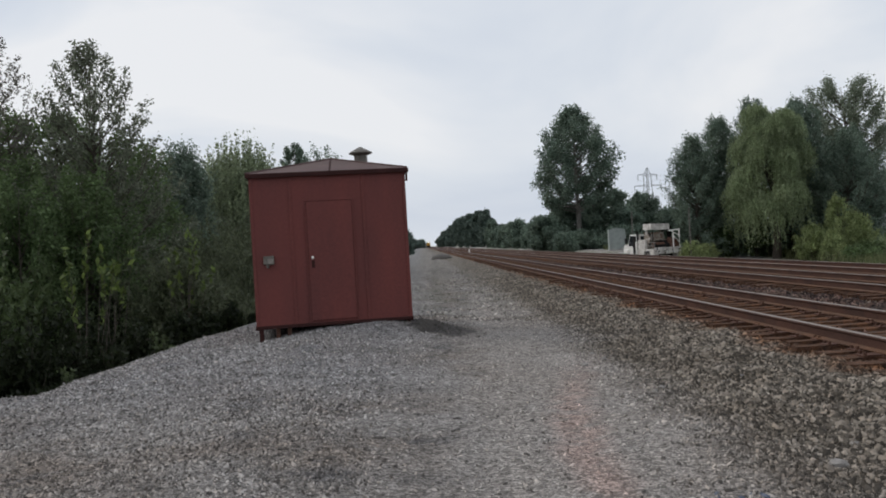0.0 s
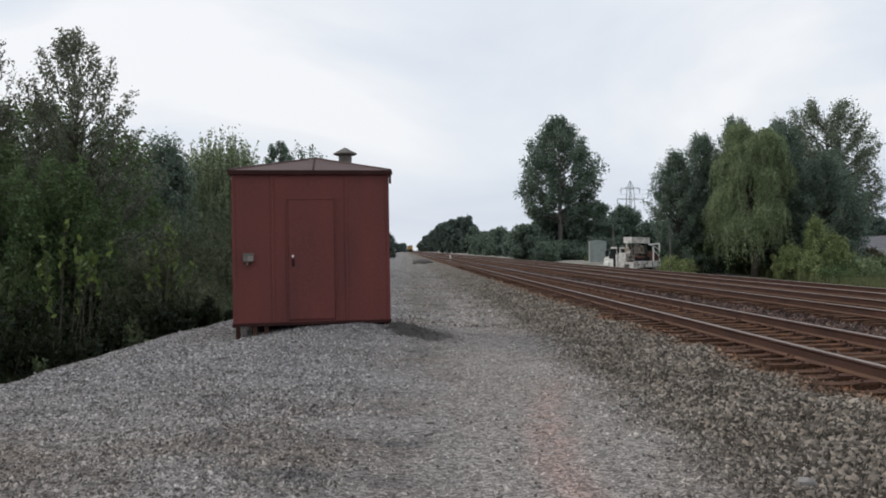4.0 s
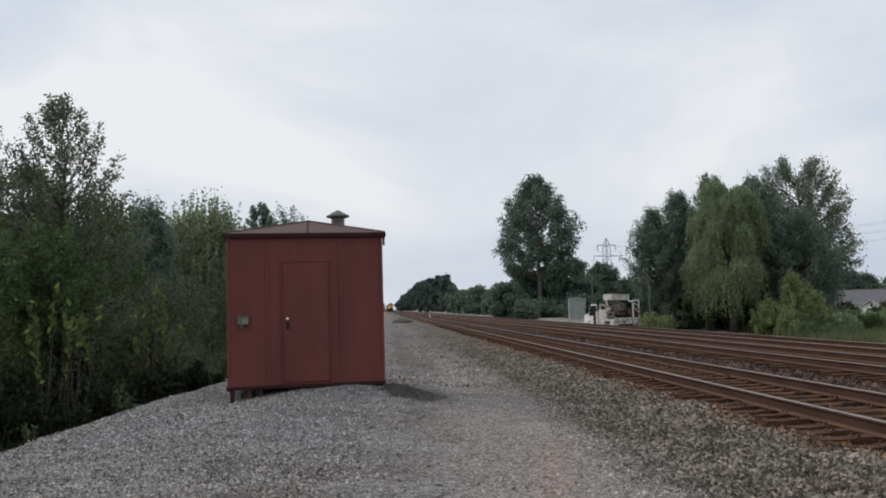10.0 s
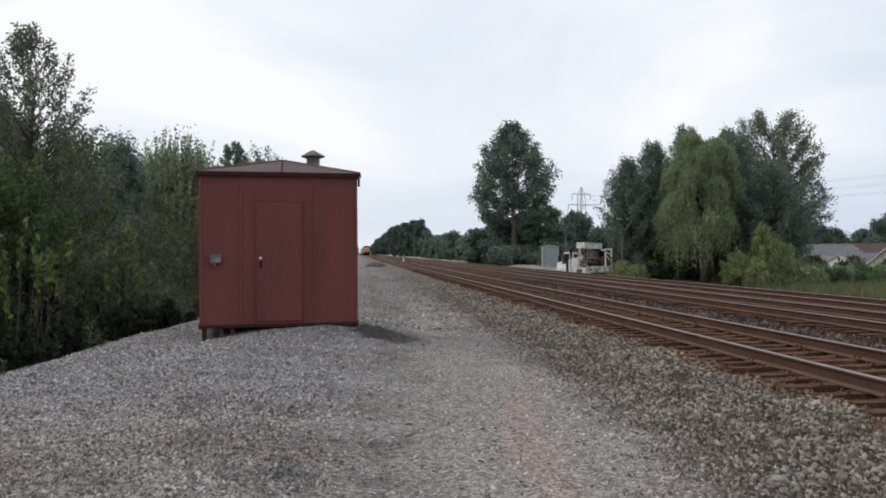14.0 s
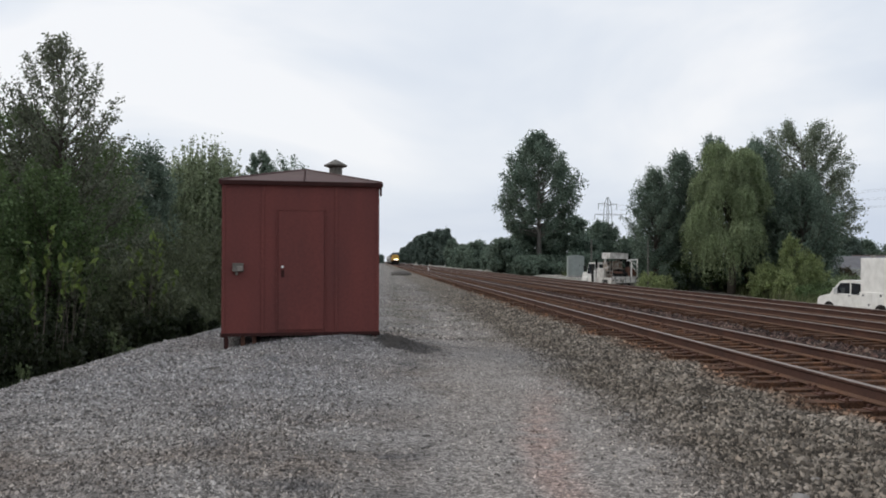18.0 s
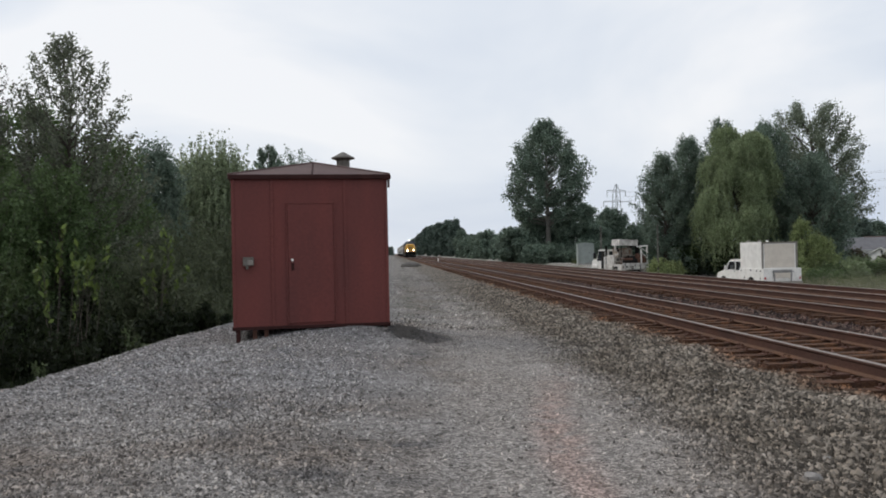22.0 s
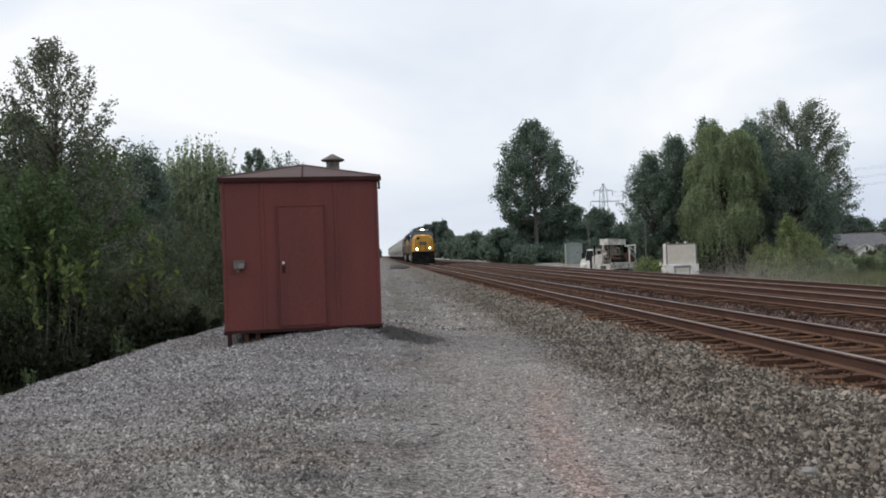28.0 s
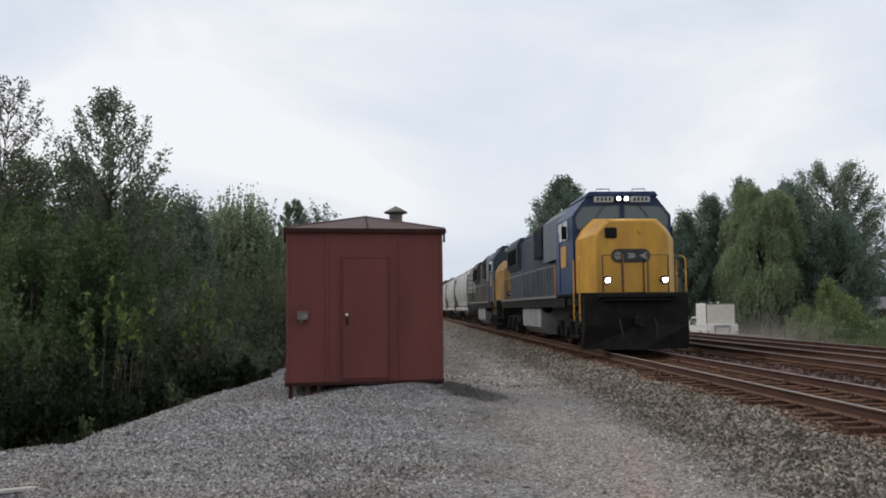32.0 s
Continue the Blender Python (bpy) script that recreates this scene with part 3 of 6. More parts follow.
def track(x, near, words, z=0.0):
    tk = thing("railway_track", pose(x, 0, z), words, "railway track", "parallel railway tracks")
    for s in (-1, 1):
        r = part("rail", RAIL_MESH, None, tk, "rust-sided steel rail with a bright worn head")
        r.location = (s * 0.753, 0, RAIL_Z - 0.17)
    rng = random.Random(int(x * 100))
    far_v, far_f = [], []
    for k in range(700):
        y = -6 + k * 0.5 + rng.uniform(-0.03, 0.03)
        if y < 2 or y > near:
            if y > 240:
                break
            n0 = len(far_v)
            dx = rng.uniform(-0.04, 0.04)
            far_v += [(dx + sx * 1.3, y + sy * 0.112, TIE_TOP + sz) for sz in (-0.15, 0) for sx, sy in ((-1, -1), (1, -1), (1, 1), (-1, 1))]
            far_f += [[n0 + i for i in q] for q in ((4, 5, 6, 7), (0, 1, 5, 4), (1, 2, 6, 5), (2, 3, 7, 6), (3, 0, 4, 7))]
            continue
        t = part("tie", TIES[k % 5], None, tk)
        t.matrix_local = pose(rng.uniform(-0.12, 0.1), y, TIE_TOP + rng.uniform(-0.012, 0.004), 0, rng.uniform(-0.5, 0.5), rng.uniform(-2, 2))
        if y < 30 and x < 8:
            for s in (-1, 1):
                p = part("tie_plate", PLATE, None, t)
                p.location = (s * 0.753, 0, 0.002)
    st = part("distant_tie_row", mesh_from("distant_tie_row", far_v, far_f, TIE_WOOD), None, tk, "dark wooden ties running into the distance")
    st["kind"] = "stuff"
    return tk


track(TRACKS[0], 75, "rusty railway track on dark wooden ties in brown ballast")
track(TRACKS[1], 45, "middle railway track with rusty rails on wooden ties")
track(TRACKS[2], 45, "outer railway track with rusty rails beside the service road", -0.1)


# ---- loose stone ----
LOOSE = ground_material(True)


def stones(name, n, spot, size, mat, label, seed, sink=0.3, grow=None):
    """Many small angular stones: spot(r, n) gives their x and y."""
    r = np.random.RandomState(seed)
    x, y = spot(r, n)
    n = len(x)
    rad = size[0] + (size[1] - size[0]) * r.rand(n) ** 1.8
    if grow:
        rad = rad * grow(x, y)
    base = np.array([(1, 0.1, -0.45), (0.1, 0.9, -0.45), (-1, -0.1, -0.45), (-0.1, -0.9, -0.45), (0.5, 0.1, 0.8), (-0.5, -0.1, 0.8)], float)
    v = base[None] * (0.6 + 0.7 * r.rand(n, 6, 1)) + 0.35 * (r.rand(n, 6, 3) - 0.5)
    v[:, :, 0] *= 1.0 + 0.5 * r.rand(n, 1) ** 2
    v[:, :, 1] *= 0.25 + 0.5 * r.rand(n, 1)
    v[:, :, 2] *= 0.45 + 0.6 * r.rand(n, 1)
    a = r.rand(n) * math.tau
    ca, sa = np.cos(a)[:, None], np.sin(a)[:, None]
    tilt = (r.rand(n, 1) - 0.5) * 1.9
    vx = v[:, :, 0] * ca - v[:, :, 1] * sa
    vy = v[:, :, 0] * sa + v[:, :, 1] * ca
    vz = v[:, :, 2] + vx * tilt
    pos = np.stack([vx * rad[:, None] + x[:, None], vy * rad[:, None] + y[:, None], vz * rad[:, None] + (height(x, y) + rad * (0.5 - sink))[:, None]], -1)
    tri = np.array([(0, 1, 4), (1, 5, 4), (1, 2, 5), (2, 3, 5), (3, 4, 5), (3, 0, 4)])
    f = (np.arange(n)[:, None, None] * 6 + tri[None]).reshape(-1, 3)
    return tagged(new(name, mesh_from(name, pos.reshape(-1, 3), f, mat)), label, "gravel", kind="stuff")


def near_spot(x0, x1, y0, y1):
    """Places thinning with distance, from y0 to y1."""
    def spot(r, n):
        return x0 + (x1 - x0) * r.rand(n), y0 * (y1 / y0) ** r.rand(n)
    return spot


def shoulder_spot(r, n):
    """Thick under the ties, thinning out over the path."""
    x, y = 5.0 - 3.3 * r.rand(n) ** 1.25, 3.4 * (38 / 3.4) ** r.rand(n)
    keep = r.rand(n) < smooth(1.9, 3.6, x - 0.012 * y)
    return x[keep], y[keep]


def yard_spot(r, n):
    """Everywhere on the yard, thin on the worn wheel path."""
    x, y = -8.0 + 11.4 * r.rand(n), 4.2 * (19 / 4.2) ** r.rand(n)
    x, y = [v[x > -5.0 - 1.4 * np.clip(10.2 - y, 0, 2.5)] for v in (x, y)]
    keep = r.rand(len(x)) < 0.12 + 0.88 * smooth(0.6, 1.4, np.abs(x - 0.8 - 0.05 * y) * 0.8 + 0.25 * waves(x, y, 1.7, 9))
    return x[keep], y[keep]


stones("yard_gravel", 170000, yard_spot, (0.006, 0.022), LOOSE, "loose grey crushed gravel on the yard", 11)
stones("ballast_shoulder", 125000, shoulder_spot, (0.012, 0.04), LOOSE, "coarse grey-brown ballast stones below the ties", 12, 0.05, grow=lambda x, y: 0.45 + 0.6 * smooth(2.0, 3.7, x - 0.012 * y))
def far_yard_spot(r, n):
    """Coarser bits scattered along the far yard, thin in the wheel ruts."""
    x, y = -3.2 + 7.6 * r.rand(n), 17.5 * (70 / 17.5) ** r.rand(n)
    keep = r.rand(n) < 0.25 + 0.75 * smooth(0.0, 0.5, waves(x, y, 0.9, 31))
    return x[keep], y[keep]


stones("far_yard_gravel", 34000, far_yard_spot, (0.012, 0.04), LOOSE, "loose grey-brown gravel on the far yard", 17)
stones("ballast_between_rails", 42000, near_spot(4.7, 9.2, 6, 60), (0.02, 0.055), LOOSE, "rust-brown ballast stones between the ties", 13, 0.15)
stones("ballast_far_tracks", 20000, near_spot(9.2, 16.5, 10, 80), (0.022, 0.055), LOOSE, "dark ballast stones under the far tracks", 14, 0.4)


def heap_spot(r, n):
    """A heap spilling from the corner of the shed."""
    return 0.16 + np.abs(r.normal(size=n)) * 0.22, 14.1 + r.normal(size=n) * 0.22


stones("dark_stone_heap", 420, heap_spot, (0.012, 0.045), SOIL, "dark stones heaped against the corner of the shed", 16, 0.1)


def splash_spot(r, n):
    """A few loose swarms round the paint marks."""
    k = r.randint(0, 3, n)
    return np.array((4.05, 3.7, 2.1))[k] + r.normal(size=n) * 0.17, np.array((5.9, 5.45, 5.1))[k] + r.normal(size=n) * 0.13


stones("painted_stones", 80, splash_spot, (0.015, 0.035), BLUE_STONE, "ballast stones splashed with blue marking paint", 15, 0.1)


def rock(x, y, s, mat, label, seed):
    r = random.Random(seed)
    bm = bmesh.new()
    bmesh.ops.create_icosphere(bm, subdivisions=2, radius=1.0)
    for v in bm.verts:
        v.co = Vector((v.co.x * s[0], v.co.y * s[1], v.co.z * s[2])) * r.uniform(0.8, 1.12)
    ob = new("rock", finish("rock", bm, mat))
    ob.matrix_world = pose(x, y, float(height(x, y)) + s[2] * 0.35, 0, 0, r.uniform(0, 90))
    return tagged(ob, label, "rock")


rock(2.99, 5.75, (0.075, 0.055, 0.04), ROCK, "flat pale rock lying on the ballast", 1)
rock(-3.7, 10.0, (0.03, 0.025, 0.02), CONCRETE, "small white stone on the gravel", 2)
rock(2.3, 11.0, (0.06, 0.045, 0.03), ROCK, "grey rock at the edge of the path", 3)
rock(-0.9, 8.6, (0.08, 0.04, 0.02), SOIL, "dark flat scrap lying on the gravel", 4)
rock(-1.7, 9.2, (0.14, 0.025, 0.015), SOIL, "dark splinter of wood on the gravel", 5)
scrap = random.Random(41)
for k in range(26):
    sx, sy = scrap.uniform(-4.2, 1.4), scrap.uniform(6.2, 12.2)
    rock(sx, sy, (scrap.uniform(0.04, 0.1), scrap.uniform(0.012, 0.025), 0.012), SOIL, "dark splinter of wood on the gravel", 50 + k)
for k in range(16):
    sx, sy = scrap.uniform(2.2, 4.4), scrap.uniform(5.0, 13.0)
    rock(sx, sy, (scrap.uniform(0.035, 0.06), scrap.uniform(0.025, 0.04), 0.025), ROCK, "pale chunk of limestone among the ballast", 90 + k)
pl = new("plank", finish("plank", boxes(((0, 0, 0.015), (0.34, 0.09, 0.03)), bevel=0.004), WEED_WHITE))
pl.matrix_world = pose(-3.96, 8.03, float(height(-3.96, 8.03)) + 0.006, 0, 3, 40)
tagged(pl, "short pale weathered board lying on the gravel", "plank")


# ---- equipment shed ----
def shed():
    # front face: from the left corner to the right corner, turned a little
    a, b = Vector((-2.37, 13.83)), Vector((0.085, 14.175))
    turn = math.degrees(math.atan2(b.y - a.y, b.x - a.x))
    w = (b - a).length
    d, z0, z1 = 2.35, 0.405, 2.81
    s = thing("equipment_shed", pose(a.x, a.y, 0, 0, 0, turn), "oxide-red steel equipment shed with hipped roof on a gravel mound", "shed")
    part("body", boxes(((w / 2, d / 2, (z0 + z1) / 2), (w, d, z1 - z0)), bevel=0.012), SHED_RED, s)
    # raised seams of the sheet panels
    for x in (0.62, 1.79):
        part("panel_seam", boxes(((x, -0.004, (z0 + z1) / 2), (0.05, 0.024, z1 - z0 - 0.02)), bevel=0.006), SHED_RED, s)
    for x in (0.012, w - 0.012):
        part("corner_trim", boxes(((x, 0.02, (z0 + z1) / 2), (0.05, 0.07, z1 - z0)), bevel=0.006), SHED_RED, s)
    part("base_rail", boxes(((w / 2, 0.0, z0 - 0.015), (w, 0.05, 0.05)), bevel=0.006), SHED_TRIM, s)
    part("base_rail", boxes(((w / 2, d, z0 - 0.02), (w, 0.06, 0.07)), bevel=0.006), SHED_TRIM, s)
    for x in (0.0, w):
        part("side_rail", boxes(((x, d / 2, z0 - 0.02), (0.06, d - 0.07, 0.07)), bevel=0.006), SHED_TRIM, s)
    # door in a narrow frame
    x0, x1, dz0, dz1 = 0.86, 1.60, 0.45, 2.37
    for row in (((x0 - 0.012, -0.01, (dz0 + dz1) / 2), (0.024, 0.035, dz1 - dz0 + 0.05)), ((x1 + 0.012, -0.01, (dz0 + dz1) / 2), (0.024, 0.035, dz1 - dz0 + 0.05)), (((x0 + x1) / 2, -0.01, dz1 + 0.012), (x1 - x0, 0.035, 0.024))):
        part("door_frame", boxes(row, bevel=0.004), SHED_RED, s)
    door = part("door", boxes((((x0 + x1) / 2, -0.012, (dz0 + dz1) / 2), (x1 - x0 - 0.012, 0.03, dz1 - dz0 - 0.012)), bevel=0.006), SHED_RED, s, "closed red steel door")
    part("door_knob", disc((x0 + 0.07, -0.055, 1.47), 0.021, 0.06, "y", 14), WHITE_PAINT, door, "bright metal door knob")
    part("lock_plate", boxes(((x0 + 0.075, -0.03, 1.36), (0.05, 0.012, 0.12)), bevel=0.003), SHED_TRIM, door)
    for z in (0.75, 1.4, 2.1):
        part("hinge", disc((x1 + 0.008, -0.03, z), 0.009, 0.1, "z", 8), SHED_RED, door)
    bx = part("outlet_box", boxes(((0.24, -0.05, 1.46), (0.17, 0.09, 0.14)), bevel=0.012), BOX_METAL, s, "small weathered metal junction box")
    part("conduit_stub", disc((0.22, -0.06, 1.37), 0.022, 0.06, "z", 10), BOX_METAL, bx)
    part("outlet_cover", boxes(((0.27, -0.105, 1.44), (0.09, 0.03, 0.08)), bevel=0.008), GALVANISED, bx)
    # hipped roof with overhang
    o, ze, zr = 0.05, z1 - 0.015, 3.15
    apex = (w / 2 + 0.13, d / 2)
    bm = bmesh.new()
    c = [bm.verts.new((x, y, ze)) for x, y in ((-o, -o), (w + o, -o), (w + o, d + o), (-o, d + o))]
    t = [bm.verts.new((x, y, ze + 0.05)) for x, y in ((-o, -o), (w + o, -o), (w + o, d + o), (-o, d + o))]
    r0, r1 = bm.verts.new((apex[0] - 0.02, apex[1] - 0.05, zr)), bm.verts.new((apex[0] - 0.02, apex[1] + 0.05, zr))
    bm.faces.new(c[::-1])
    for k in range(4):
        bm.faces.new((c[k], c[(k + 1) % 4], t[(k + 1) % 4], t[k]))
    bm.faces.new((t[0], t[1], r0))
    bm.faces.new((t[2], t[3], r1))
    bm.faces.new((t[1], t[2], r1, r0))
    bm.faces.new((t[3], t[0], r0, r1))
    bmesh.ops.recalc_face_normals(bm, faces=bm.faces)
    roof = part("roof", bm, SHED_ROOF, s, "dull red-brown hipped sheet roof")
    for x, y in ((-o, -o), (w + o, -o)):
        part("hip_cap", pipe([(x, y, ze + 0.055), (apex[0] - 0.02, apex[1] - 0.05, zr + 0.008)], r=0.016), SHED_ROOF, roof)
    part("roof_seam", pipe([(apex[0] - 0.1, -o, ze + 0.055), (apex[0] - 0.02, apex[1] - 0.05, zr + 0.006)], r=0.012), SHED_TRIM, roof)
    part("gutter_lip", boxes(((w / 2, -o - 0.006, ze + 0.012), (w + 2 * o + 0.02, 0.03, 0.07)), bevel=0.006), SHED_TRIM, roof)
    part("gutter_lip", boxes(((w + o + 0.006, d / 2, ze + 0.006), (0.03, d + 2 * o, 0.06)), bevel=0.006), SHED_TRIM, roof)
    part("lifting_eye", boxes(((w + 0.03, -0.06, ze - 0.09), (0.035, 0.02, 0.16)), bevel=0.004), SHED_TRIM, s)
    # ventilator
    vx, vy = 1.87, 1.05
    part("vent_pipe", tube(bmesh.new(), [(vx, vy, 2.95), (vx, vy, 3.2)], [0.115, 0.115], 18), BOX_METAL, roof)
    bm = tube(bmesh.new(), [(vx, vy, 3.19), (vx, vy, 3.215), (vx, vy, 3.235), (vx, vy, 3.335)], [0.12, 0.2, 0.205, 0.02], 20)
    part("vent_cap", bm, BOX_METAL, roof, "conical sheet-metal vent cap")
    # short legs on the uneven gravel
    for x, y, h in ((0.06, 0.05, 0.26), (w - 0.06, 0.05, 0.2), (0.06, d - 0.05, 0.28), (w - 0.06, d - 0.05, 0.2), (0.32, 0.1, 0.2), (0.5, 0.12, 0.17)):
        part("leg", boxes(((x, y, z0 - h / 2), (0.07, 0.07, h)), bevel=0.005), RUST if x > 0.2 and x < 0.6 else SHED_TRIM, s)
    return s


shed()


# ---- plants ----
def leaf_arrays(r, p, size, long=1.7, hang=0.0):
    """Diamond leaves at points, each turned its own way; hang: how much they point down."""
    n = len(p)
    a = r.normal(size=(n, 3))
    a[:, 2] -= hang * 3
    a /= np.linalg.norm(a, axis=1, keepdims=True)
    b = np.cross(a, r.normal(size=(n, 3)))
    b /= np.linalg.norm(b, axis=1, keepdims=True) + 1e-9
    s = size * (0.6 + 0.8 * r.rand(n, 1))
    v = np.stack([p - a * s * long / 2, p + b * s / 2, p + a * s * long / 2, p - b * s / 2], 1)
    return v.reshape(-1, 3), np.arange(4 * n).reshape(-1, 4)


def crown_points(r, clumps, n, twig=0.3, per=10, shell=0.45, upright=1.0):
    """Leaf places in sprigs through ellipsoid clumps (x, y, z, radius, flatness)."""
    c = np.array(clumps)
    w = c[:, 3] ** 2
    k = r.choice(len(c), max(n // per, 1), p=w / w.sum())
    d = r.normal(size=(len(k), 3))
    d /= np.linalg.norm(d, axis=1, keepdims=True)
    rad = c[k, 3] * r.rand(len(k)) ** shell * (0.8 + 0.45 * r.rand(len(k)))
    q = c[k, :3] + d * rad[:, None] * np.stack([np.ones(len(k)), np.ones(len(k)), c[k, 4]], 1)
    return np.repeat(q, per, 0) + r.normal(size=(len(k) * per, 3)) * (twig, twig, twig * upright)


def tree(name, x, y, top, spread, leaves, size, mat, label, seed, crown_from=0.25, clumps=26, shape=None, trunk=0.22, bark=BARK, twig=0.3, per=10,
         clump=0.3, lean=0.0, category="tree", group="", flat=0.85, stems=1, shell=0.45, upright=1.0, rise=0.22, limb=0.38):
    """A trunk that tapers to the top, limbs out to the clumps, and a crown of single leaves. top: world height of the tip."""
    r = np.random.RandomState(seed)
    z = float(height(x, y)) - 0.05
    h = top - z
    shape = shape or ((0, 0.6), (0.35, 1.0), (0.7, 0.75), (1, 0.2))
    fx, fr = np.array(shape).T
    th = thing(name, pose(x, y, z), label, category, group)
    spots = []
    for k in range(clumps):
        f = crown_from + (1 - crown_from) * ((k + r.rand()) / clumps) ** 0.9
        env = spread * np.interp((f - crown_from) / (1 - crown_from), fx, fr)
        a = k * 2.4 + r.rand()
        d = env * (0.25 + 0.6 * r.rand() ** 0.7)
        cr = max(clump * spread * (0.7 + 0.6 * r.rand()) * (0.55 + 0.45 * np.interp((f - crown_from) / (1 - crown_from), fx, fr)), 0.1)
        spots.append((lean * f * h + d * math.cos(a), d * math.sin(a), min(f * h, h - cr * flat * 0.8), cr, flat))
    bm = bmesh.new()
    for s in range(stems):
        off = Vector(((r.rand() - 0.5) * 0.5, (r.rand() - 0.5) * 0.5, 0)) if stems > 1 else Vector()
        sway = Vector(((r.rand() - 0.5) * 0.06 * h, (r.rand() - 0.5) * 0.06 * h, 0)) + (off * 2.5)
        pts = [off + sway * f * f + Vector((lean * f * h, 0, f * h * 0.93)) for f in (0, 0.04, 0.25, 0.5, 0.75, 1)]
        tube(bm, pts, [trunk * q for q in (1.35, 1.0, 0.8, 0.55, 0.3, 0.08)], 9)
        for cx, cy, cz, cr, _ in spots[s::stems]:
            f0 = max(cz / h - rise, 0.08)
            i = f0 / 0.93
            start = off + sway * i * i + Vector((lean * i * h, 0, f0 * h))
            end = Vector((cx, cy, cz))
            knee = start.lerp(end, 0.5) + Vector((0, 0, -0.06 * (end - start).length))
            tube(bm, [start, knee, end, end + (end - start) * 0.15], [trunk * limb * (1 - 0.6 * f0), trunk * limb * 0.58, trunk * limb * 0.26, 0.008], 5)
    part("trunk", bm, bark, th, smooth=True)
    p = crown_points(r, spots, leaves, twig, per, shell, upright)
    p[:, 2] = np.where(p[:, 2] < 0.15, 0.15 + r.rand(len(p)) * 0.5, p[:, 2])
    v, f = leaf_arrays(r, p, size)
    part("crown", mesh_from("crown", v, f, mat), None, th)
    return th


def shrub(x, y, top, spread, leaves, size, mat, seed, label, **more):
    args = dict(crown_from=0.08, clumps=15, shape=((0, 0.75), (0.4, 1.0), (0.8, 0.75), (1, 0.4)), trunk=0.04, clump=0.34, category="shrub", group="roadside thicket", stems=3, twig=0.12, shell=0.3)
    args.update(more)
    return tree("shrub", x, y, top, spread, leaves, size, mat, label, seed, **args)


def branching_tree(name, x, y, top, spread, limbs, twigs, per, size, mat, label, seed, base=0.25, shape=None, rise=(20, 60), trunk=0.2, bark=BARK, sprig=0.12,
                   bare=0.3, lean=0.0, category="tree", group="", twig_long=0.3, forks=1, long=1.6, hang=0.0):
    """A tree grown limb by limb: limbs leave the trunk, twigs leave the limbs, and leaves cluster along the twigs. top: world height of the tip."""
    r = np.random.RandomState(seed)
    z = float(height(x, y)) - 0.05
    h = top - z
    fx, fr = np.array(shape or ((0, 0.6), (0.35, 1.0), (0.7, 0.75), (1, 0.15))).T
    th = thing(name, pose(x, y, z), label, category, group)
    bm = bmesh.new()
    stems = []
    for k in range(forks):
        sway = Vector(((r.rand() - 0.5) * 0.08 * h, (r.rand() - 0.5) * 0.08 * h, 0)) + (Vector((math.cos(k * 2.4), math.sin(k * 2.4), 0)) * spread * 0.35 if forks > 1 else Vector())
        stems.append(sway)
        pts = [sway * f * f + Vector((lean * f * h, 0, f * h * 0.95)) for f in (0, 0.04, 0.25, 0.5, 0.75, 1)]
        tube(bm, pts, [trunk * q for q in (1.35, 1.0, 0.8, 0.55, 0.3, 0.06)], 9)
    leaf = []
    for k in range(limbs):
        q = (k + r.rand()) / limbs
        f = base + (1 - base) * q
        sway = stems[k % forks]
        a = k * 2.4 + r.rand() * 0.9
        e = radians(rise[0] + (rise[1] - rise[0]) * q + r.uniform(-12, 12))
        env = float(np.interp(q, fx, fr))
        reach = spread * env * r.uniform(0.55, 1.0)
        f0 = min(max(f - reach * math.tan(e) / h, 0.06), 0.94)
        out = Vector((math.cos(a), math.sin(a), 0))
        start = sway * f0 * f0 + Vector((lean * f0 * h, 0, f0 * h * 0.95))
        end = sway * f * f + Vector((lean * f * h, 0, f * h)) + out * reach
        ln = (end - start).length
        away = (end - start).normalized()
        knee = start.lerp(end, 0.5) + out * 0.08 * ln - Vector((0, 0, 0.05 * ln))
        thick = trunk * 0.34 * (1 - 0.7 * f0) + 0.008
        tube(bm, [start, knee, end], [thick, thick * 0.55, thick * 0.15], 5)
        for j in range(twigs):
            u = bare + (1 - bare) * (j + r.rand()) / twigs
            p = start.lerp(knee, u * 2) if u < 0.5 else knee.lerp(end, u * 2 - 1)
            d = Vector(r.normal(size=3))
            d = (away + d.normalized() * 0.9 + Vector((0, 0, 0.25))).normalized()
            tl = spread * twig_long * r.uniform(0.4, 1.0) * (1.15 - 0.5 * u) * (0.4 + 0.6 * min(env, 1))
            tip = p + d * tl
            tip.z = min(tip.z, h * 1.01)
            if tl > 6 * size and j % 2:
                tube(bm, [p, tip], [thick * 0.22, 0.004], 3, False)
            w = np.clip(0.25 + 0.85 * r.rand(per, 1), 0, 1.08)
            leaf.append(np.array(p) * (1 - w) + np.array(tip) * w + r.normal(size=(per, 3)) * sprig)
    part("trunk", bm, bark, th, smooth=True)
    p = np.concatenate(leaf)
    p = p[p[:, 2] > 0.1]
    v, f = leaf_arrays(r, p, size, long, hang)
    part("crown", mesh_from("crown", v, f, mat), None, th)
    return th


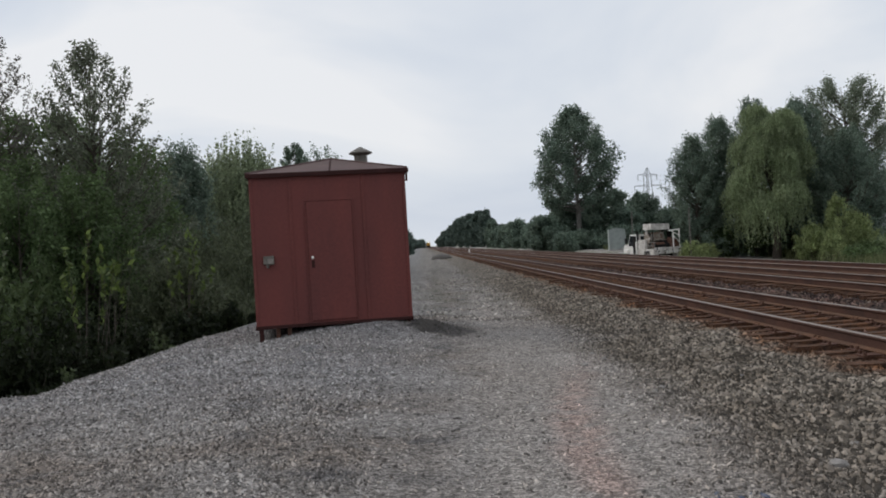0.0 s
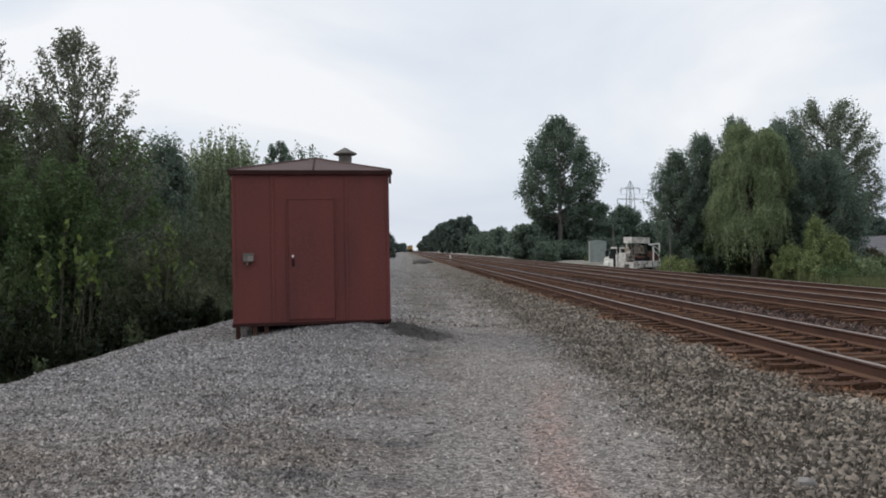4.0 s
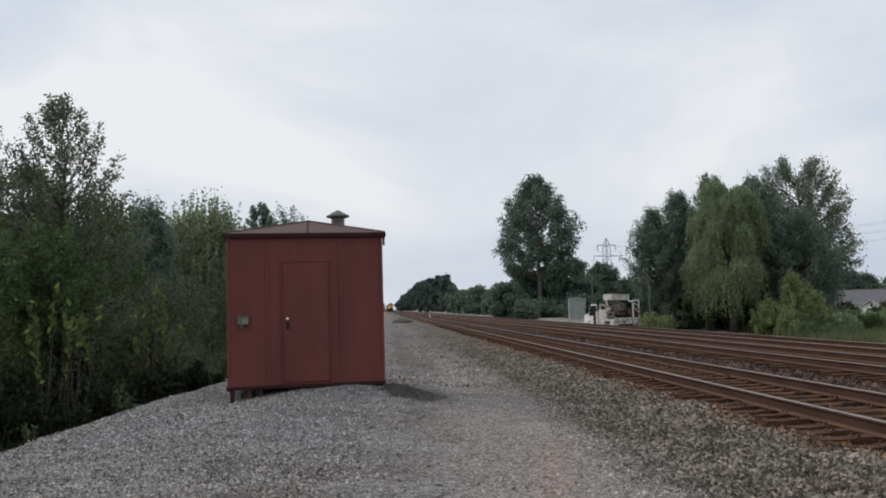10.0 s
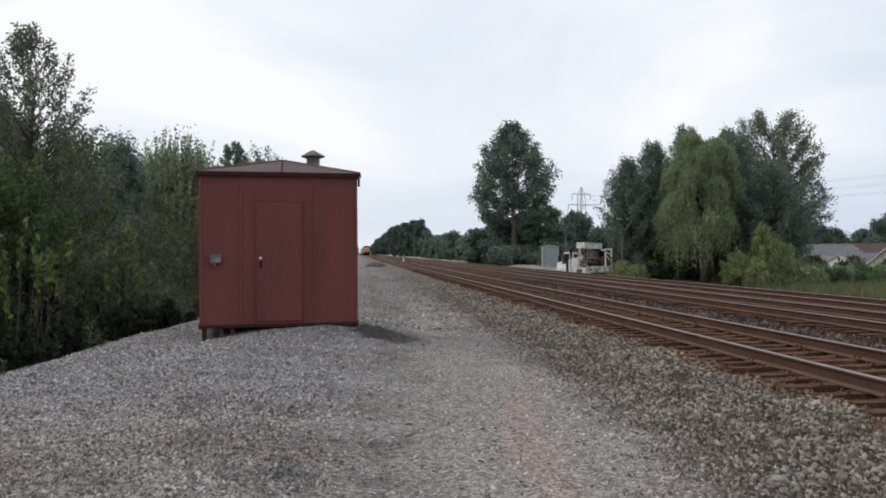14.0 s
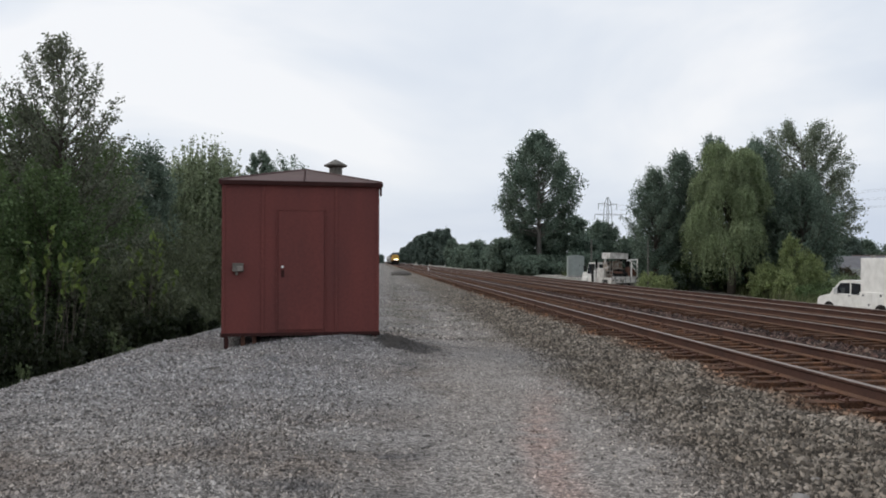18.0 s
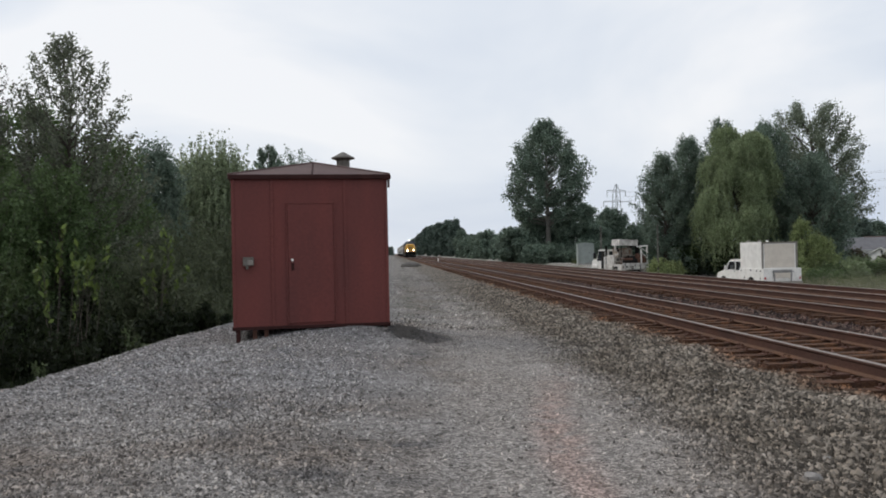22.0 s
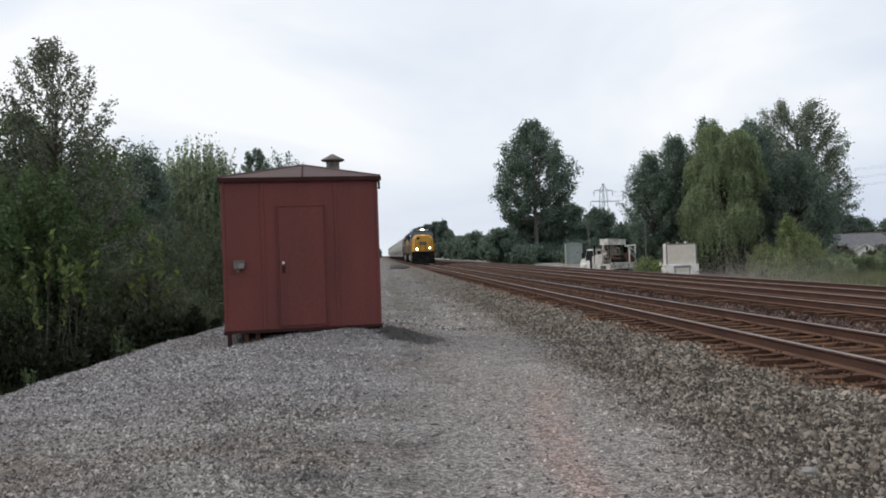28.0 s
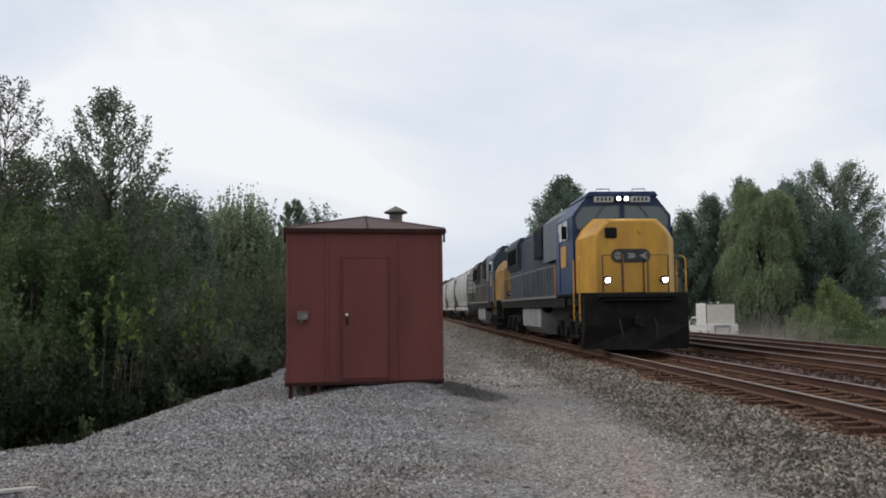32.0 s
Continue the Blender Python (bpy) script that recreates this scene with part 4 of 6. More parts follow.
def brush(x, y, top, spread, stems, per, size, mat, seed, label, group="roadside thicket", low=0.15, long=2.4, name="shrub", even=0.55, flare=0.07):
    """A bush of upright leafy stems that lean outwards, each feathered with narrow leaves towards its tip. top: world height of the tallest."""
    r = np.random.RandomState(seed)
    z = float(height(x, y)) - 0.05
    h = top - z
    th = thing(name, pose(x, y, z), label, "tree" if "tree" in name else "shrub", group)
    # stems stand in tufts that lean together
    nt = max(stems // 14, 6)
    a, d = r.rand(nt) * math.tau, np.sqrt(r.rand(nt))
    k = r.randint(0, nt, stems)
    mid = np.stack([np.cos(a) * d * spread * 0.7, np.sin(a) * d * spread * 0.7], 1)
    tall = h * (1 - 0.4 * d ** 2) * (even + (1 - even) * r.rand(nt))
    foot = np.concatenate([mid[k] + r.normal(size=(stems, 2)) * 0.09 * spread, np.zeros((stems, 1))], 1)
    fan = r.normal(size=(stems, 2)) * (0.05 * spread + flare * tall[k][:, None])
    tip = np.concatenate([mid[k] * 1.35 + fan, (tall[k] * (0.82 + 0.18 * r.rand(stems)) - 0.8 * np.hypot(fan[:, 0], fan[:, 1]))[:, None]], 1)
    bm = bmesh.new()
    for k in range(0, stems, max(stems // 24, 1)):
        tube(bm, [foot[k], (foot[k] + tip[k]) / 2 + (0, 0, 0.04), tip[k]], [0.009, 0.007, 0.003], 4, False)
    part("woody_base", bm, BARK, th)["kind"] = "stuff"
    w = low + (1.02 - low) * r.rand(stems, per, 1) ** 0.55
    p = foot[:, None] * (1 - w) + tip[:, None] * w + r.normal(size=(stems, per, 3)) * np.array((1, 1, 0.4)) * (0.025 + 0.05 * (1.05 - w))
    p = p.reshape(-1, 3)
    v, f = leaf_arrays(r, p, size, long, -0.35)
    part("crown", mesh_from("crown", v, f, mat), None, th)
    return th


def willow(x, y, top, spread, strands, seed, label, mat=LEAF_WILLOW):
    """A willow: arching limbs that end in lobes, and long strands of narrow leaves hanging from each lobe."""
    r = np.random.RandomState(seed)
    z = float(height(x, y)) - 0.05
    h = top - z
    th = thing("willow_tree", pose(x, y, z), label, "tree")
    bm = tube(bmesh.new(), [(0, 0, 0), (0.1, 0, h * 0.2), (0, 0.1, h * 0.45), (0.1, 0, h * 0.75)], [0.36, 0.28, 0.2, 0.06], 10)
    lobe = []
    # three tiers of lobes: how many, how high, how far out, and the sector they fill
    for n, low, high, out, a0, a1 in ((8, 0.82, 0.97, 0.55, 0, 360), (9, 0.58, 0.82, 0.85, 0, 360), (8, 0.36, 0.58, 1.0, 110, 290)):
        for k in range(n):
            a = radians(a0 + (a1 - a0) * (k + r.rand() * 0.8) / n)
            d = spread * out * r.uniform(0.7, 1.1)
            tip = Vector((d * math.cos(a), d * math.sin(a), h * r.uniform(low, high)))
            start = Vector((0, 0, tip.z * 0.55))
            tube(bm, [start, start.lerp(tip, 0.5) + Vector((0, 0, 0.07 * h)), tip], [0.13, 0.08, 0.02], 5)
            lobe.append(tuple(tip))
    part("trunk", bm, BARK, th, smooth=True)
    lobe = np.array(lobe)
    nb = len(lobe)
    wide = h * (0.05 + 0.05 * r.rand(nb))
    fall = h * (0.16 + 0.2 * r.rand(nb))
    k = r.randint(0, nb, strands)
    way, far = r.rand(strands) * math.tau, np.sqrt(r.rand(strands))
    out = np.stack([np.cos(way), np.sin(way)], 1) * (far * wide[k])[:, None]
    start = lobe[k] + np.stack([out[:, 0], out[:, 1], -0.7 * wide[k] * far ** 2], 1) + r.normal(size=(strands, 3)) * 0.12
    drop = fall[k] * (0.15 + 0.85 * r.rand(strands) ** 0.8) * (0.35 + 0.65 * far)
    m = 22
    s = np.linspace(0, 1, m)[None, :, None]
    sway = np.concatenate([out * 0.35, np.zeros((strands, 1))], 1)[:, None, :] + r.normal(size=(strands, 1, 3)) * (0.12, 0.12, 0)
    p = start[:, None, :] + sway * np.sqrt(s) + np.array([0, 0, -1.0]) * s * drop[:, None, None]
    p = (p + r.normal(size=p.shape) * 0.06).reshape(-1, 3)
    p = p[p[:, 2] > 0.05 * h]
    v, f = leaf_arrays(r, p, 0.06, 3.4, 0.6)
    part("crown", mesh_from("crown", v, f, mat), None, th, "long hanging strands of pale green leaves")
    return th


# thicket on the bank beside the yard
BRUSH_MIX = ((LEAF_BRUSH, "olive-green brush of tall upright leafy stems"), (LEAF_DARK, "dark green leafy shrub on the bank"), (LEAF_BRUSH, "olive-green brush of tall upright leafy stems"))
SHRUB_MIX = ((LEAF_DARK, "dark green leafy shrub on the bank"), (LEAF_MID, "mid-green shrub with dense small leaves"), (LEAF_DULL, "dull olive shrub with fine leaves"))
rr = random.Random(5)
for k in range(12):
    y = 7.4 + k * 1.7
    brush(-7.5 + 0.055 * (y - 12) - 1.4 * min(max(10.4 - y, 0), 2.5) + rr.uniform(-0.3, 0.3), y, 1.5 + rr.uniform(-0.5, 0.7), 1.4, 300, 26, 0.05, LEAF_SHADE, 100 + k, "shade-darkened green shrub overhanging the edge of the bank", low=0.42)
for k in range(11):
    y = 9.5 + k * 2.1
    mt, lb = BRUSH_MIX[(k + 1) % 3]
    brush(-9.2 + rr.uniform(-0.5, 0.5), y, min(3.0, 1.3 + 0.09 * y) + rr.uniform(-0.5, 0.8), 2.0, 480, 28, 0.055, mt, 130 + k, lb, low=0.3)
for k, (x, y, top, w, n) in enumerate(((-6.1, 12.6, 0.35, 0.55, 26), (-6.5, 11.6, 0.3, 0.5, 20), (-8.4, 9.7, 0.3, 0.8, 34), (-7.5, 10.6, -0.1, 0.5, 18), (-5.6, 14.6, 0.1, 0.4, 12), (-5.0, 17.2, 0.5, 0.5, 14))):
    brush(x, y, top, w, n, 30, 0.04, LEAF_SPRIG, 220 + k, "pale-leaved sapling with upright sprays at the gravel edge", low=0.2)
for k in range(9):
    y = 13 + k * 2.3
    mt, lb = SHRUB_MIX[(k + 2) % 3]
    branching_tree("shrub", -12.4 + rr.uniform(-1.0, 0.8), y, (2.6 if y < 21 else 4.8) + rr.uniform(-0.6, 0.8), 2.3, 60, 9, 40, 0.06, mt, lb, 160 + k, 0.1, ((0, 0.8), (0.5, 1), (1, 0.45)), (15, 65), 0.08, BARK, 0.13, 0.3, 0, "shrub", "roadside thicket", 0.3)
for k in range(6):
    branching_tree("shrub", -17.5 + rr.uniform(-1.0, 0.8), 17 + 2.8 * k, 2.6 + 0.15 * k + rr.uniform(-0.7, 0.8), 2.6, 46, 8, 34, 0.08, SHRUB_MIX[k % 3][0], SHRUB_MIX[k % 3][1], 180 + k, 0.1, ((0, 0.8), (0.5, 1), (1, 0.45)), (15, 65), 0.08, BARK, 0.16, 0.3, 0, "shrub", "roadside thicket", 0.3)
for k, (x, y, top, n) in enumerate(((-6.2, 17.0, 3.6, 5), (-5.1, 19.5, 2.8, 6), (-5.75, 17.0, 2.7, 3), (-9.0, 17.5, 3.2, 7))):
    brush(x, y, top, 0.45, 2 * n, 11, 0.07, LEAF_YELLOW, 190 + k, "yellow-green sapling among dark shrubs", low=0.82, even=0.85, flare=0.085)
for k, (x, y, top, w) in enumerate(((-5.4, 17.5, 0.9, 0.8), (-4.7, 18.6, 0.8, 0.7), (-4.2, 20.0, 0.8, 0.7), (-6.0, 16.0, 0.8, 0.8))):
    brush(x, y, top, w, 130, 26, 0.05, LEAF_SHADE, 580 + k, "low shade-darkened green shrub at the edge of the gravel", low=0.2)
for k, (x, y, top, w) in enumerate(((-5.3, 20.5, 2.4, 1.5), (-5.9, 25.0, 3.6, 1.9), (-5.2, 29.0, 3.9, 2.2), (-7.6, 27.0, 3.9, 2.2), (-7.2, 22.6, 3.2, 1.7), (-4.9, 33.5, 4.2, 2.3), (-8.0, 33.0, 4.4, 2.6), (-10.2, 30.0, 4.4, 2.4))):
    brush(x, y, top, w, 620, 30, 0.042, LEAF_DULL, 196 + k, "dense dull olive brush behind the shed", long=3.2)
branching_tree("tall_tree", -8.4, 24.0, 7.75, 3.2, 130, 9, 20, 0.052, LEAF_GREY, "tall broad-based tree with fine grey-green leaves and pale trunk", 201, 0.22, ((0, 1.0), (0.3, 0.92), (0.55, 0.72), (0.78, 0.5), (0.92, 0.3), (1, 0.06)), (5, 60), 0.075, BARK, 0.065, 0.35, 0, twig_long=0.17)
for k, (x, y, top, w) in enumerate(((-9.2, 20.6, 3.7, 1.7), (-10.4, 22.2, 4.5, 1.8), (-8.0, 22.0, 4.0, 1.6))):
    branching_tree("shrub", x, y, top, w, 70, 9, 34, 0.055, LEAF_MID, "mid-green rounded shrub at the foot of the tall tree", 540 + k, 0.08, ((0, 0.9), (0.4, 1.0), (0.8, 0.75), (1, 0.3)), (10, 68), 0.06, BARK, 0.1, 0.25, 0, "shrub", "roadside thicket")
branching_tree("background_tree", -9.0, 26.0, 5.4, 2.3, 90, 9, 34, 0.06, LEAF_MID, "mid-green rounded tree below the tall one", 207, 0.1, ((0, 0.9), (0.4, 1.0), (0.8, 0.7), (1, 0.25)), (10, 66), 0.1, BARK, 0.13, 0.25)
for k, (x, y, top, w, stem) in enumerate(((-11.3, 23.2, 7.9, 2.1, 0.07), (-12.9, 22.3, 9.0, 2.5, 0.12), (-14.5, 22.0, 10.6, 2.5, 0.16), (-13.7, 25.0, 9.3, 2.4, 0.09))):
    branching_tree("tall_tree", x, y, top, w, 62, 8, 12, 0.05, LEAF_THIN, "tall dark-trunked tree with level branches and a thin open crown", 460 + k, 0.35, ((0, 0.9), (0.4, 1.0), (0.75, 0.75), (1, 0.1)), (-5, 50), stem, BARK, 0.06, 0.4, 0.01 * (k % 2))
for k, (x, y, top) in enumerate(((-12.6, 28.0, 6.5), (-10.7, 27.2, 6.2), (-14.4, 29.0, 6.4), (-9.0, 29.5, 5.4))):
    tree("background_tree", x, y, top, 1.9, 12000, 0.08, LEAF_MID, "green rounded tree behind the thicket", 470 + k, 0.12, 30, trunk=0.1, clump=0.24, twig=0.18)
branching_tree("background_tree", -10.65, 40.0, 6.85, 1.7, 120, 9, 46, 0.07, LEAF_HAZE, "haze-paled green rounded tree behind the thicket", 203, 0.06, ((0, 0.9), (0.5, 1.0), (0.8, 0.8), (1, 0.35)), (20, 70), 0.12, BARK, 0.16, 0.2)
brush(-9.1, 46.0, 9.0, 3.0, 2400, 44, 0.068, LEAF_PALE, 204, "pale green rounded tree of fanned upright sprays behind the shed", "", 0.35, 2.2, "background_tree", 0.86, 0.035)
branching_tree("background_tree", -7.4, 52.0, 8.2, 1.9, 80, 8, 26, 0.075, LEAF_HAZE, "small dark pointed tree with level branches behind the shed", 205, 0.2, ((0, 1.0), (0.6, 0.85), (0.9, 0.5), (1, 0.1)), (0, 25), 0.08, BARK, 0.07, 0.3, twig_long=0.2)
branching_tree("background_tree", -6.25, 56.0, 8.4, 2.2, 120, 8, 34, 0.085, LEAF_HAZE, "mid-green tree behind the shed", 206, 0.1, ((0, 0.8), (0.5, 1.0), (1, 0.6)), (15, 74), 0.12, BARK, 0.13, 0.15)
for k in range(8):
    tree("background_tree", -17 - 2 * (k % 3), 32 + k * 7, 5.8 + (k % 3), 3.4, 8000, 0.16, LEAF_DARK if k % 2 else LEAF_MID, "leafy tree in the woods beyond the bank", 210 + k, 0.1, 18, trunk=0.18)
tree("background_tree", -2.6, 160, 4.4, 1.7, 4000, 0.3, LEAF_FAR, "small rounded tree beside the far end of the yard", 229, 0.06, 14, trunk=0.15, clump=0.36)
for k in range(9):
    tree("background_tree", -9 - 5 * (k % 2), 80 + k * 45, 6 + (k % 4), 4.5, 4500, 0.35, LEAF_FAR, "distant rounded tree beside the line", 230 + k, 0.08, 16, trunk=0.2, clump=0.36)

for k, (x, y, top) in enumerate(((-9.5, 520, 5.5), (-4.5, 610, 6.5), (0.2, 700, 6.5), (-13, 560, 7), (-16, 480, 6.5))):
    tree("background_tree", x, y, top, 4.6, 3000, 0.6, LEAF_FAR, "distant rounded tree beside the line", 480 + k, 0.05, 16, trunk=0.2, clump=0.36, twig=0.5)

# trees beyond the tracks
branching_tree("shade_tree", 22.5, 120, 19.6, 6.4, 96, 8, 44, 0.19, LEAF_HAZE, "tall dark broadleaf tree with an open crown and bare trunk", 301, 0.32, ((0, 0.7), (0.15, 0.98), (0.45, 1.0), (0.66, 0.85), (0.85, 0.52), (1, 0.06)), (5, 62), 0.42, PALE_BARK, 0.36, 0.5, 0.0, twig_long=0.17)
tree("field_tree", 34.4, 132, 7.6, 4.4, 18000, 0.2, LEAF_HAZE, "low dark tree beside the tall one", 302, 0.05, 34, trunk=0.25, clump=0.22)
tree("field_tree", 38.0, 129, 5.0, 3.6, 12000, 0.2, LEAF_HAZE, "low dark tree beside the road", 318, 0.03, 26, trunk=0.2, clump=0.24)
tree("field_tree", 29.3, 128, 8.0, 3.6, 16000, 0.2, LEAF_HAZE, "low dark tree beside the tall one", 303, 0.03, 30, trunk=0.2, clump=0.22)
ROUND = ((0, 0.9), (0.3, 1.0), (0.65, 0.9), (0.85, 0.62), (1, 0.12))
for x, y, top, w, seed, n, words in ((24.0, 73, 9.6, 2.8, 304, 96, "haze-paled green tree with outward sprays at the edge of the road"), (26.8, 75.5, 11.4, 3.4, 309, 116, "dense dark green tree at the edge of the road"),
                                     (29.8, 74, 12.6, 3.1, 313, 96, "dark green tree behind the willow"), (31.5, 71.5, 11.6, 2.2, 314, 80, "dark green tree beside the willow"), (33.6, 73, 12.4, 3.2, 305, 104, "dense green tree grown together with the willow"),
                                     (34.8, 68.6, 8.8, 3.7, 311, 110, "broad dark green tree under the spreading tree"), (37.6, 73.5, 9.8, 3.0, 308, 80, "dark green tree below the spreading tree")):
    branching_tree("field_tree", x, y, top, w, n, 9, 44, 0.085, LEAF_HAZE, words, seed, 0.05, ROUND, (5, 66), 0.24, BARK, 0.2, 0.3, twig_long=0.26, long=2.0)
branching_tree("field_tree", 39.5, 77, 14.6, 5.3, 96, 9, 42, 0.115, LEAF_LIGHT, "tall spreading tree with an open ragged crown", 306, 0.3, ((0, 0.8), (0.25, 1.05), (0.55, 0.95), (0.8, 0.78), (0.93, 0.6), (1, 0.3)), (0, 50), 0.34, BARK, 0.24, 0.5, 0.0, twig_long=0.16)
tree("field_tree", 40.0, 80, 6.0, 3.2, 22000, 0.11, LEAF_DARK, "dark lower growth under the spreading tree", 310, 0.03, 44, trunk=0.25, clump=0.2)
willow(29.1, 69.3, 11.9, 2.6, 5200, 307, "large weeping willow with pale green hanging branches")
for k, (x, y, top, w) in enumerate(((32.3, 65.0, 3.3, 1.5), (30.2, 65.5, 1.3, 1.4), (33.6, 64.6, 1.9, 1.3), (31.2, 64.2, 0.7, 1.2))):
    branching_tree("shrub", x, y, top + 0.2, w, 34, 7, 34, 0.065, LEAF_SUNNY, "yellow-green bush with hanging sprays beside the road", 440 + k, 0.1, ROUND, (10, 70), 0.05, BARK, 0.13, 0.3, 0, "shrub", "roadside bushes", 0.35, 1, 3.0, 0.5)
for k, (x, y) in enumerate(((22.5, 70.6), (23.5, 70.2))):
    shrub(x, y, 0.55 - 0.2 * k, 1.1, 2600, 0.09, LEAF_SUNNY, 590 + k, "low yellow-green weeds beside the parked truck", group="roadside bushes")
for k in range(6):
    shrub(25.5 + 1.7 * k, 72.5 + (k % 2), 1.6 + 0.6 * (k % 3), 1.7, 5000, 0.12, (LEAF_DARK, LEAF_HAZE)[k % 2], 312 + k, "dark undergrowth at the foot of the willow", group="roadside bushes")
for k in range(15):
    shrub(33 + k * 1.6, 66 + (k % 3) * 2.4 + k * 0.5, 0.1 + 0.45 * (k % 3), 1.4, 2800, 0.11, (LEAF_MID, LEAF_WILLOW, LEAF_BROWN)[k % 3], 320 + k, ("weedy green bush beside the road", "pale green bush beside the road", "brown dry weeds beside the road")[k % 3], group="roadside bushes")
for k in range(14):
    shrub(30.5 + k * 1.45, 58.5 + k * 0.75 + (k % 2), -0.25 + 0.3 * (k % 3), 1.25, 2600, 0.09, (LEAF_MID, LEAF_DARK, LEAF_WILLOW)[k % 3], 500 + k, ("green weedy bush on the verge", "dark green low bush on the verge", "pale green low bush on the verge")[k % 3], group="roadside bushes")
for k, (x, y, top) in enumerate(((17.5, 117, 4.6), (21.0, 122, 6.4), (25.4, 121, 6.8), (23.4, 126, 6.6), (29.0, 121, 5.0))):
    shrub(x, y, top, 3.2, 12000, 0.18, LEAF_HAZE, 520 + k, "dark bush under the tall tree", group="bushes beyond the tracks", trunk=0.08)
# tree line along the far side of the tracks
fr = random.Random(8)
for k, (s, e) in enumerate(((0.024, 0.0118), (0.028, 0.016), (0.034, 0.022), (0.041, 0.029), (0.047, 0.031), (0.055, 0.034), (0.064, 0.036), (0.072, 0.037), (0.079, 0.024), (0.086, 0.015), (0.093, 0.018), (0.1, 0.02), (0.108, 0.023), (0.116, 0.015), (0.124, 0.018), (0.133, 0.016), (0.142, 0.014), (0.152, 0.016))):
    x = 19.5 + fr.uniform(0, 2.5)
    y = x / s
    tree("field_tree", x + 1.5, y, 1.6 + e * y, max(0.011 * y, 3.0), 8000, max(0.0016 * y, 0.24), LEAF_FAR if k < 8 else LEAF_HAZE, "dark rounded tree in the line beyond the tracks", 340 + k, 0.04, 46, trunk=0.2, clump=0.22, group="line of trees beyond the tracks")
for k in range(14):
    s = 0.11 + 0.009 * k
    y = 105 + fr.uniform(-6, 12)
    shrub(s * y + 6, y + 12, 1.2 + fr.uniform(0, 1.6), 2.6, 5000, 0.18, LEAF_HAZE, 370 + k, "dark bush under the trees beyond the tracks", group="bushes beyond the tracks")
# woods behind the houses
for k, (s, e) in enumerate(((0.47, 0.035), (0.5, 0.04), (0.535, 0.038), (0.565, 0.03), (0.585, 0.026), (0.625, 0.024), (0.645, 0.036), (0.66, 0.046), (0.68, 0.05), (0.7, 0.064), (0.73, 0.07), (0.76, 0.066), (0.8, 0.06), (0.85, 0.055), (0.9, 0.05), (0.95, 0.05))):
    y = 232 + (k * 37) % 30
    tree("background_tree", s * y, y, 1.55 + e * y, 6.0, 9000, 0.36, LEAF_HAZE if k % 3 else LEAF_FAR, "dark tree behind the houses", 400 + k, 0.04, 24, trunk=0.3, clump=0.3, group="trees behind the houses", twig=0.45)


# ---- houses ----
def house(x, y, turn, w, d, wall, ridge, wallmat, roofmat, label, gable_window=True):
    """A house with a gabled roof along its width; base on the ground."""
    z = float(height(x, y)) - 0.1
    h = thing("house", pose(x, y, z, 0, 0, turn), label, "house", "houses beyond the road")
    part("wall", extrude([(-d / 2, 0), (d / 2, 0), (d / 2, wall), (0, ridge - 0.15), (-d / 2, wall)], -w / 2, w / 2, "x"), wallmat, h)
    o = 0.35
    k = (ridge - wall) / (d / 2)
    for s in (-1, 1):
        bm = extrude([(s * (d / 2 + o), wall - o * k), (0, ridge), (0, ridge + 0.16), (s * (d / 2 + o), wall - o * k + 0.16)], -w / 2 - o, w / 2 + o, "x")
        part("roof", bm, roofmat, h)
        for e in (-1, 1):
            part("barge_board", extrude([(s * (d / 2 + o), wall - o * k - 0.16), (0, ridge - 0.16), (0, ridge + 0.02), (s * (d / 2 + o), wall - o * k + 0.02)], e * (w / 2 + o) - 0.04, e * (w / 2 + o) + 0.04, "x"), SIDING_WHITE, h)
        part("eave_board", boxes(((0, s * (d / 2 + o), wall - o * k + 0.02), (w + 2 * o, 0.06, 0.2))), SIDING_WHITE, h)
    for e in (-1, 1):
        if gable_window:
            wd = part("window", boxes(((e * (w / 2 + 0.03), 0, wall + (ridge - wall) * 0.38), (0.08, 0.6, 0.95))), SIDING_WHITE, h)
            part("pane", boxes(((e * (w / 2 + 0.05), 0, wall + (ridge - wall) * 0.38), (0.07, 0.42, 0.75))), GLASS, wd)
    for q in (-0.3, 0.25):
        wd = part("window", boxes(((q * w, -d / 2 - 0.02, wall * 0.55), (1.1, 0.08, 1.2))), SIDING_WHITE, h)
        part("pane", boxes(((q * w, -d / 2 - 0.05, wall * 0.55), (0.9, 0.06, 1.0))), GLASS, wd)
    return h


house(100.0, 185, 0, 25.0, 9, 2.5, 5.0, SIDING_WHITE, SHINGLE, "long low house with a grey shingle roof and white eaves")
house(126.5, 205, 0, 19, 9, 2.8, 5.4, SIDING_WHITE, SHINGLE_BROWN, "house with a brown shingle roof and white gable")
house(118, 194, 85, 5, 3.4, 3.0, 4.4, SIDING_WHITE, SHINGLE_BROWN, "small white-gabled outbuilding beside the long house")
house(99.6, 160, 25, 15, 6.6, 1.5, 3.1, SIDING_WHITE, SHINGLE, "small white-gabled house with a grey roof")
house(97.4, 142.5, 32, 16.5, 6, 1.7, 4.2, SIDING, SHINGLE, "beige house with white barge boards and grey roof")
house(128, 176, 10, 14, 8, 3.0, 5.9, SIDING, SHINGLE_BROWN, "house with a brown roof beyond the bushes")
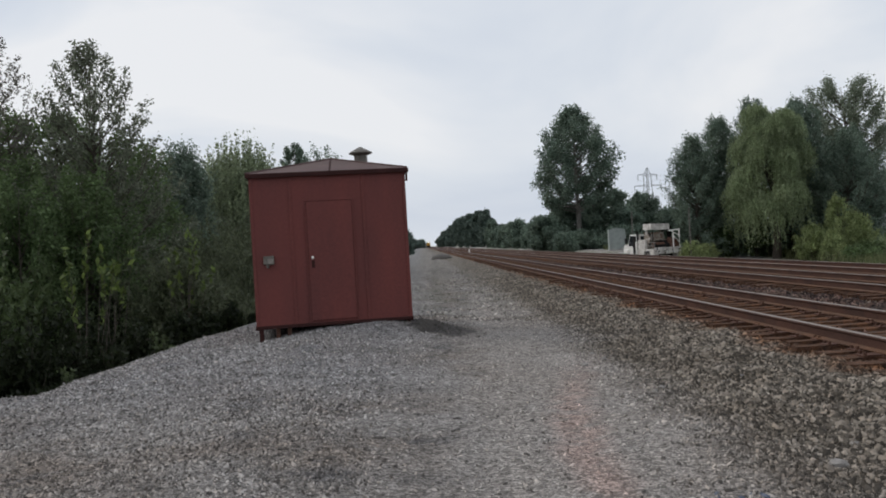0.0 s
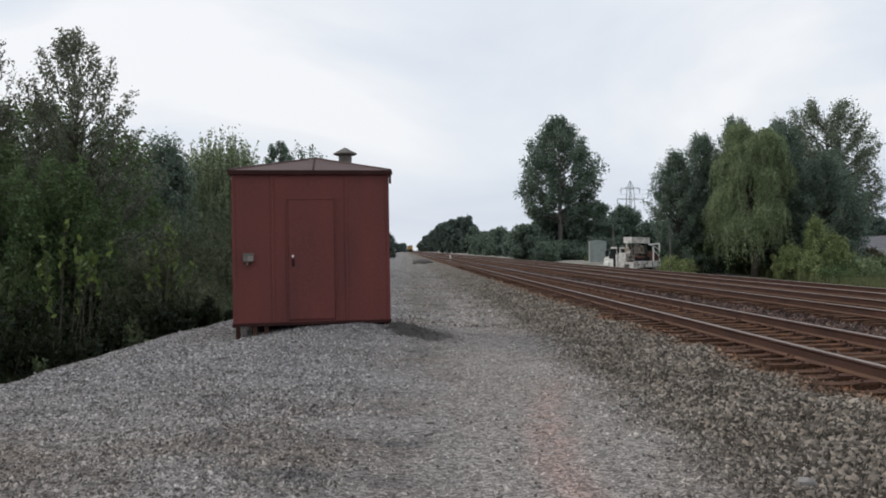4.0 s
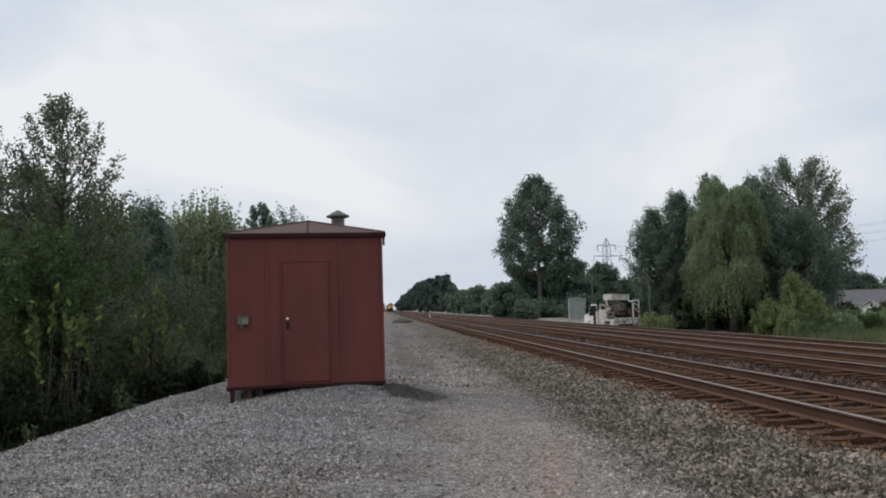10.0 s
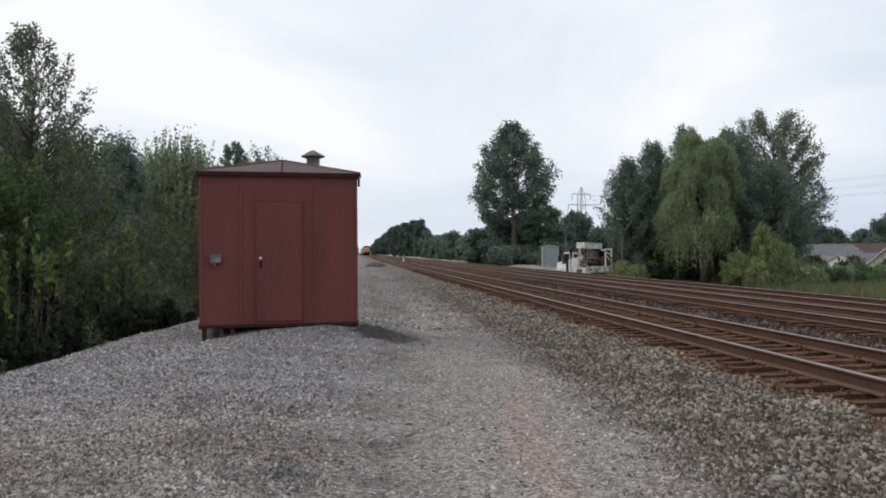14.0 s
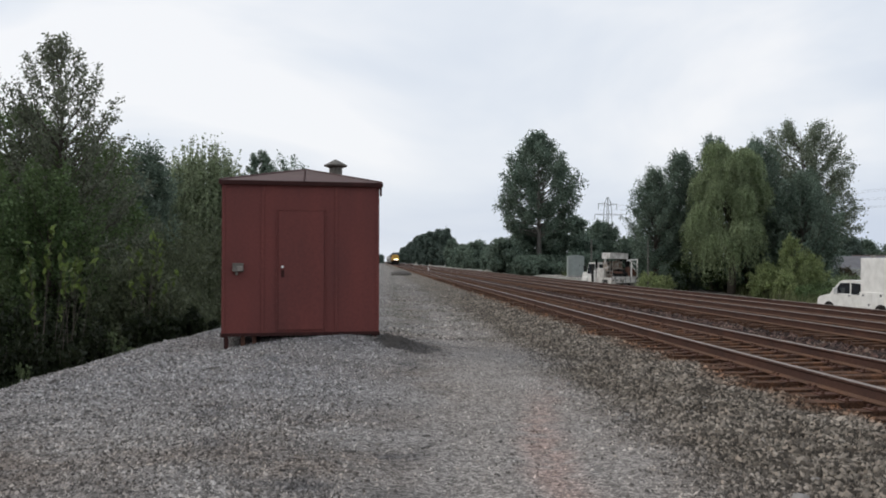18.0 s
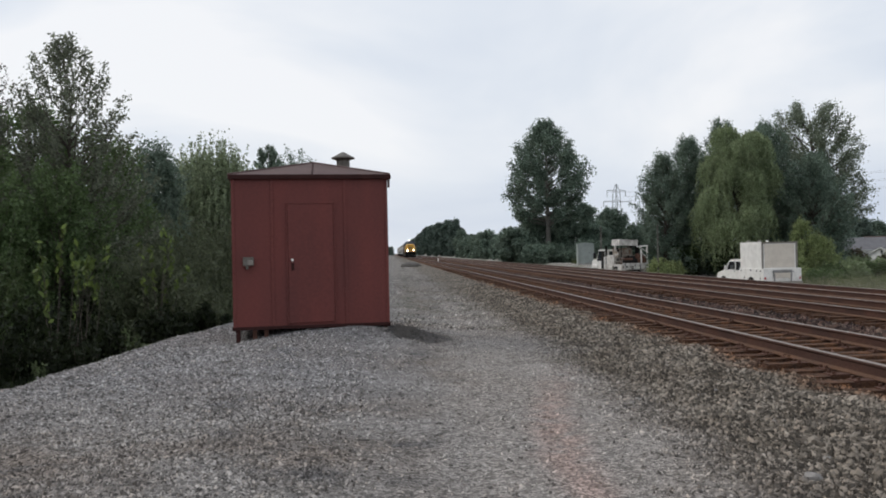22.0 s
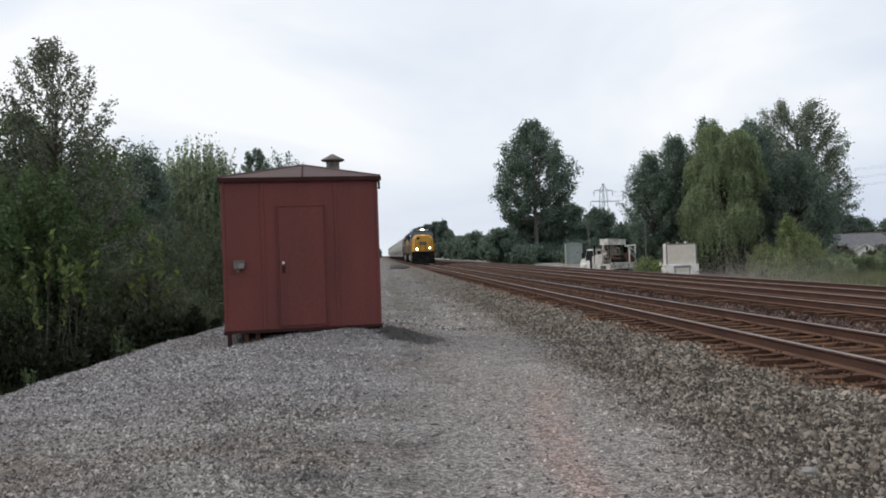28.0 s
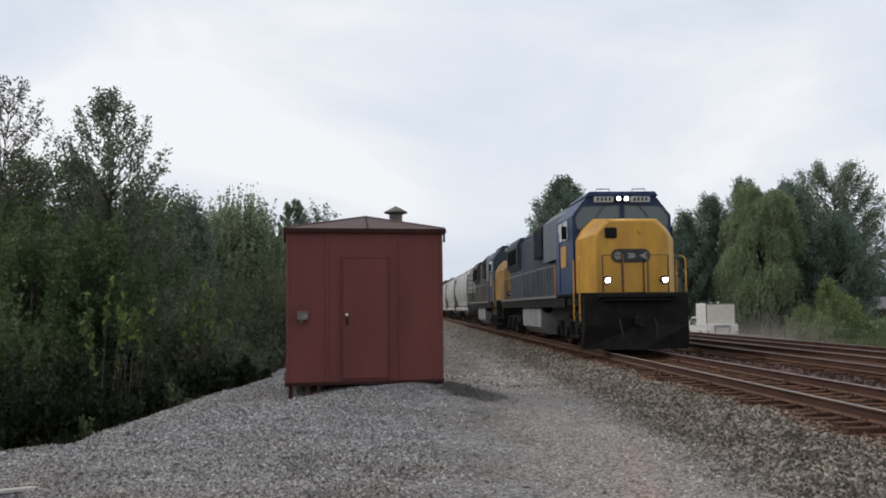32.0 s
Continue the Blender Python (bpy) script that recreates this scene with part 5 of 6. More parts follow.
for k, (x, y, top, w) in enumerate(((60.5, 100, 0.1, 2.6), (63.0, 101, -0.8, 2.0), (57.5, 99, -0.8, 2.2), (55, 94, -1.0, 1.8), (50, 90, -0.9, 1.8), (46, 84, -0.6, 1.6), (75, 110, -1.3, 2.0))):
    shrub(x, y, top, w, 5000, 0.15, (LEAF_DARK, LEAF_MID)[k % 2], 430 + k, "green bush in the grass before the houses", group="bushes before the houses")


# rough grass and weeds along the road
def weeds(name, n, spot, tall, wide, mat, label, seed):
    """Upright blades standing on the ground."""
    r = np.random.RandomState(seed)
    x, y = spot(r, n)
    z = height(x, y)
    h = tall * (0.4 + 0.8 * r.rand(n))
    a = r.rand(n) * math.tau
    lx, ly = (r.rand(2, n) - 0.5) * 0.7 * h
    w = wide * (0.6 + 0.8 * r.rand(n))
    dx, dy = np.cos(a) * w / 2, np.sin(a) * w / 2
    v = np.stack([np.stack([x - dx, y - dy, z - 0.03], 1), np.stack([x + dx, y + dy, z - 0.03], 1), np.stack([x + lx, y + ly, z + h], 1)], 1).reshape(-1, 3)
    return tagged(new(name, mesh_from(name, v, np.arange(3 * n).reshape(-1, 3), mat)), label, "grass", kind="stuff")


def strip_spot(x0, x1, y0, y1):
    def spot(r, n):
        return x0 + (x1 - x0) * r.rand(n), y0 + (y1 - y0) * r.rand(n)
    return spot


weeds("roadside_grass", 26000, strip_spot(29.5, 62, 58, 100), 0.8, 0.08, GRASS, "tall rough green grass beside the service road", 21)
weeds("far_verge_grass", 9000, strip_spot(22.5, 32, 78, 105), 0.7, 0.09, GRASS, "rough grass between the road and the trees", 22)
weeds("near_verge_grass", 16000, strip_spot(28.5, 44, 34, 60), 0.7, 0.05, GRASS, "rough green and dry grass on the near verge", 26)
weeds("dry_weeds", 5000, strip_spot(36, 46, 64, 80), 1.1, 0.1, LEAF_BROWN, "dry brown weeds beside the road", 23)
# bank grass takes the same leaf colour with shade painted in
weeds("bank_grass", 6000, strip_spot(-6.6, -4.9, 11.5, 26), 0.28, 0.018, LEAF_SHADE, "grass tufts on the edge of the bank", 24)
def clump_spot(n_clumps, x0, x1, y0, y1, wide):
    def spot(r, n):
        cx, cy, k = x0 + (x1 - x0) * r.rand(n_clumps), y0 + (y1 - y0) * r.rand(n_clumps), r.randint(0, n_clumps, n)
        return cx[k] + 0.055 * (cy[k] - 12) + r.normal(size=n) * wide, cy[k] + r.normal(size=n) * wide
    return spot


weeds("upright_weeds", 900, clump_spot(30, -6.5, -5.6, 10.4, 26, 0.1), 0.6, 0.02, LEAF_MID, "clumps of tall narrow-leaved weeds on the edge of the bank", 27)
weeds("upright_weeds_on_bank", 1000, clump_spot(40, -9.2, -7.0, 13, 28, 0.2), 1.7, 0.03, LEAF_BRUSH, "tall narrow-leaved weeds standing in the thicket", 28)
weeds("track_side_weeds", 2500, strip_spot(16.6, 18.6, 60, 190), 0.5, 0.07, LEAF_MID, "weeds beside the outer track", 25)


def dirt_pile(x, y, s, seed):
    r = random.Random(seed)
    bm = bmesh.new()
    bmesh.ops.create_icosphere(bm, subdivisions=3, radius=1.0)
    for v in bm.verts:
        k = 1 + 0.22 * noise.noise(v.co * 2.3 + Vector((seed, 0, 0)))
        v.co = Vector((v.co.x * s[0] * k, v.co.y * s[1] * k, max(v.co.z, -0.1) * s[2] * k))
    ob = new("dirt_pile", finish("dirt_pile", bm, SOIL, True))
    ob.matrix_world = pose(x, y, float(height(x, y)) - 0.02)
    return tagged(ob, "low dark heap of soil and weeds beside the track", "soil heap")


dirt_pile(2.6, 103, (1.25, 2.2, 0.55), 3)


# ---- power line and poles ----
def bar(bm, a, b, t):
    """A square bar from a to b."""
    a, b = Vector(a), Vector(b)
    d = b - a
    m = Matrix.Translation((a + b) / 2) @ d.to_track_quat("Z", "Y").to_matrix().to_4x4() @ Matrix.Diagonal((t, t, d.length, 1))
    bmesh.ops.create_cube(bm, size=1.0, matrix=m)
    return bm


def pylon(x, y, top, turn, label):
    z = float(height(x, y))
    h = top - z
    p = thing("transmission_tower", pose(x, y, z, 0, 0, turn), label, "pylon")
    t = 0.24

    def half(f):
        return np.interp(f, (0, 0.6, 0.9, 1.0), (2.5, 1.45, 1.2, 0.1))

    levels = [0, 0.12, 0.24, 0.36, 0.47, 0.57, 0.66, 0.75, 0.84, 0.92, 1.0]
    for sx in (-1, 1):
        for sy in (-1, 1):
            bm = bmesh.new()
            for a, b in zip(levels, levels[1:]):
                bar(bm, (sx * half(a), sy * half(a), a * h), (sx * half(b), sy * half(b), b * h), t)
            part("tower_leg", bm, PYLON_STEEL, p)
    for side in range(4):
        bm = bmesh.new()
        for a, b in zip(levels, levels[1:]):
            for s in ((1,) if round(a * 100) % 2 else (-1,)):
                pa, pb = (s * half(a), -half(a)), (-s * half(b), -half(b))
                c, q = math.cos(side * math.pi / 2), math.sin(side * math.pi / 2)
                bar(bm, (pa[0] * c - pa[1] * q, pa[0] * q + pa[1] * c, a * h), (pb[0] * c - pb[1] * q, pb[0] * q + pb[1] * c, b * h), t * 0.22)
        part("lattice_bracing", bm, PYLON_STEEL, p)
    for f, w in ((0.9, 5.2), (0.75, 7.3), (0.6, 5.6)):
        bm = bmesh.new()
        for s in (-1, 1):
            bar(bm, (0, -0.5, f * h), (s * w, 0, f * h + 0.15), t * 0.8)
            bar(bm, (0, 0.5, f * h), (s * w, 0, f * h + 0.15), t * 0.8)
            bar(bm, (s * 0.8, 0, f * h + 0.8), (s * w, 0, f * h + 0.2), t * 0.5)
        arm = part("cross_arm", bm, PYLON_STEEL, p)
        for s in (-1, 1):
            part("insulator", pipe([(s * w, 0, f * h + 0.1), (s * w, 0, f * h - 2.4)], r=0.16), PYLON_STEEL, arm)
    return p


pylon(107.5, 400, 32.2, 20, "steel lattice transmission tower far beyond the trees")


def pole(x, y, top, arms, label, r=0.15):
    z = float(height(x, y))
    p = thing("utility_pole", pose(x, y, z), label, "utility pole", "utility poles")
    part("shaft", tube(bmesh.new(), [(0, 0, -0.2), (0, 0, (top - z) * 0.5), (0, 0, top - z)], [r, r * 0.85, r * 0.65], 10), POLE_WOOD, p)
    for dz, w in arms:
        a = part("cross_arm", boxes(((0, 0.12, top - z - dz), (w, 0.1, 0.12)), bevel=0.01), POLE_WOOD, p)
        for k in (-0.45, -0.25, 0.25, 0.45):
            part("insulator", disc((k * w, 0.12, top - z - dz + 0.13), 0.05, 0.16, "z", 8), GALVANISED, a)
    return p


pole(89.6, 128, 10.65, ((0.5, 2.4), (1.3, 2.4)), "wooden utility pole with two cross arms among the houses", 0.14)
pole(24.5, 98, 4.1, (), "short grey pole behind the parked truck", 0.09)
pole(22.3, 70, 3.45, (), "short grey pole at the edge of the road", 0.06)
for k, (dz, dx) in enumerate(((0.2, -1), (0.2, 1), (1.0, -1), (1.0, 1), (2.2, 0))):
    a, b = Vector((89.6 + dx, 128, 10.5 - dz)), Vector((30 + 3 * dx, 300, 24 - 2 * dz))
    far = Vector((160 + dx, 30, 13 - dz))
    run = [a.lerp(b, s) - Vector((0, 0, 3.0 * 4 * s * (1 - s))) for s in np.linspace(0, 1, 14)]
    run = [far.lerp(a, s) - Vector((0, 0, 2.0 * 4 * s * (1 - s))) for s in np.linspace(0, 1, 10)][:-1] + run[:1]
    tagged(new("power_cable", finish("power_cable", pipe(run, r=0.014, seg=5), DARK_STEEL)), "thin dark overhead cable strung from the utility pole", "cable", "overhead cables")
for k in range(6):
    a, b = Vector((107.5 + (5.5 if k % 2 else -5.5), 400, 24 + 2 * (k // 2))), Vector((330, 120, 42 + 5 * (k // 2)))
    run = [a.lerp(b, s) - Vector((0, 0, 9.0 * 4 * s * (1 - s))) for s in np.linspace(0, 1, 22)]
    tagged(new("power_cable", finish("power_cable", pipe(run, r=0.028, seg=5), PYLON_STEEL)), "thin pale high-voltage cable strung from the lattice tower", "cable", "high-voltage cables")


def marker(x, y, h, w, mat, label):
    m = thing("marker_post", pose(x, y, float(height(x, y)) - 0.05), label, "marker post")
    part("post", boxes(((0, 0, h / 2), (w, w, h)), bevel=w * 0.12), mat, m)
    part("cap", boxes(((0, 0, h + 0.02), (w * 1.25, w * 1.25, 0.05)), bevel=0.01), mat, m)


marker(-0.72, 60, 1.75, 0.1, YELLOW_POST, "slim yellow marker post beside the yard")
marker(8.55, 150, 0.6, 0.18, WHITE_PAINT, "small white marker standing between the tracks")


# ---- cabinet beside the tracks ----
def cabinet():
    x, y = 21.95, 95.0
    z = float(height(x, y))
    c = thing("signal_cabinet", pose(x, y, z, 0, 0, -8), "pale grey-green metal signal cabinet on a gravel pad", "cabinet")
    part("plinth", boxes(((0, 0, 0.08), (1.95, 1.9, 0.2)), bevel=0.02), CONCRETE, c)
    part("body", boxes(((0, 0, 1.22), (1.8, 1.75, 2.1)), bevel=0.02), CABINET, c)
    part("roof", extrude([(-0.96, 2.25), (0.96, 2.25), (0.96, 2.32), (0, 2.47), (-0.96, 2.32)], -0.95, 0.95), CABINET, c)
    d = part("door", boxes(((-0.05, -0.89, 1.22), (1.0, 0.03, 1.9)), bevel=0.008), CABINET, c)
    part("handle", boxes(((0.35, -0.92, 1.3), (0.04, 0.05, 0.18)), bevel=0.006), DARK_STEEL, d)
    for s in (-0.75, 0.75):
        part("corner_post", boxes(((s * 1.16, -0.88, 1.22), (0.06, 0.04, 2.08))), CABINET, c)


cabinet()


# ---- vehicles on the service road ----
def wheel(parent, x, y, r, w, name="wheel"):
    wh = part(name, disc((0, 0, 0), r * 0.62, w * 0.9, "x", 18), GALVANISED, parent)
    wh.location = (x, y, r)
    part("tyre", ring(r, r * 0.6, w), BLACK, wh)
    return wh


def ring(ro, ri, w, seg=22):
    """A tyre: a ring with rounded shoulders about the x axis."""
    bm = bmesh.new()
    prof = [(ri, -w / 2), (ro * 0.94, -w / 2), (ro, -w * 0.34), (ro, w * 0.34), (ro * 0.94, w / 2), (ri, w / 2)]
    rings = [[bm.verts.new((x, math.cos(k * math.tau / seg) * q, math.sin(k * math.tau / seg) * q)) for q, x in prof] for k in range(seg)]
    for k in range(seg):
        for i in range(len(prof)):
            j = (i + 1) % len(prof)
            bm.faces.new((rings[k][i], rings[k][j], rings[(k + 1) % seg][j], rings[(k + 1) % seg][i]))
    bmesh.ops.recalc_face_normals(bm, faces=bm.faces)
    return bm


WHEELS = []


def service_truck():
    t = thing("service_truck", pose(25, 40, -0.95), "white crew-cab service truck with a tall box body, driving", "truck")
    # forward is +y, the middle of the truck at the origin
    prof = [(-0.1, 0.62), (3.2, 0.55), (3.3, 0.75), (3.28, 0.98), (3.12, 1.1), (2.3, 1.25), (1.5, 1.84), (1.2, 1.93), (-0.05, 1.92), (-0.18, 1.84), (-0.2, 0.62)]
    part("cab", extrude(prof, -0.95, 0.95, "x"), WHITE_PAINT, t)
    for s in (-1, 1):
        part("side_window", extrude([(0.72, 1.27), (2.0, 1.27), (1.42, 1.78), (0.72, 1.8)], s * 0.955 - 0.008, s * 0.955 + 0.008, "x"), GLASS, t)
        part("side_window", extrude([(-0.08, 1.27), (0.6, 1.27), (0.6, 1.8), (-0.08, 1.78)], s * 0.955 - 0.008, s * 0.955 + 0.008, "x"), GLASS, t)
        m = part("mirror", boxes(((s * 1.16, 1.55, 1.4), (0.2, 0.1, 0.3)), bevel=0.02), WHITE_PAINT, t)
        part("mirror_arm", boxes(((s * 1.02, 1.55, 1.36), (0.14, 0.04, 0.04))), BLACK, m)
        d = part("door", boxes(((s * 0.955, 1.1, 1.0), (0.02, 0.95, 0.6)), bevel=0.006), WHITE_PAINT, t)
        part("handle", boxes(((s * 0.972, 0.75, 1.2), (0.02, 0.16, 0.04))), BLACK, d)
        part("headlight", boxes(((s * 0.75, 3.26, 0.92), (0.3, 0.06, 0.2)), bevel=0.02), GALVANISED, t)
    part("windscreen", extrude([(2.28, 1.285), (1.53, 1.84), (1.515, 1.82), (2.265, 1.265)], -0.84, 0.84, "x"), GLASS, t)
    part("bumper", boxes(((0, 3.3, 0.62), (1.9, 0.16, 0.22)), bevel=0.03), GALVANISED, t)
    part("chassis", boxes(((0, -0.3, 0.55), (0.8, 6.2, 0.2))), DARK_STEEL, t)
    part("utility_body", boxes(((0, -1.75, 1.05), (2.3, 3.0, 0.75)), bevel=0.02), WHITE_PAINT, t)
    box_ = part("box_body", boxes(((0, -1.6, 2.17), (2.15, 2.7, 1.54)), bevel=0.03), WHITE_PAINT, t, "tall white box body")
    part("box_frame", boxes(((-1.03, -2.95, 2.17), (0.1, 0.06, 1.54)), ((1.03, -2.95, 2.17), (0.1, 0.06, 1.54)), ((0, -2.95, 2.89), (2.12, 0.06, 0.1))), GALVANISED, box_)
    part("roller_door", boxes(((0, -2.955, 2.14), (1.8, 0.03, 1.36)), bevel=0.006), DUSTY_BEIGE, box_)
    for s in (-1, 1):
        part("roof_vent", disc((s * 0.35 - 0.4, -0.7, 3.0), 0.1, 0.14, "z", 12), GALVANISED, box_)
        part("cupboard_door", boxes(((s * 1.155, -0.75, 1.05), (0.02, 0.7, 0.6)), bevel=0.005), WHITE_PAINT, t)
        part("cupboard_door", boxes(((s * 1.155, -2.75, 1.05), (0.02, 0.7, 0.6)), bevel=0.005), WHITE_PAINT, t)
        part("tail_light", boxes(((s * 1.05, -3.27, 0.86), (0.08, 0.04, 0.12))), glow("red_tail_lens", (0.4, 0.01, 0.01), 0.0), t)
    for s in (-1, 1):
        for k, (ly, lz) in enumerate(((-0.55, 1.28), (-0.95, 0.86), (-2.5, 1.28), (-2.95, 1.28), (-2.95, 0.86), (-1.75, 1.3))):
            part("latch", boxes(((s * 1.17, ly, lz), (0.03, 0.1, 0.08)), bevel=0.008), BLACK, t)
        part("wheel_arch", extrude([(-1.75 + 0.52 * math.cos(q), 0.42 + 0.5 * math.sin(q)) for q in np.linspace(0, math.pi, 9)], s * 1.15 - 0.01, s * 1.15 + 0.012, "x"), DARK_STEEL, t)
        part("wheel_arch", extrude([(2.35 + 0.5 * math.cos(q), 0.42 + 0.47 * math.sin(q)) for q in np.linspace(0, math.pi, 9)], s * 0.95 - 0.01, s * 0.95 + 0.012, "x"), DARK_STEEL, t)
        part("rear_bar", boxes(((s * 0.5, -3.3, 0.86), (0.06, 0.05, 0.5)), bevel=0.01), TANK_GREY, t)
    part("rear_bar", boxes(((0, -3.31, 1.22), (1.3, 0.05, 0.05)), bevel=0.01), TANK_GREY, t)
    part("beacon", disc((0.55, -0.45, 3.0), 0.07, 0.12, "z", 12), WHITE_PAINT, box_)
    part("rear_step", boxes(((0, -3.35, 0.62), (2.2, 0.3, 0.12)), bevel=0.02), GALVANISED, t)
    part("rear_recess", boxes(((0, -3.262, 1.12), (1.15, 0.02, 0.42))), TANK_GREY, t)
    part("tailgate", boxes(((0, -3.28, 1.02), (1.0, 0.03, 0.3)), bevel=0.01), DUSTY_BEIGE, t)
    for s in (-1, 1):
        for y in (2.35, -1.75):
            WHEELS.append((wheel(t, s * 0.86, y, 0.39, 0.26), s * 0.86, y))
    return t


TRUCK = service_truck()


def boom_truck():
    x, y = 20.4, 74.5
    spots = random.Random(12)
    t = thing("boom_truck", pose(x, y, float(height(x, y)), 0, 0, 9), "parked white track-maintenance truck loaded with hoists and frames", "truck")
    prof = [(0.9, 0.75), (3.9, 0.65), (3.95, 1.2), (3.75, 1.5), (2.75, 1.62), (2.35, 2.35), (2.1, 2.45), (0.95, 2.45)]
    part("cab", extrude(prof, -1.1, 1.1, "x"), WHITE_PAINT, t)
    for s in (-1, 1):
        part("side_window", extrude([(1.05, 1.42), (2.72, 1.42), (2.3, 2.32), (1.05, 2.32)], s * 1.1 - 0.012, s * 1.1 + 0.012, "x"), GLASS, t)
        m = part("mirror", boxes(((s * 1.42, 2.5, 1.9), (0.22, 0.12, 0.5)), bevel=0.02), BLACK, t)
        part("mirror_arm", boxes(((s * 1.22, 2.5, 1.9), (0.25, 0.04, 0.04))), BLACK, m)
        part("fender", boxes(((s * 1.0, 3.1, 0.95), (0.5, 1.2, 0.35)), bevel=0.06), WHITE_PAINT, t)
    part("windscreen", extrude([(2.72, 1.66), (2.37, 2.31), (2.35, 2.3), (2.7, 1.65)], -0.98, 0.98, "x"), GLASS, t)
    part("rear_cab_window", boxes(((0, 0.93, 2.05), (1.4, 0.04, 0.45))), GLASS, t)
    part("chassis", boxes(((0, 0.45, 0.7), (0.9, 6.6, 0.25))), DARK_STEEL, t)
    part("deck", boxes(((0, -1.05, 1.05), (2.4, 3.7, 0.16)), bevel=0.02), DIRTY_WHITE, t)
    for s in (-1, 1):
        part("tool_box", boxes(((s * 1.0, -0.2, 0.75), (0.45, 1.3, 0.5)), bevel=0.02), DIRTY_WHITE, t)
        part("tool_box", boxes(((s * 1.0, -2.4, 0.75), (0.45, 0.8, 0.5)), bevel=0.02), DIRTY_WHITE, t)
    part("rear_panel", boxes(((0, -2.92, 0.98), (2.4, 0.06, 0.55)), bevel=0.01), DIRTY_WHITE, t, "scuffed white rear panel")
    part("load", boxes(((0.75, -2.3, 1.5), (0.8, 0.9, 0.8)), ((0.6, -2.3, 1.9), (0.5, 0.5, 0.3)), bevel=0.08), RUST, t, "rusty load strapped to the deck")
    for k in range(14):
        part("panel_hole", boxes(((spots.uniform(-1.1, 1.1), -2.962, spots.uniform(0.78, 1.2)), (spots.uniform(0.06, 0.16), 0.03, spots.uniform(0.05, 0.12))), bevel=0.008), DARK_STEEL, t)
    # flat dark panel on the cab side, put there as shade of an opening
    part("doorway_shade", boxes(((-1.11, 1.35, 1.5), (0.03, 0.75, 1.55)), bevel=0.01), DARK_STEEL, t, "dark panel painted as the shade inside an open cab door")
    part("outrigger", boxes(((-1.28, 0.55, 0.95), (0.14, 0.16, 1.7)), bevel=0.02), WHITE_PAINT, t, "white raised outrigger leg")
    part("side_locker", boxes(((-1.0, -0.45, 1.5), (0.45, 1.5, 0.9)), bevel=0.02), DIRTY_WHITE, t, "scuffed white side locker")
    for k in range(5):
        part("panel_strut", boxes(((-0.9 + 0.45 * k, -2.97, 0.98), (0.05, 0.05, 0.5))), TANK_GREY, t)
    part("service_box", boxes(((-0.2, 0.2, 1.5), (1.8, 0.9, 0.75)), bevel=0.03), DIRTY_WHITE, t, "white steel tool box behind the cab")
    part("exhaust_stack", pipe([(-1.0, 0.85, 0.9), (-1.0, 0.85, 2.75)], r=0.09), DARK_STEEL, t)
    part("engine_housing", boxes(((-0.4, -0.85, 1.5), (1.3, 0.9, 0.75)), bevel=0.08), MACHINE_PAINT, t, "dull grey-beige machine housing with rust")
    part("gear_case", boxes(((-0.3, -1.0, 2.2), (1.3, 1.3, 0.7)), bevel=0.08), MACHINE_PAINT, t)
    for k in range(9):
        part("bracket", boxes(((-0.98, spots.uniform(-1.7, -0.3), spots.uniform(1.2, 2.6)), (0.12, spots.uniform(0.1, 0.35), spots.uniform(0.1, 0.4))), bevel=0.02), (DIRTY_WHITE, DARK_STEEL, MACHINE_PAINT)[k % 3], t)
    part("lever_frame", pipe([(-0.85, -1.75, 1.1), (-0.3, -1.75, 2.7)], [(0.6, -1.75, 1.1), (-0.1, -1.75, 2.7)], [(-0.7, -1.75, 1.9), (0.4, -1.75, 1.9)], r=0.05), MACHINE_PAINT, t)
    part("hose_reel", disc((0.35, -1.0, 1.65), 0.4, 0.4, "x", 20), RUST, t)
    part("hose_reel", disc((0.0, -2.1, 1.5), 0.36, 0.5, "x", 20), DARK_STEEL, t)
    part("pump", boxes(((-0.5, -2.3, 1.4), (0.8, 0.8, 0.55)), bevel=0.08), RUST, t)
    part("tank", tube(bmesh.new(), [(-0.95, -2.5, 1.38), (0.3, -2.5, 1.38)], [0.24, 0.24], 16), DARK_STEEL, t)
    part("canopy", extrude([(-1.0, 2.78), (0.7, 2.72), (0.72, 3.22), (-0.95, 3.3)], -1.95, -0.3), DIRTY_WHITE, t, "pale sheet-metal canopy on posts")
    for sx in (-0.8, 0.6):
        for y2 in (-1.85, -0.45):
            part("canopy_post", pipe([(sx, y2, 1.1), (sx, y2, 2.75)], r=0.04), DARK_STEEL, t)
    mast = part("mast", boxes(((0.9, -1.4, 2.05), (0.3, 0.3, 1.95)), bevel=0.02), DARK_STEEL, t, "dark folded boom mast")
    part("boom_arm", pipe([(0.9, -1.4, 2.95), (0.6, -0.2, 2.5), (0.2, 0.7, 2.4)], r=0.07), DARK_STEEL, mast)
    fr2 = part("rear_frame", pipe([(1.15, -2.8, 1.1), (1.15, -2.8, 2.75)], [(0.6, -2.8, 1.1), (0.6, -2.8, 2.4)], [(1.2, -2.8, 2.7), (0.2, -2.8, 2.62)], r=0.06), WHITE_PAINT, t, "white tubular crane frame")
    part("frame_brace", pipe([(1.15, -2.8, 2.2), (0.4, -2.8, 2.6)], [(1.15, -2.8, 1.6), (0.6, -2.8, 2.2)], r=0.035), WHITE_PAINT, fr2)
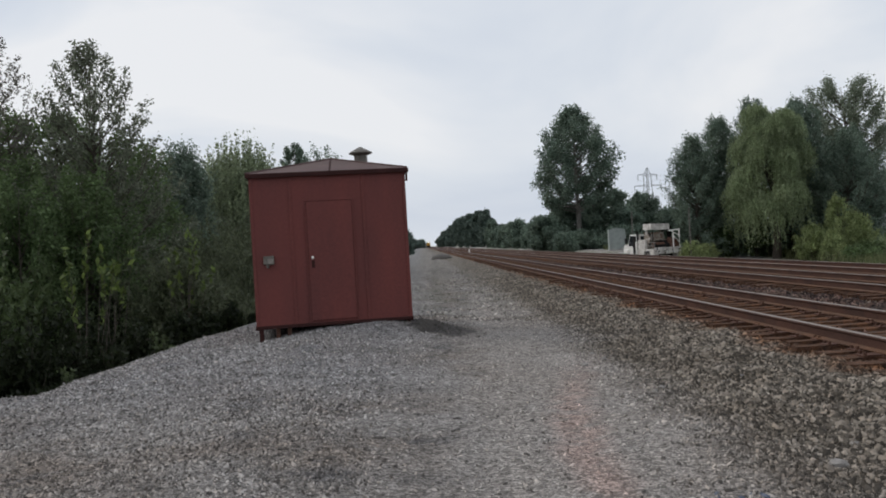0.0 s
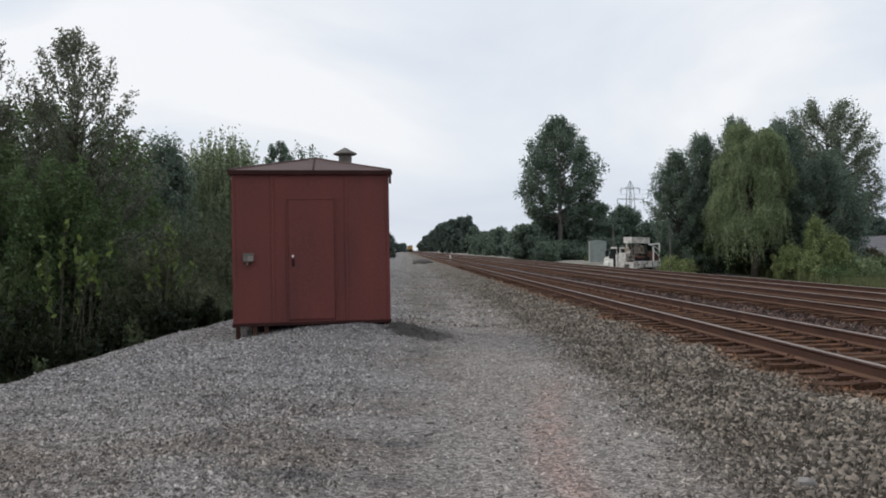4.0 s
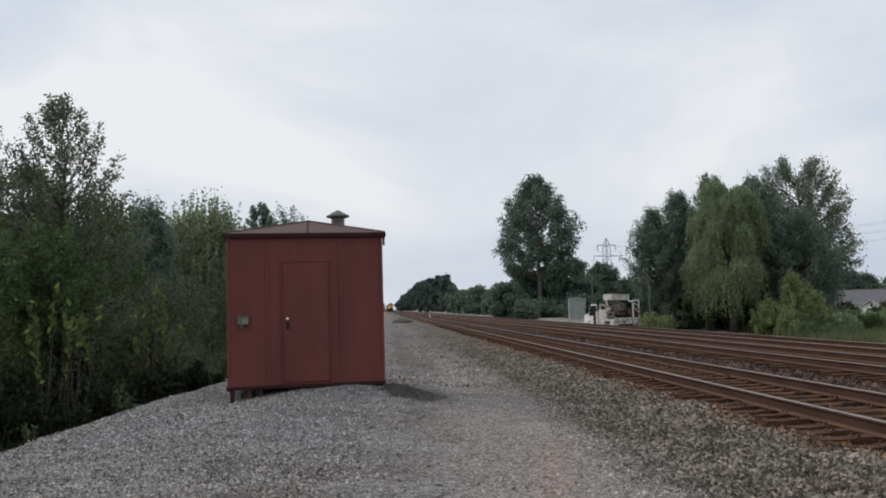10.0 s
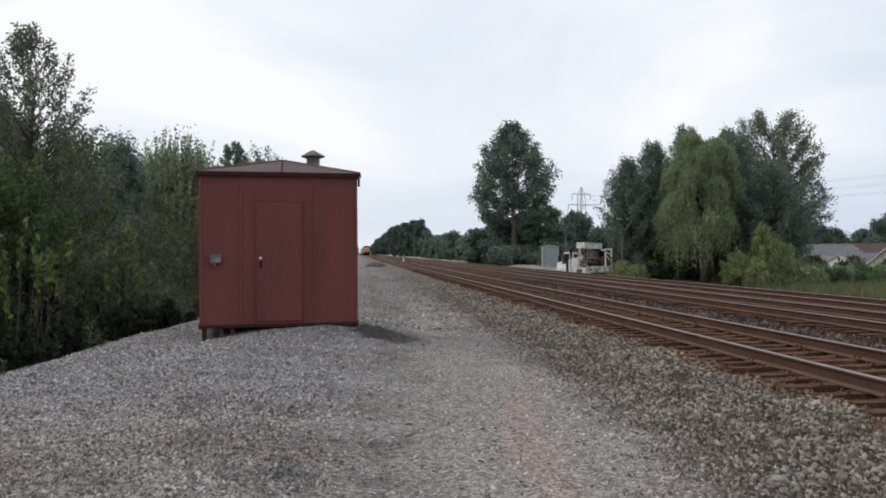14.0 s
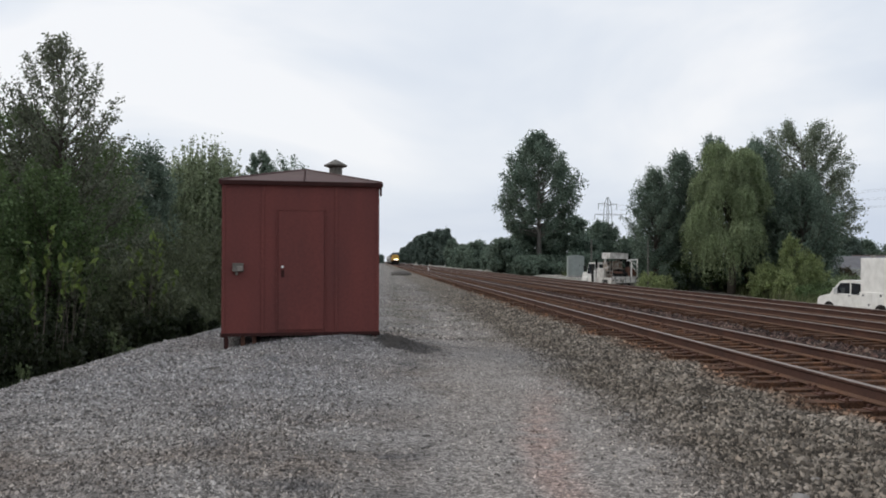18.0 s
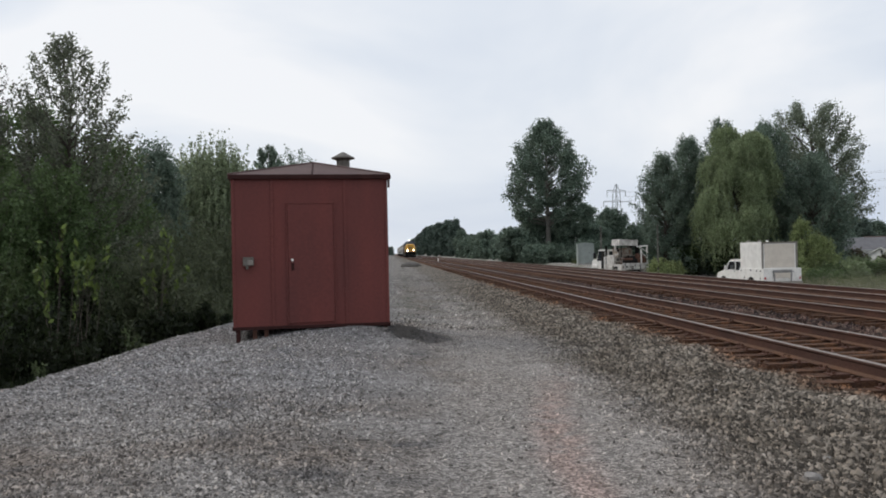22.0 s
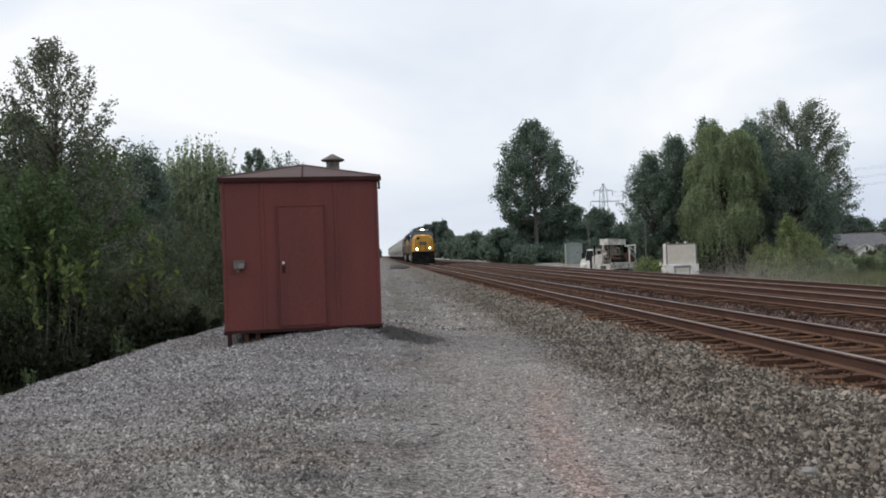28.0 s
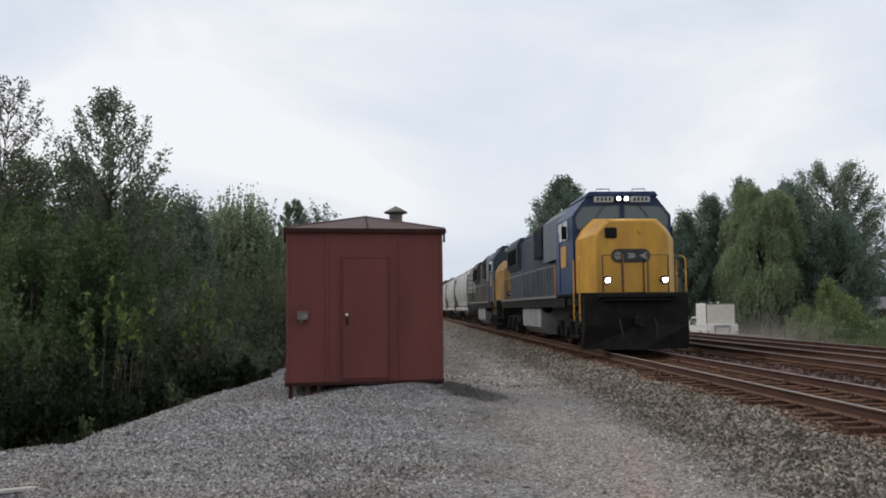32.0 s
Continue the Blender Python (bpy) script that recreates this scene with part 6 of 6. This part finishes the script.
    for s in (-1, 1):
        part("guard_rail", pipe([(s * 1.15, -2.8, 1.7), (s * 1.15, -1.0, 1.7)], [(s * 1.15, -2.8, 1.4), (s * 1.15, -1.0, 1.4)], *[[(s * 1.15, -2.8 + 0.6 * k, 1.1), (s * 1.15, -2.8 + 0.6 * k, 1.7)] for k in range(4)], r=0.03), GALVANISED, t)
        wheel(t, s * 1.0, 3.1, 0.5, 0.3)
        wheel(t, s * 0.95, -1.5, 0.5, 0.5)
    for s in (-1, 1):
        part("mud_flap", boxes(((s * 0.9, -2.15, 0.5), (0.5, 0.03, 0.5))), BLACK, t)


boom_truck()


# ---- road dust behind the moving truck ----
def dust_cloud(size, n, seed):
    """A thin drifting cloud of fine specks, thickest near the road."""
    r = np.random.RandomState(seed)
    p = r.normal(size=(n, 3)) * np.array(size)
    p[:, 2] = np.abs(p[:, 2]) * (0.5 + 0.5 * r.rand(n)) + 0.05
    v, f = leaf_arrays(r, p, 0.011, 1.0)
    return tagged(new("dust_cloud", mesh_from("dust_cloud", v, f, DUST)), "thin pale cloud of road dust drifting behind the truck", "dust", "road dust", kind="stuff")


DUST_TRAIL = [(dust_cloud((1.3 + 0.25 * k, 2.6, 0.7 + 0.22 * k), 24000 + 6000 * k, 600 + k), 0.7 + 1.25 * k) for k in range(5)]


# ---- the freight train ----
def rail_truck(parent, y, axles, gap, label="dark cast railway truck with steel wheels"):
    """A bogie under a rail vehicle, its middle at y."""
    half = gap * (axles - 1) / 2
    b = part("bogie", boxes(((0, y, 0.62), (1.9, 2 * half * 0.9, 0.22)), bevel=0.03), DARK_STEEL, parent, label)
    for s in (-1, 1):
        out = [(y - half - 0.55, 0.5), (y - half - 0.5, 0.85), (y - half * 0.4, 0.95), (y + half * 0.4, 0.95), (y + half + 0.5, 0.85), (y + half + 0.55, 0.5), (y + half - 0.3, 0.42), (y + half * 0.5, 0.3), (y - half * 0.5, 0.3), (y - half + 0.3, 0.42)]
        part("side_frame", extrude(out, s * 1.12 - 0.07, s * 1.12 + 0.07, "x"), DARK_STEEL, b)
        for k in range(axles):
            yy = y - half + k * gap
            part("axle_box", boxes(((s * 1.22, yy, 0.5), (0.14, 0.34, 0.34)), bevel=0.03), DARK_STEEL, b)
            part("wheel", disc((s * 0.76, yy, 0.5), 0.5, 0.14, "x", 22), RAIL_SIDE, b)
        for k in range(axles - 1):
            part("spring", tube(bmesh.new(), [(s * 1.2, y - half + (k + 0.5) * gap, 0.4), (s * 1.2, y - half + (k + 0.5) * gap, 0.85)], [0.13, 0.13], 10), DARK_STEEL, b)
    return b


def locomotive(name, label, long=22.0, number=0):
    """Forward is -y with the nose at y = 0; rail top at z = 0."""
    t = thing(name, pose(TRACKS[0], 60, RAIL_Z), label, "locomotive", "freight train")
    G = LOCO_GRIME if number else LOCO_GREY
    yellow, blue = (LOCO_TAN, LOCO_GREY) if number else (LOCO_YELLOW, LOCO_BLUE)
    part("frame", boxes(((0, long / 2, 1.5), (2.9, long - 0.9, 0.3)), bevel=0.03), DARK_STEEL, t)
    part("walkway", boxes(((0, long / 2, 1.68), (3.1, long - 0.7, 0.06))), blue if number else DARK_STEEL, t)
    # pilot, plough and coupler
    part("pilot", extrude([(-1.5, 0.62), (1.5, 0.62), (1.5, 1.66), (-1.5, 1.66)], 0.12, 0.4), DARK_STEEL, t, "black pilot plate")
    bm = loft([[(-1.55, 0.30, 0.1), (0, -0.35, 0.1), (1.55, 0.30, 0.1), (1.55, 0.40, 0.1), (0, 0.40, 0.1), (-1.55, 0.40, 0.1)],
               [(-1.5, 0.10, 0.78), (0, -0.12, 0.78), (1.5, 0.10, 0.78), (1.5, 0.40, 0.78), (0, 0.40, 0.78), (-1.5, 0.40, 0.78)]])
    part("snow_plough", bm, DARK_STEEL, t, "grimy black snow plough")
    c = part("coupler", boxes(((0, -0.15, 0.9), (0.3, 0.6, 0.28)), bevel=0.06), DARK_STEEL, t)
    part("knuckle", disc((0.06, -0.42, 0.9), 0.15, 0.3, "z", 12), DARK_STEEL, c)
    part("anticlimber", boxes(((0, 0.1, 1.62), (2.2, 0.3, 0.12)), ((0, 0.02, 1.5), (2.0, 0.2, 0.05)), bevel=0.015), DARK_STEEL, t)
    for s in (-1, 1):
        part("air_hose", pipe([(s * 0.5, 0.1, 0.95), (s * 0.52, -0.12, 0.7), (s * 0.45, -0.16, 0.42)], r=0.025), BLACK, t)
        d = part("ditch_light", disc((s * 0.83, 0.12, 2.06), 0.13, 0.16, "y", 18), DARK_STEEL, t)
        part("lens", disc((s * 0.83, 0.03, 2.06), 0.062, 0.03, "y", 18), LAMP if number == 0 else TANK_GREY, d, "lit white ditch light")
    # wide nose with bevelled corners
    front = [(-1.1, 1.72), (1.1, 1.72), (1.08, 3.42), (0.92, 3.62), (0.68, 3.84), (-0.68, 3.84), (-0.92, 3.62), (-1.08, 3.42)]
    rear = [(-1.44, 1.72), (1.44, 1.72), (1.44, 3.30), (1.26, 3.62), (0.95, 3.93), (-0.95, 3.93), (-1.26, 3.62), (-1.44, 3.30)]
    bm = loft([[(x * 0.97, 0.44, z if z < 2 else z - 0.06) for x, z in front], [(x, 0.5, z) for x, z in front], [(x, 1.15, z) for x, z in rear], [(x, 1.95, z) for x, z in rear]])
    n = part("nose", bm, yellow, t, "broad faded yellow nose")
    part("nose_headlamp_box", boxes(((-0.62, 0.42, 3.45), (0.36, 0.1, 0.32)), bevel=0.05), DARK_STEEL, n)
    part("sand_cap", disc((0.25, 0.42, 3.52), 0.09, 0.06, "y", 14), yellow, n)
    # emblem as plain shapes: a dark capsule with pale blots
    cap = [(sx * 0.38 + 0.2 * math.cos(q), 2.78 + 0.2 * math.sin(q)) for sx, q0 in ((1, -math.pi / 2), (-1, math.pi / 2)) for q in np.linspace(q0, q0 + math.pi, 8)]
    part("emblem_plate", extrude([(x - 0.05, z) for x, z in cap], 0.425, 0.47), EMBLEM_DARK, n, "dark rounded emblem on the nose")
    part("emblem_blot", extrude([(-0.43 + 0.11 * math.cos(q), 2.78 + 0.12 * math.sin(q)) for q in np.linspace(0.7, 5.6, 9)], 0.415, 0.43), TANK_GREY, n)
    part("emblem_blot", extrude([(-0.16, 2.86), (0.04, 2.86), (0.1, 2.78), (0.04, 2.7), (-0.16, 2.7), (-0.1, 2.78)], 0.415, 0.43), TANK_GREY, n)
    part("emblem_blot", extrude([(0.2, 2.78), (0.44, 2.9), (0.38, 2.78), (0.44, 2.66)], 0.415, 0.43), TANK_GREY, n)
    for s in (-1, 1):
        part("nose_seam", boxes(((s * 0.32, 0.44, 2.2), (0.025, 0.03, 0.95))), DARK_STEEL, n)
    # cab
    cw = 1.52
    cab = [(-cw, 1.72), (cw, 1.72), (cw, 4.08), (1.05, 4.68), (-1.05, 4.68), (-cw, 4.08)]
    cb = part("cab", loft([[(x * 0.995, 1.55 + (0.0 if z < 3.5 else 0.0), z) for x, z in cab], [(x, 4.3, z) for x, z in cab]]), blue, t, "dark blue crew cab")
    part("cab_roof", loft([[(x, 1.42, z) for x, z in ((-1.1, 4.66), (1.1, 4.66), (1.0, 4.79), (-1.0, 4.79))], [(x, 4.3, z) for x, z in ((-1.1, 4.66), (1.1, 4.66), (1.0, 4.79), (-1.0, 4.79))]]), blue, cb)
    for s in (-1, 1):
        pts = [(0.09, 3.78), (1.36, 3.66), (1.43, 4.0), (1.2, 4.33), (0.09, 4.37)]
        part("windscreen", extrude([(s * x, z) for x, z in pts], 1.525, 1.56), WINDSCREEN, cb)
        part("windscreen_frame", extrude([(s * x, z) for x, z in ((0.04, 3.72), (1.42, 3.6), (1.49, 4.02), (1.23, 4.39), (0.04, 4.43))], 1.535, 1.552), LOCO_GREY, cb)
        part("wiper", pipe([(s * 0.5, 1.5, 4.4), (s * 0.8, 1.5, 4.02)], r=0.012, seg=5), BLACK, cb)
        part("number_board", boxes(((s * 0.56, 1.5, 4.56), (0.6, 0.12, 0.17)), bevel=0.02), BOARD, cb, "pale lit number board")
        part("number_bar", boxes(*[((s * 0.56 - 0.18 + 0.12 * k, 1.435, 4.56), (0.06, 0.02, 0.1)) for k in range(4)]), DARK_STEEL, cb)
        h = part("headlight", disc((s * 0.115, 1.46, 4.57), 0.09, 0.14, "y", 16), DARK_STEEL, cb)
        part("lens", disc((s * 0.115, 1.385, 4.57), 0.048, 0.02, "y", 16), LAMP if number == 0 else TANK_GREY, h, "lit white headlight")
        part("side_window", boxes(((s * 1.525, 2.6, 3.7), (0.03, 0.75, 0.6)), bevel=0.008), GLASS, cb)
        part("side_window", boxes(((s * 1.525, 3.45, 3.7), (0.03, 0.7, 0.6)), bevel=0.008), GLASS, cb)
        part("side_panel", boxes(((s * 1.528, 3.0, 2.9), (0.02, 0.85, 0.66))), yellow, cb, "yellow panel under the cab window")
        part("mirror", boxes(((s * 1.66, 2.15, 3.6), (0.16, 0.05, 0.4)), bevel=0.01), DARK_STEEL, cb)
        part("roof_rail", pipe([(s * 0.55 - 0.2, 1.6, 4.78), (s * 0.55 - 0.2, 1.6, 4.89), (s * 0.55 + 0.2, 1.6, 4.89), (s * 0.55 + 0.2, 1.6, 4.78)], r=0.015), DARK_STEEL, cb)
    # long hood
    hw = 1.02
    part("hood", extrude([(-hw, 1.7), (hw, 1.7), (hw, 4.3), (hw - 0.28, 4.56), (-hw + 0.28, 4.56), (-hw, 4.3)], 4.3, long - 1.3), G, t, "dirty blue-grey long hood")
    part("hood_top", extrude([(-hw + 0.1, 4.46), (hw - 0.1, 4.46), (hw - 0.3, 4.68), (-hw + 0.3, 4.68)], 4.35, long - 1.35), G, t)
    part("inertial_filter_box", extrude([(-1.25, 3.0), (1.25, 3.0), (1.25, 4.42), (0.95, 4.72), (-0.95, 4.72), (-1.25, 4.42)], 4.35, 8.6), LOCO_PALE, t)
    part("blower_duct", extrude([(-1.3, 3.25), (1.3, 3.25), (1.3, 4.38), (1.0, 4.7), (-1.0, 4.7), (-1.3, 4.38)], 8.62, 10.7), DARK_STEEL, t)
    for s in (-1, 1):
        part("duct_grille", boxes(*[((s * 1.31, 8.9 + 0.2 * k, 3.75), (0.03, 0.05, 0.85)) for k in range(9)]), G, t)
        part("cab_door", boxes(((s * 1.53, 3.95, 2.75), (0.03, 0.6, 1.9)), bevel=0.008), blue, cb)
        part("walkway_edge", boxes(((s * 1.56, long / 2 + 1.2, 1.66), (0.03, long - 6.0, 0.09))), STANCHION, t, "pale dusty walkway edge")
        part("battery_box", boxes(((s * 1.2, 5.9, 1.98), (0.5, 2.4, 0.56)), bevel=0.02), G, t)
        part("side_sill", boxes(((s * 1.5, long / 2 + 0.5, 1.45), (0.05, long - 5.0, 0.3)), bevel=0.01), DARK_STEEL, t)
    for s in (-1, 1):
        for k in range(13):
            part("hood_door", boxes(((s * (hw + 0.012), 7.2 + k * 0.72, 2.55), (0.025, 0.64, 1.55)), bevel=0.008), G, t)
        part("radiator_grille", boxes(*[((s * 1.235, long - 5.2 + 0.28 * k, 3.75), (0.04, 0.05, 0.75)) for k in range(12)]), DARK_STEEL, t)
    part("radiator_housing", extrude([(-1.05, 3.1), (1.05, 3.1), (1.22, 3.35), (1.22, 4.33), (1.0, 4.63), (-1.0, 4.63), (-1.22, 4.33), (-1.22, 3.35)], long - 5.5, long - 1.6), G, t)
    for k in range(3):
        part("roof_fan", disc((0, long - 4.9 + 1.35 * k, 4.73), 0.55, 0.12, "z", 20), DARK_STEEL, t)
    part("exhaust_stack", boxes(((0, 10.2, 4.67), (0.5, 0.9, 0.2)), bevel=0.03), DARK_STEEL, t)
    part("rear_panel", boxes(((0, long - 1.26, 2.9), (1.7, 0.06, 2.2)), bevel=0.02), yellow, t)
    # under the frame
    tank = [(-1.42, 1.35), (1.42, 1.35), (1.42, 0.55), (1.1, 0.28), (-1.1, 0.28), (-1.42, 0.55)]
    part("fuel_tank", extrude(tank, long / 2 - 2.6, long / 2 + 2.3), TANK_GREY, t, "dusty light grey fuel tank")
    for s in (-1, 1):
        part("air_reservoir", tube(bmesh.new(), [(s * 1.2, long / 2 - 3.0, 1.25), (s * 1.2, long / 2 + 2.6, 1.25)], [0.16, 0.16], 12), DARK_STEEL, t)
    rail_truck(t, 4.1, 3, 1.75)
    rail_truck(t, long - 4.1, 3, 1.75)
    # steps and handrails
    for s in (-1, 1):
        for y0 in (0.85, long - 0.9):
            st = part("step_well", boxes(((s * 1.35, y0, 1.15), (0.06, 0.75, 0.9)), *[((s * 1.48, y0, 0.45 + 0.33 * k), (0.24, 0.7, 0.04)) for k in range(4)]), DARK_STEEL, t)
        part("grab_rail", pipe([(s * 1.56, 0.45, 0.9), (s * 1.56, 0.45, 2.7), (s * 1.5, 0.75, 2.8)], [(s * 1.56, 1.3, 0.9), (s * 1.56, 1.3, 2.7)], r=0.025), yellow, t, "yellow grab rails at the steps")
        part("front_handrail", pipe([(s * 0.36, 0.14, 1.68), (s * 0.36, 0.14, 2.78), (s * 0.95, 0.14, 2.78), (s * 0.95, 0.14, 1.68)], r=0.028), HANDRAIL, t, "rust-brown front handrail")
        for k in range(8):
            part("stanchion", pipe([(s * 1.53, 4.6 + k * 1.95, 1.7), (s * 1.53, 4.6 + k * 1.95, 2.72)], r=0.03, seg=5), yellow if number == 0 and k == 0 else STANCHION, t)
        part("side_handrail", pipe([(s * 1.53, 4.5, 2.72), (s * 1.53, 4.6 + 7 * 1.95 + 1.0, 2.72)], r=0.02, seg=5), STANCHION, t)
    return t


def hopper():
    """A covered hopper car with rounded sides; its front end at y = 0."""
    L, w = 16.4, 1.58
    t = thing("covered_hopper_car", pose(TRACKS[0], 110, RAIL_Z), "pale grey round-sided covered hopper car with dusty paint", "railway car", "freight train")
    half = [(0.9, 1.25), (1.3, 1.5)] + [(w * math.cos(a) ** 0.55, 2.95 + 1.68 * math.sin(a)) for a in np.linspace(-0.72, 1.36, 10)]
    side = half + [(-x, z) for x, z in half[::-1]]
    bm = loft([[(x * 0.96, 1.0, max(z, 2.5)) for x, z in side], [(x, 1.9, max(z, 1.6)) for x, z in side], [(x, 3.4, z) for x, z in side], [(x, L - 3.4, z) for x, z in side], [(x, L - 1.9, max(z, 1.6)) for x, z in side], [(x * 0.96, L - 1.0, max(z, 2.5)) for x, z in side]])
    b = part("body", bm, HOPPER_GREY, t, smooth=False)
    for k in range(5):
        y = 3.4 + k * 2.4
        out = [(x * 1.008, z * 1.004) for x, z in side]
        part("side_rib", extrude(out, y - 0.035, y + 0.035), HOPPER_GREY, b)
    part("sill", boxes(((-1.35, L / 2, 1.25), (0.14, L - 1.0, 0.3)), ((1.35, L / 2, 1.25), (0.14, L - 1.0, 0.3)), ((0, L / 2, 1.1), (0.5, L, 0.4))), HOPPER_GREY, t)
    for s in (0, 1):
        y = 0.45 if s == 0 else L - 0.45
        part("end_platform", boxes(((0, y, 1.32), (2.9, 0.9, 0.1))), DARK_STEEL, t)
        part("end_ladder", pipe(*[[(-1.45, y, 1.5 + 0.4 * k), (-1.0, y, 1.5 + 0.4 * k)] for k in range(7)], [(-1.45, y, 1.3), (-1.45, y, 4.1)], [(-1.0, y, 1.3), (-1.0, y, 4.1)], r=0.02, seg=5), DARK_STEEL, t)
        part("coupler", boxes(((0, -0.2 if s == 0 else L + 0.2, 0.95), (0.28, 0.6, 0.26)), bevel=0.05), DARK_STEEL, t)
        rail_truck(t, 2.0 if s == 0 else L - 2.0, 2, 1.78)
    for k in range(3):
        y = 4.0 + k * 4.2
        part("discharge_hopper", loft([[(-1.2, y - 1.5, 1.5), (1.2, y - 1.5, 1.5), (1.2, y + 1.5, 1.5), (-1.2, y + 1.5, 1.5)], [(-0.5, y - 0.4, 0.45), (0.5, y - 0.4, 0.45), (0.5, y + 0.4, 0.45), (-0.5, y + 0.4, 0.45)]]), HOPPER_GREY, t)
    part("roof_walk", boxes(((-0.5, L / 2, 4.72), (0.3, L - 3, 0.04)), ((0.5, L / 2, 4.72), (0.3, L - 3, 0.04))), GALVANISED, t)
    part("hatch", boxes(((0, L / 2, 4.68), (0.6, L - 4, 0.12)), bevel=0.02), HOPPER_GREY, t)
    return t


TRAIN = []  # vehicle and how far its front end is behind the first nose
lead = locomotive("lead_locomotive", "blue and yellow freight locomotive with lit headlights, leading the train")
TRAIN.append((lead, 0.0))
second = locomotive("second_locomotive", "second blue and yellow freight locomotive, coupled behind the first", 21.0, 1)
TRAIN.append((second, 22.6))
car = hopper()
for k in range(12):
    TRAIN.append((car if k == 0 else copy_thing(car, pose(TRACKS[0], 110 + 17.3 * k, RAIL_Z)), 44.4 + 17.3 * k))


# ---- what moves ----
NOSE_AT_END, SPEED = 24.4, 22.4


def motions():
    for ob, back in TRAIN:
        walk(ob, [(t, pose(TRACKS[0], NOSE_AT_END + back + SPEED * (32 - t), RAIL_Z)) for t in (0, 8, 16, 24, 32)])
    # the service truck drives away along the gravel road, slowing down
    route = [(0, 27.0, -38, 3), (8, 26.0, -2.0, 3), (14, 23.44, 22.68, 4), (17.5, 22.77, 35.91, 4), (18.5, 22.68, 39.22, 5), (20, 22.59, 44.41, 5), (21, 22.4, 47.72, 4), (22, 22.3, 51.03, 3), (23, 22.21, 54.05, 2), (24, 22.25, 56.89, 0), (25.5, 22.49, 61.24, -1), (27.5, 22.68, 63.5, -14), (29.5, 22.87, 64.26, -14), (30.5, 22.77, 64.45, -8), (31, 22.68, 64.64, -6), (32, 22.96, 65.39, -4)]
    way, turned = [(t, y) for t, _, y, _ in route], []
    for k in range(321):
        y = float(np.interp(k / 10, [t for t, _ in way], [v for _, v in way]))
        turned.append((k / 10, -math.degrees((y - way[0][1]) / 0.39)))
    for wh, x, y in WHEELS:
        walk(wh, [(t, pose(x, y, 0.39, a, 0, 0)) for t, a in turned])
    walk(TRUCK, [(t, pose(x, y, float(height(x, y)), 0, 0, turn)) for t, x, y, turn in route])
    # its dust follows later and later, and drifts slowly off the road
    times, xs, ys = [r[0] for r in route], [r[1] for r in route], [r[2] for r in route]
    for cloud, lag in DUST_TRAIL:
        rows = []
        for t in range(33):
            back = max(t - lag, 0)
            x, y = float(np.interp(back, times, xs)) + 0.5 + 0.12 * lag, float(np.interp(back, times, ys)) - 4.6 - 0.5 * lag
            rows.append((t, pose(x, y, float(height(x, y)) + 0.04 * lag, 0, 0, 4)))
        walk(cloud, rows)


motions()
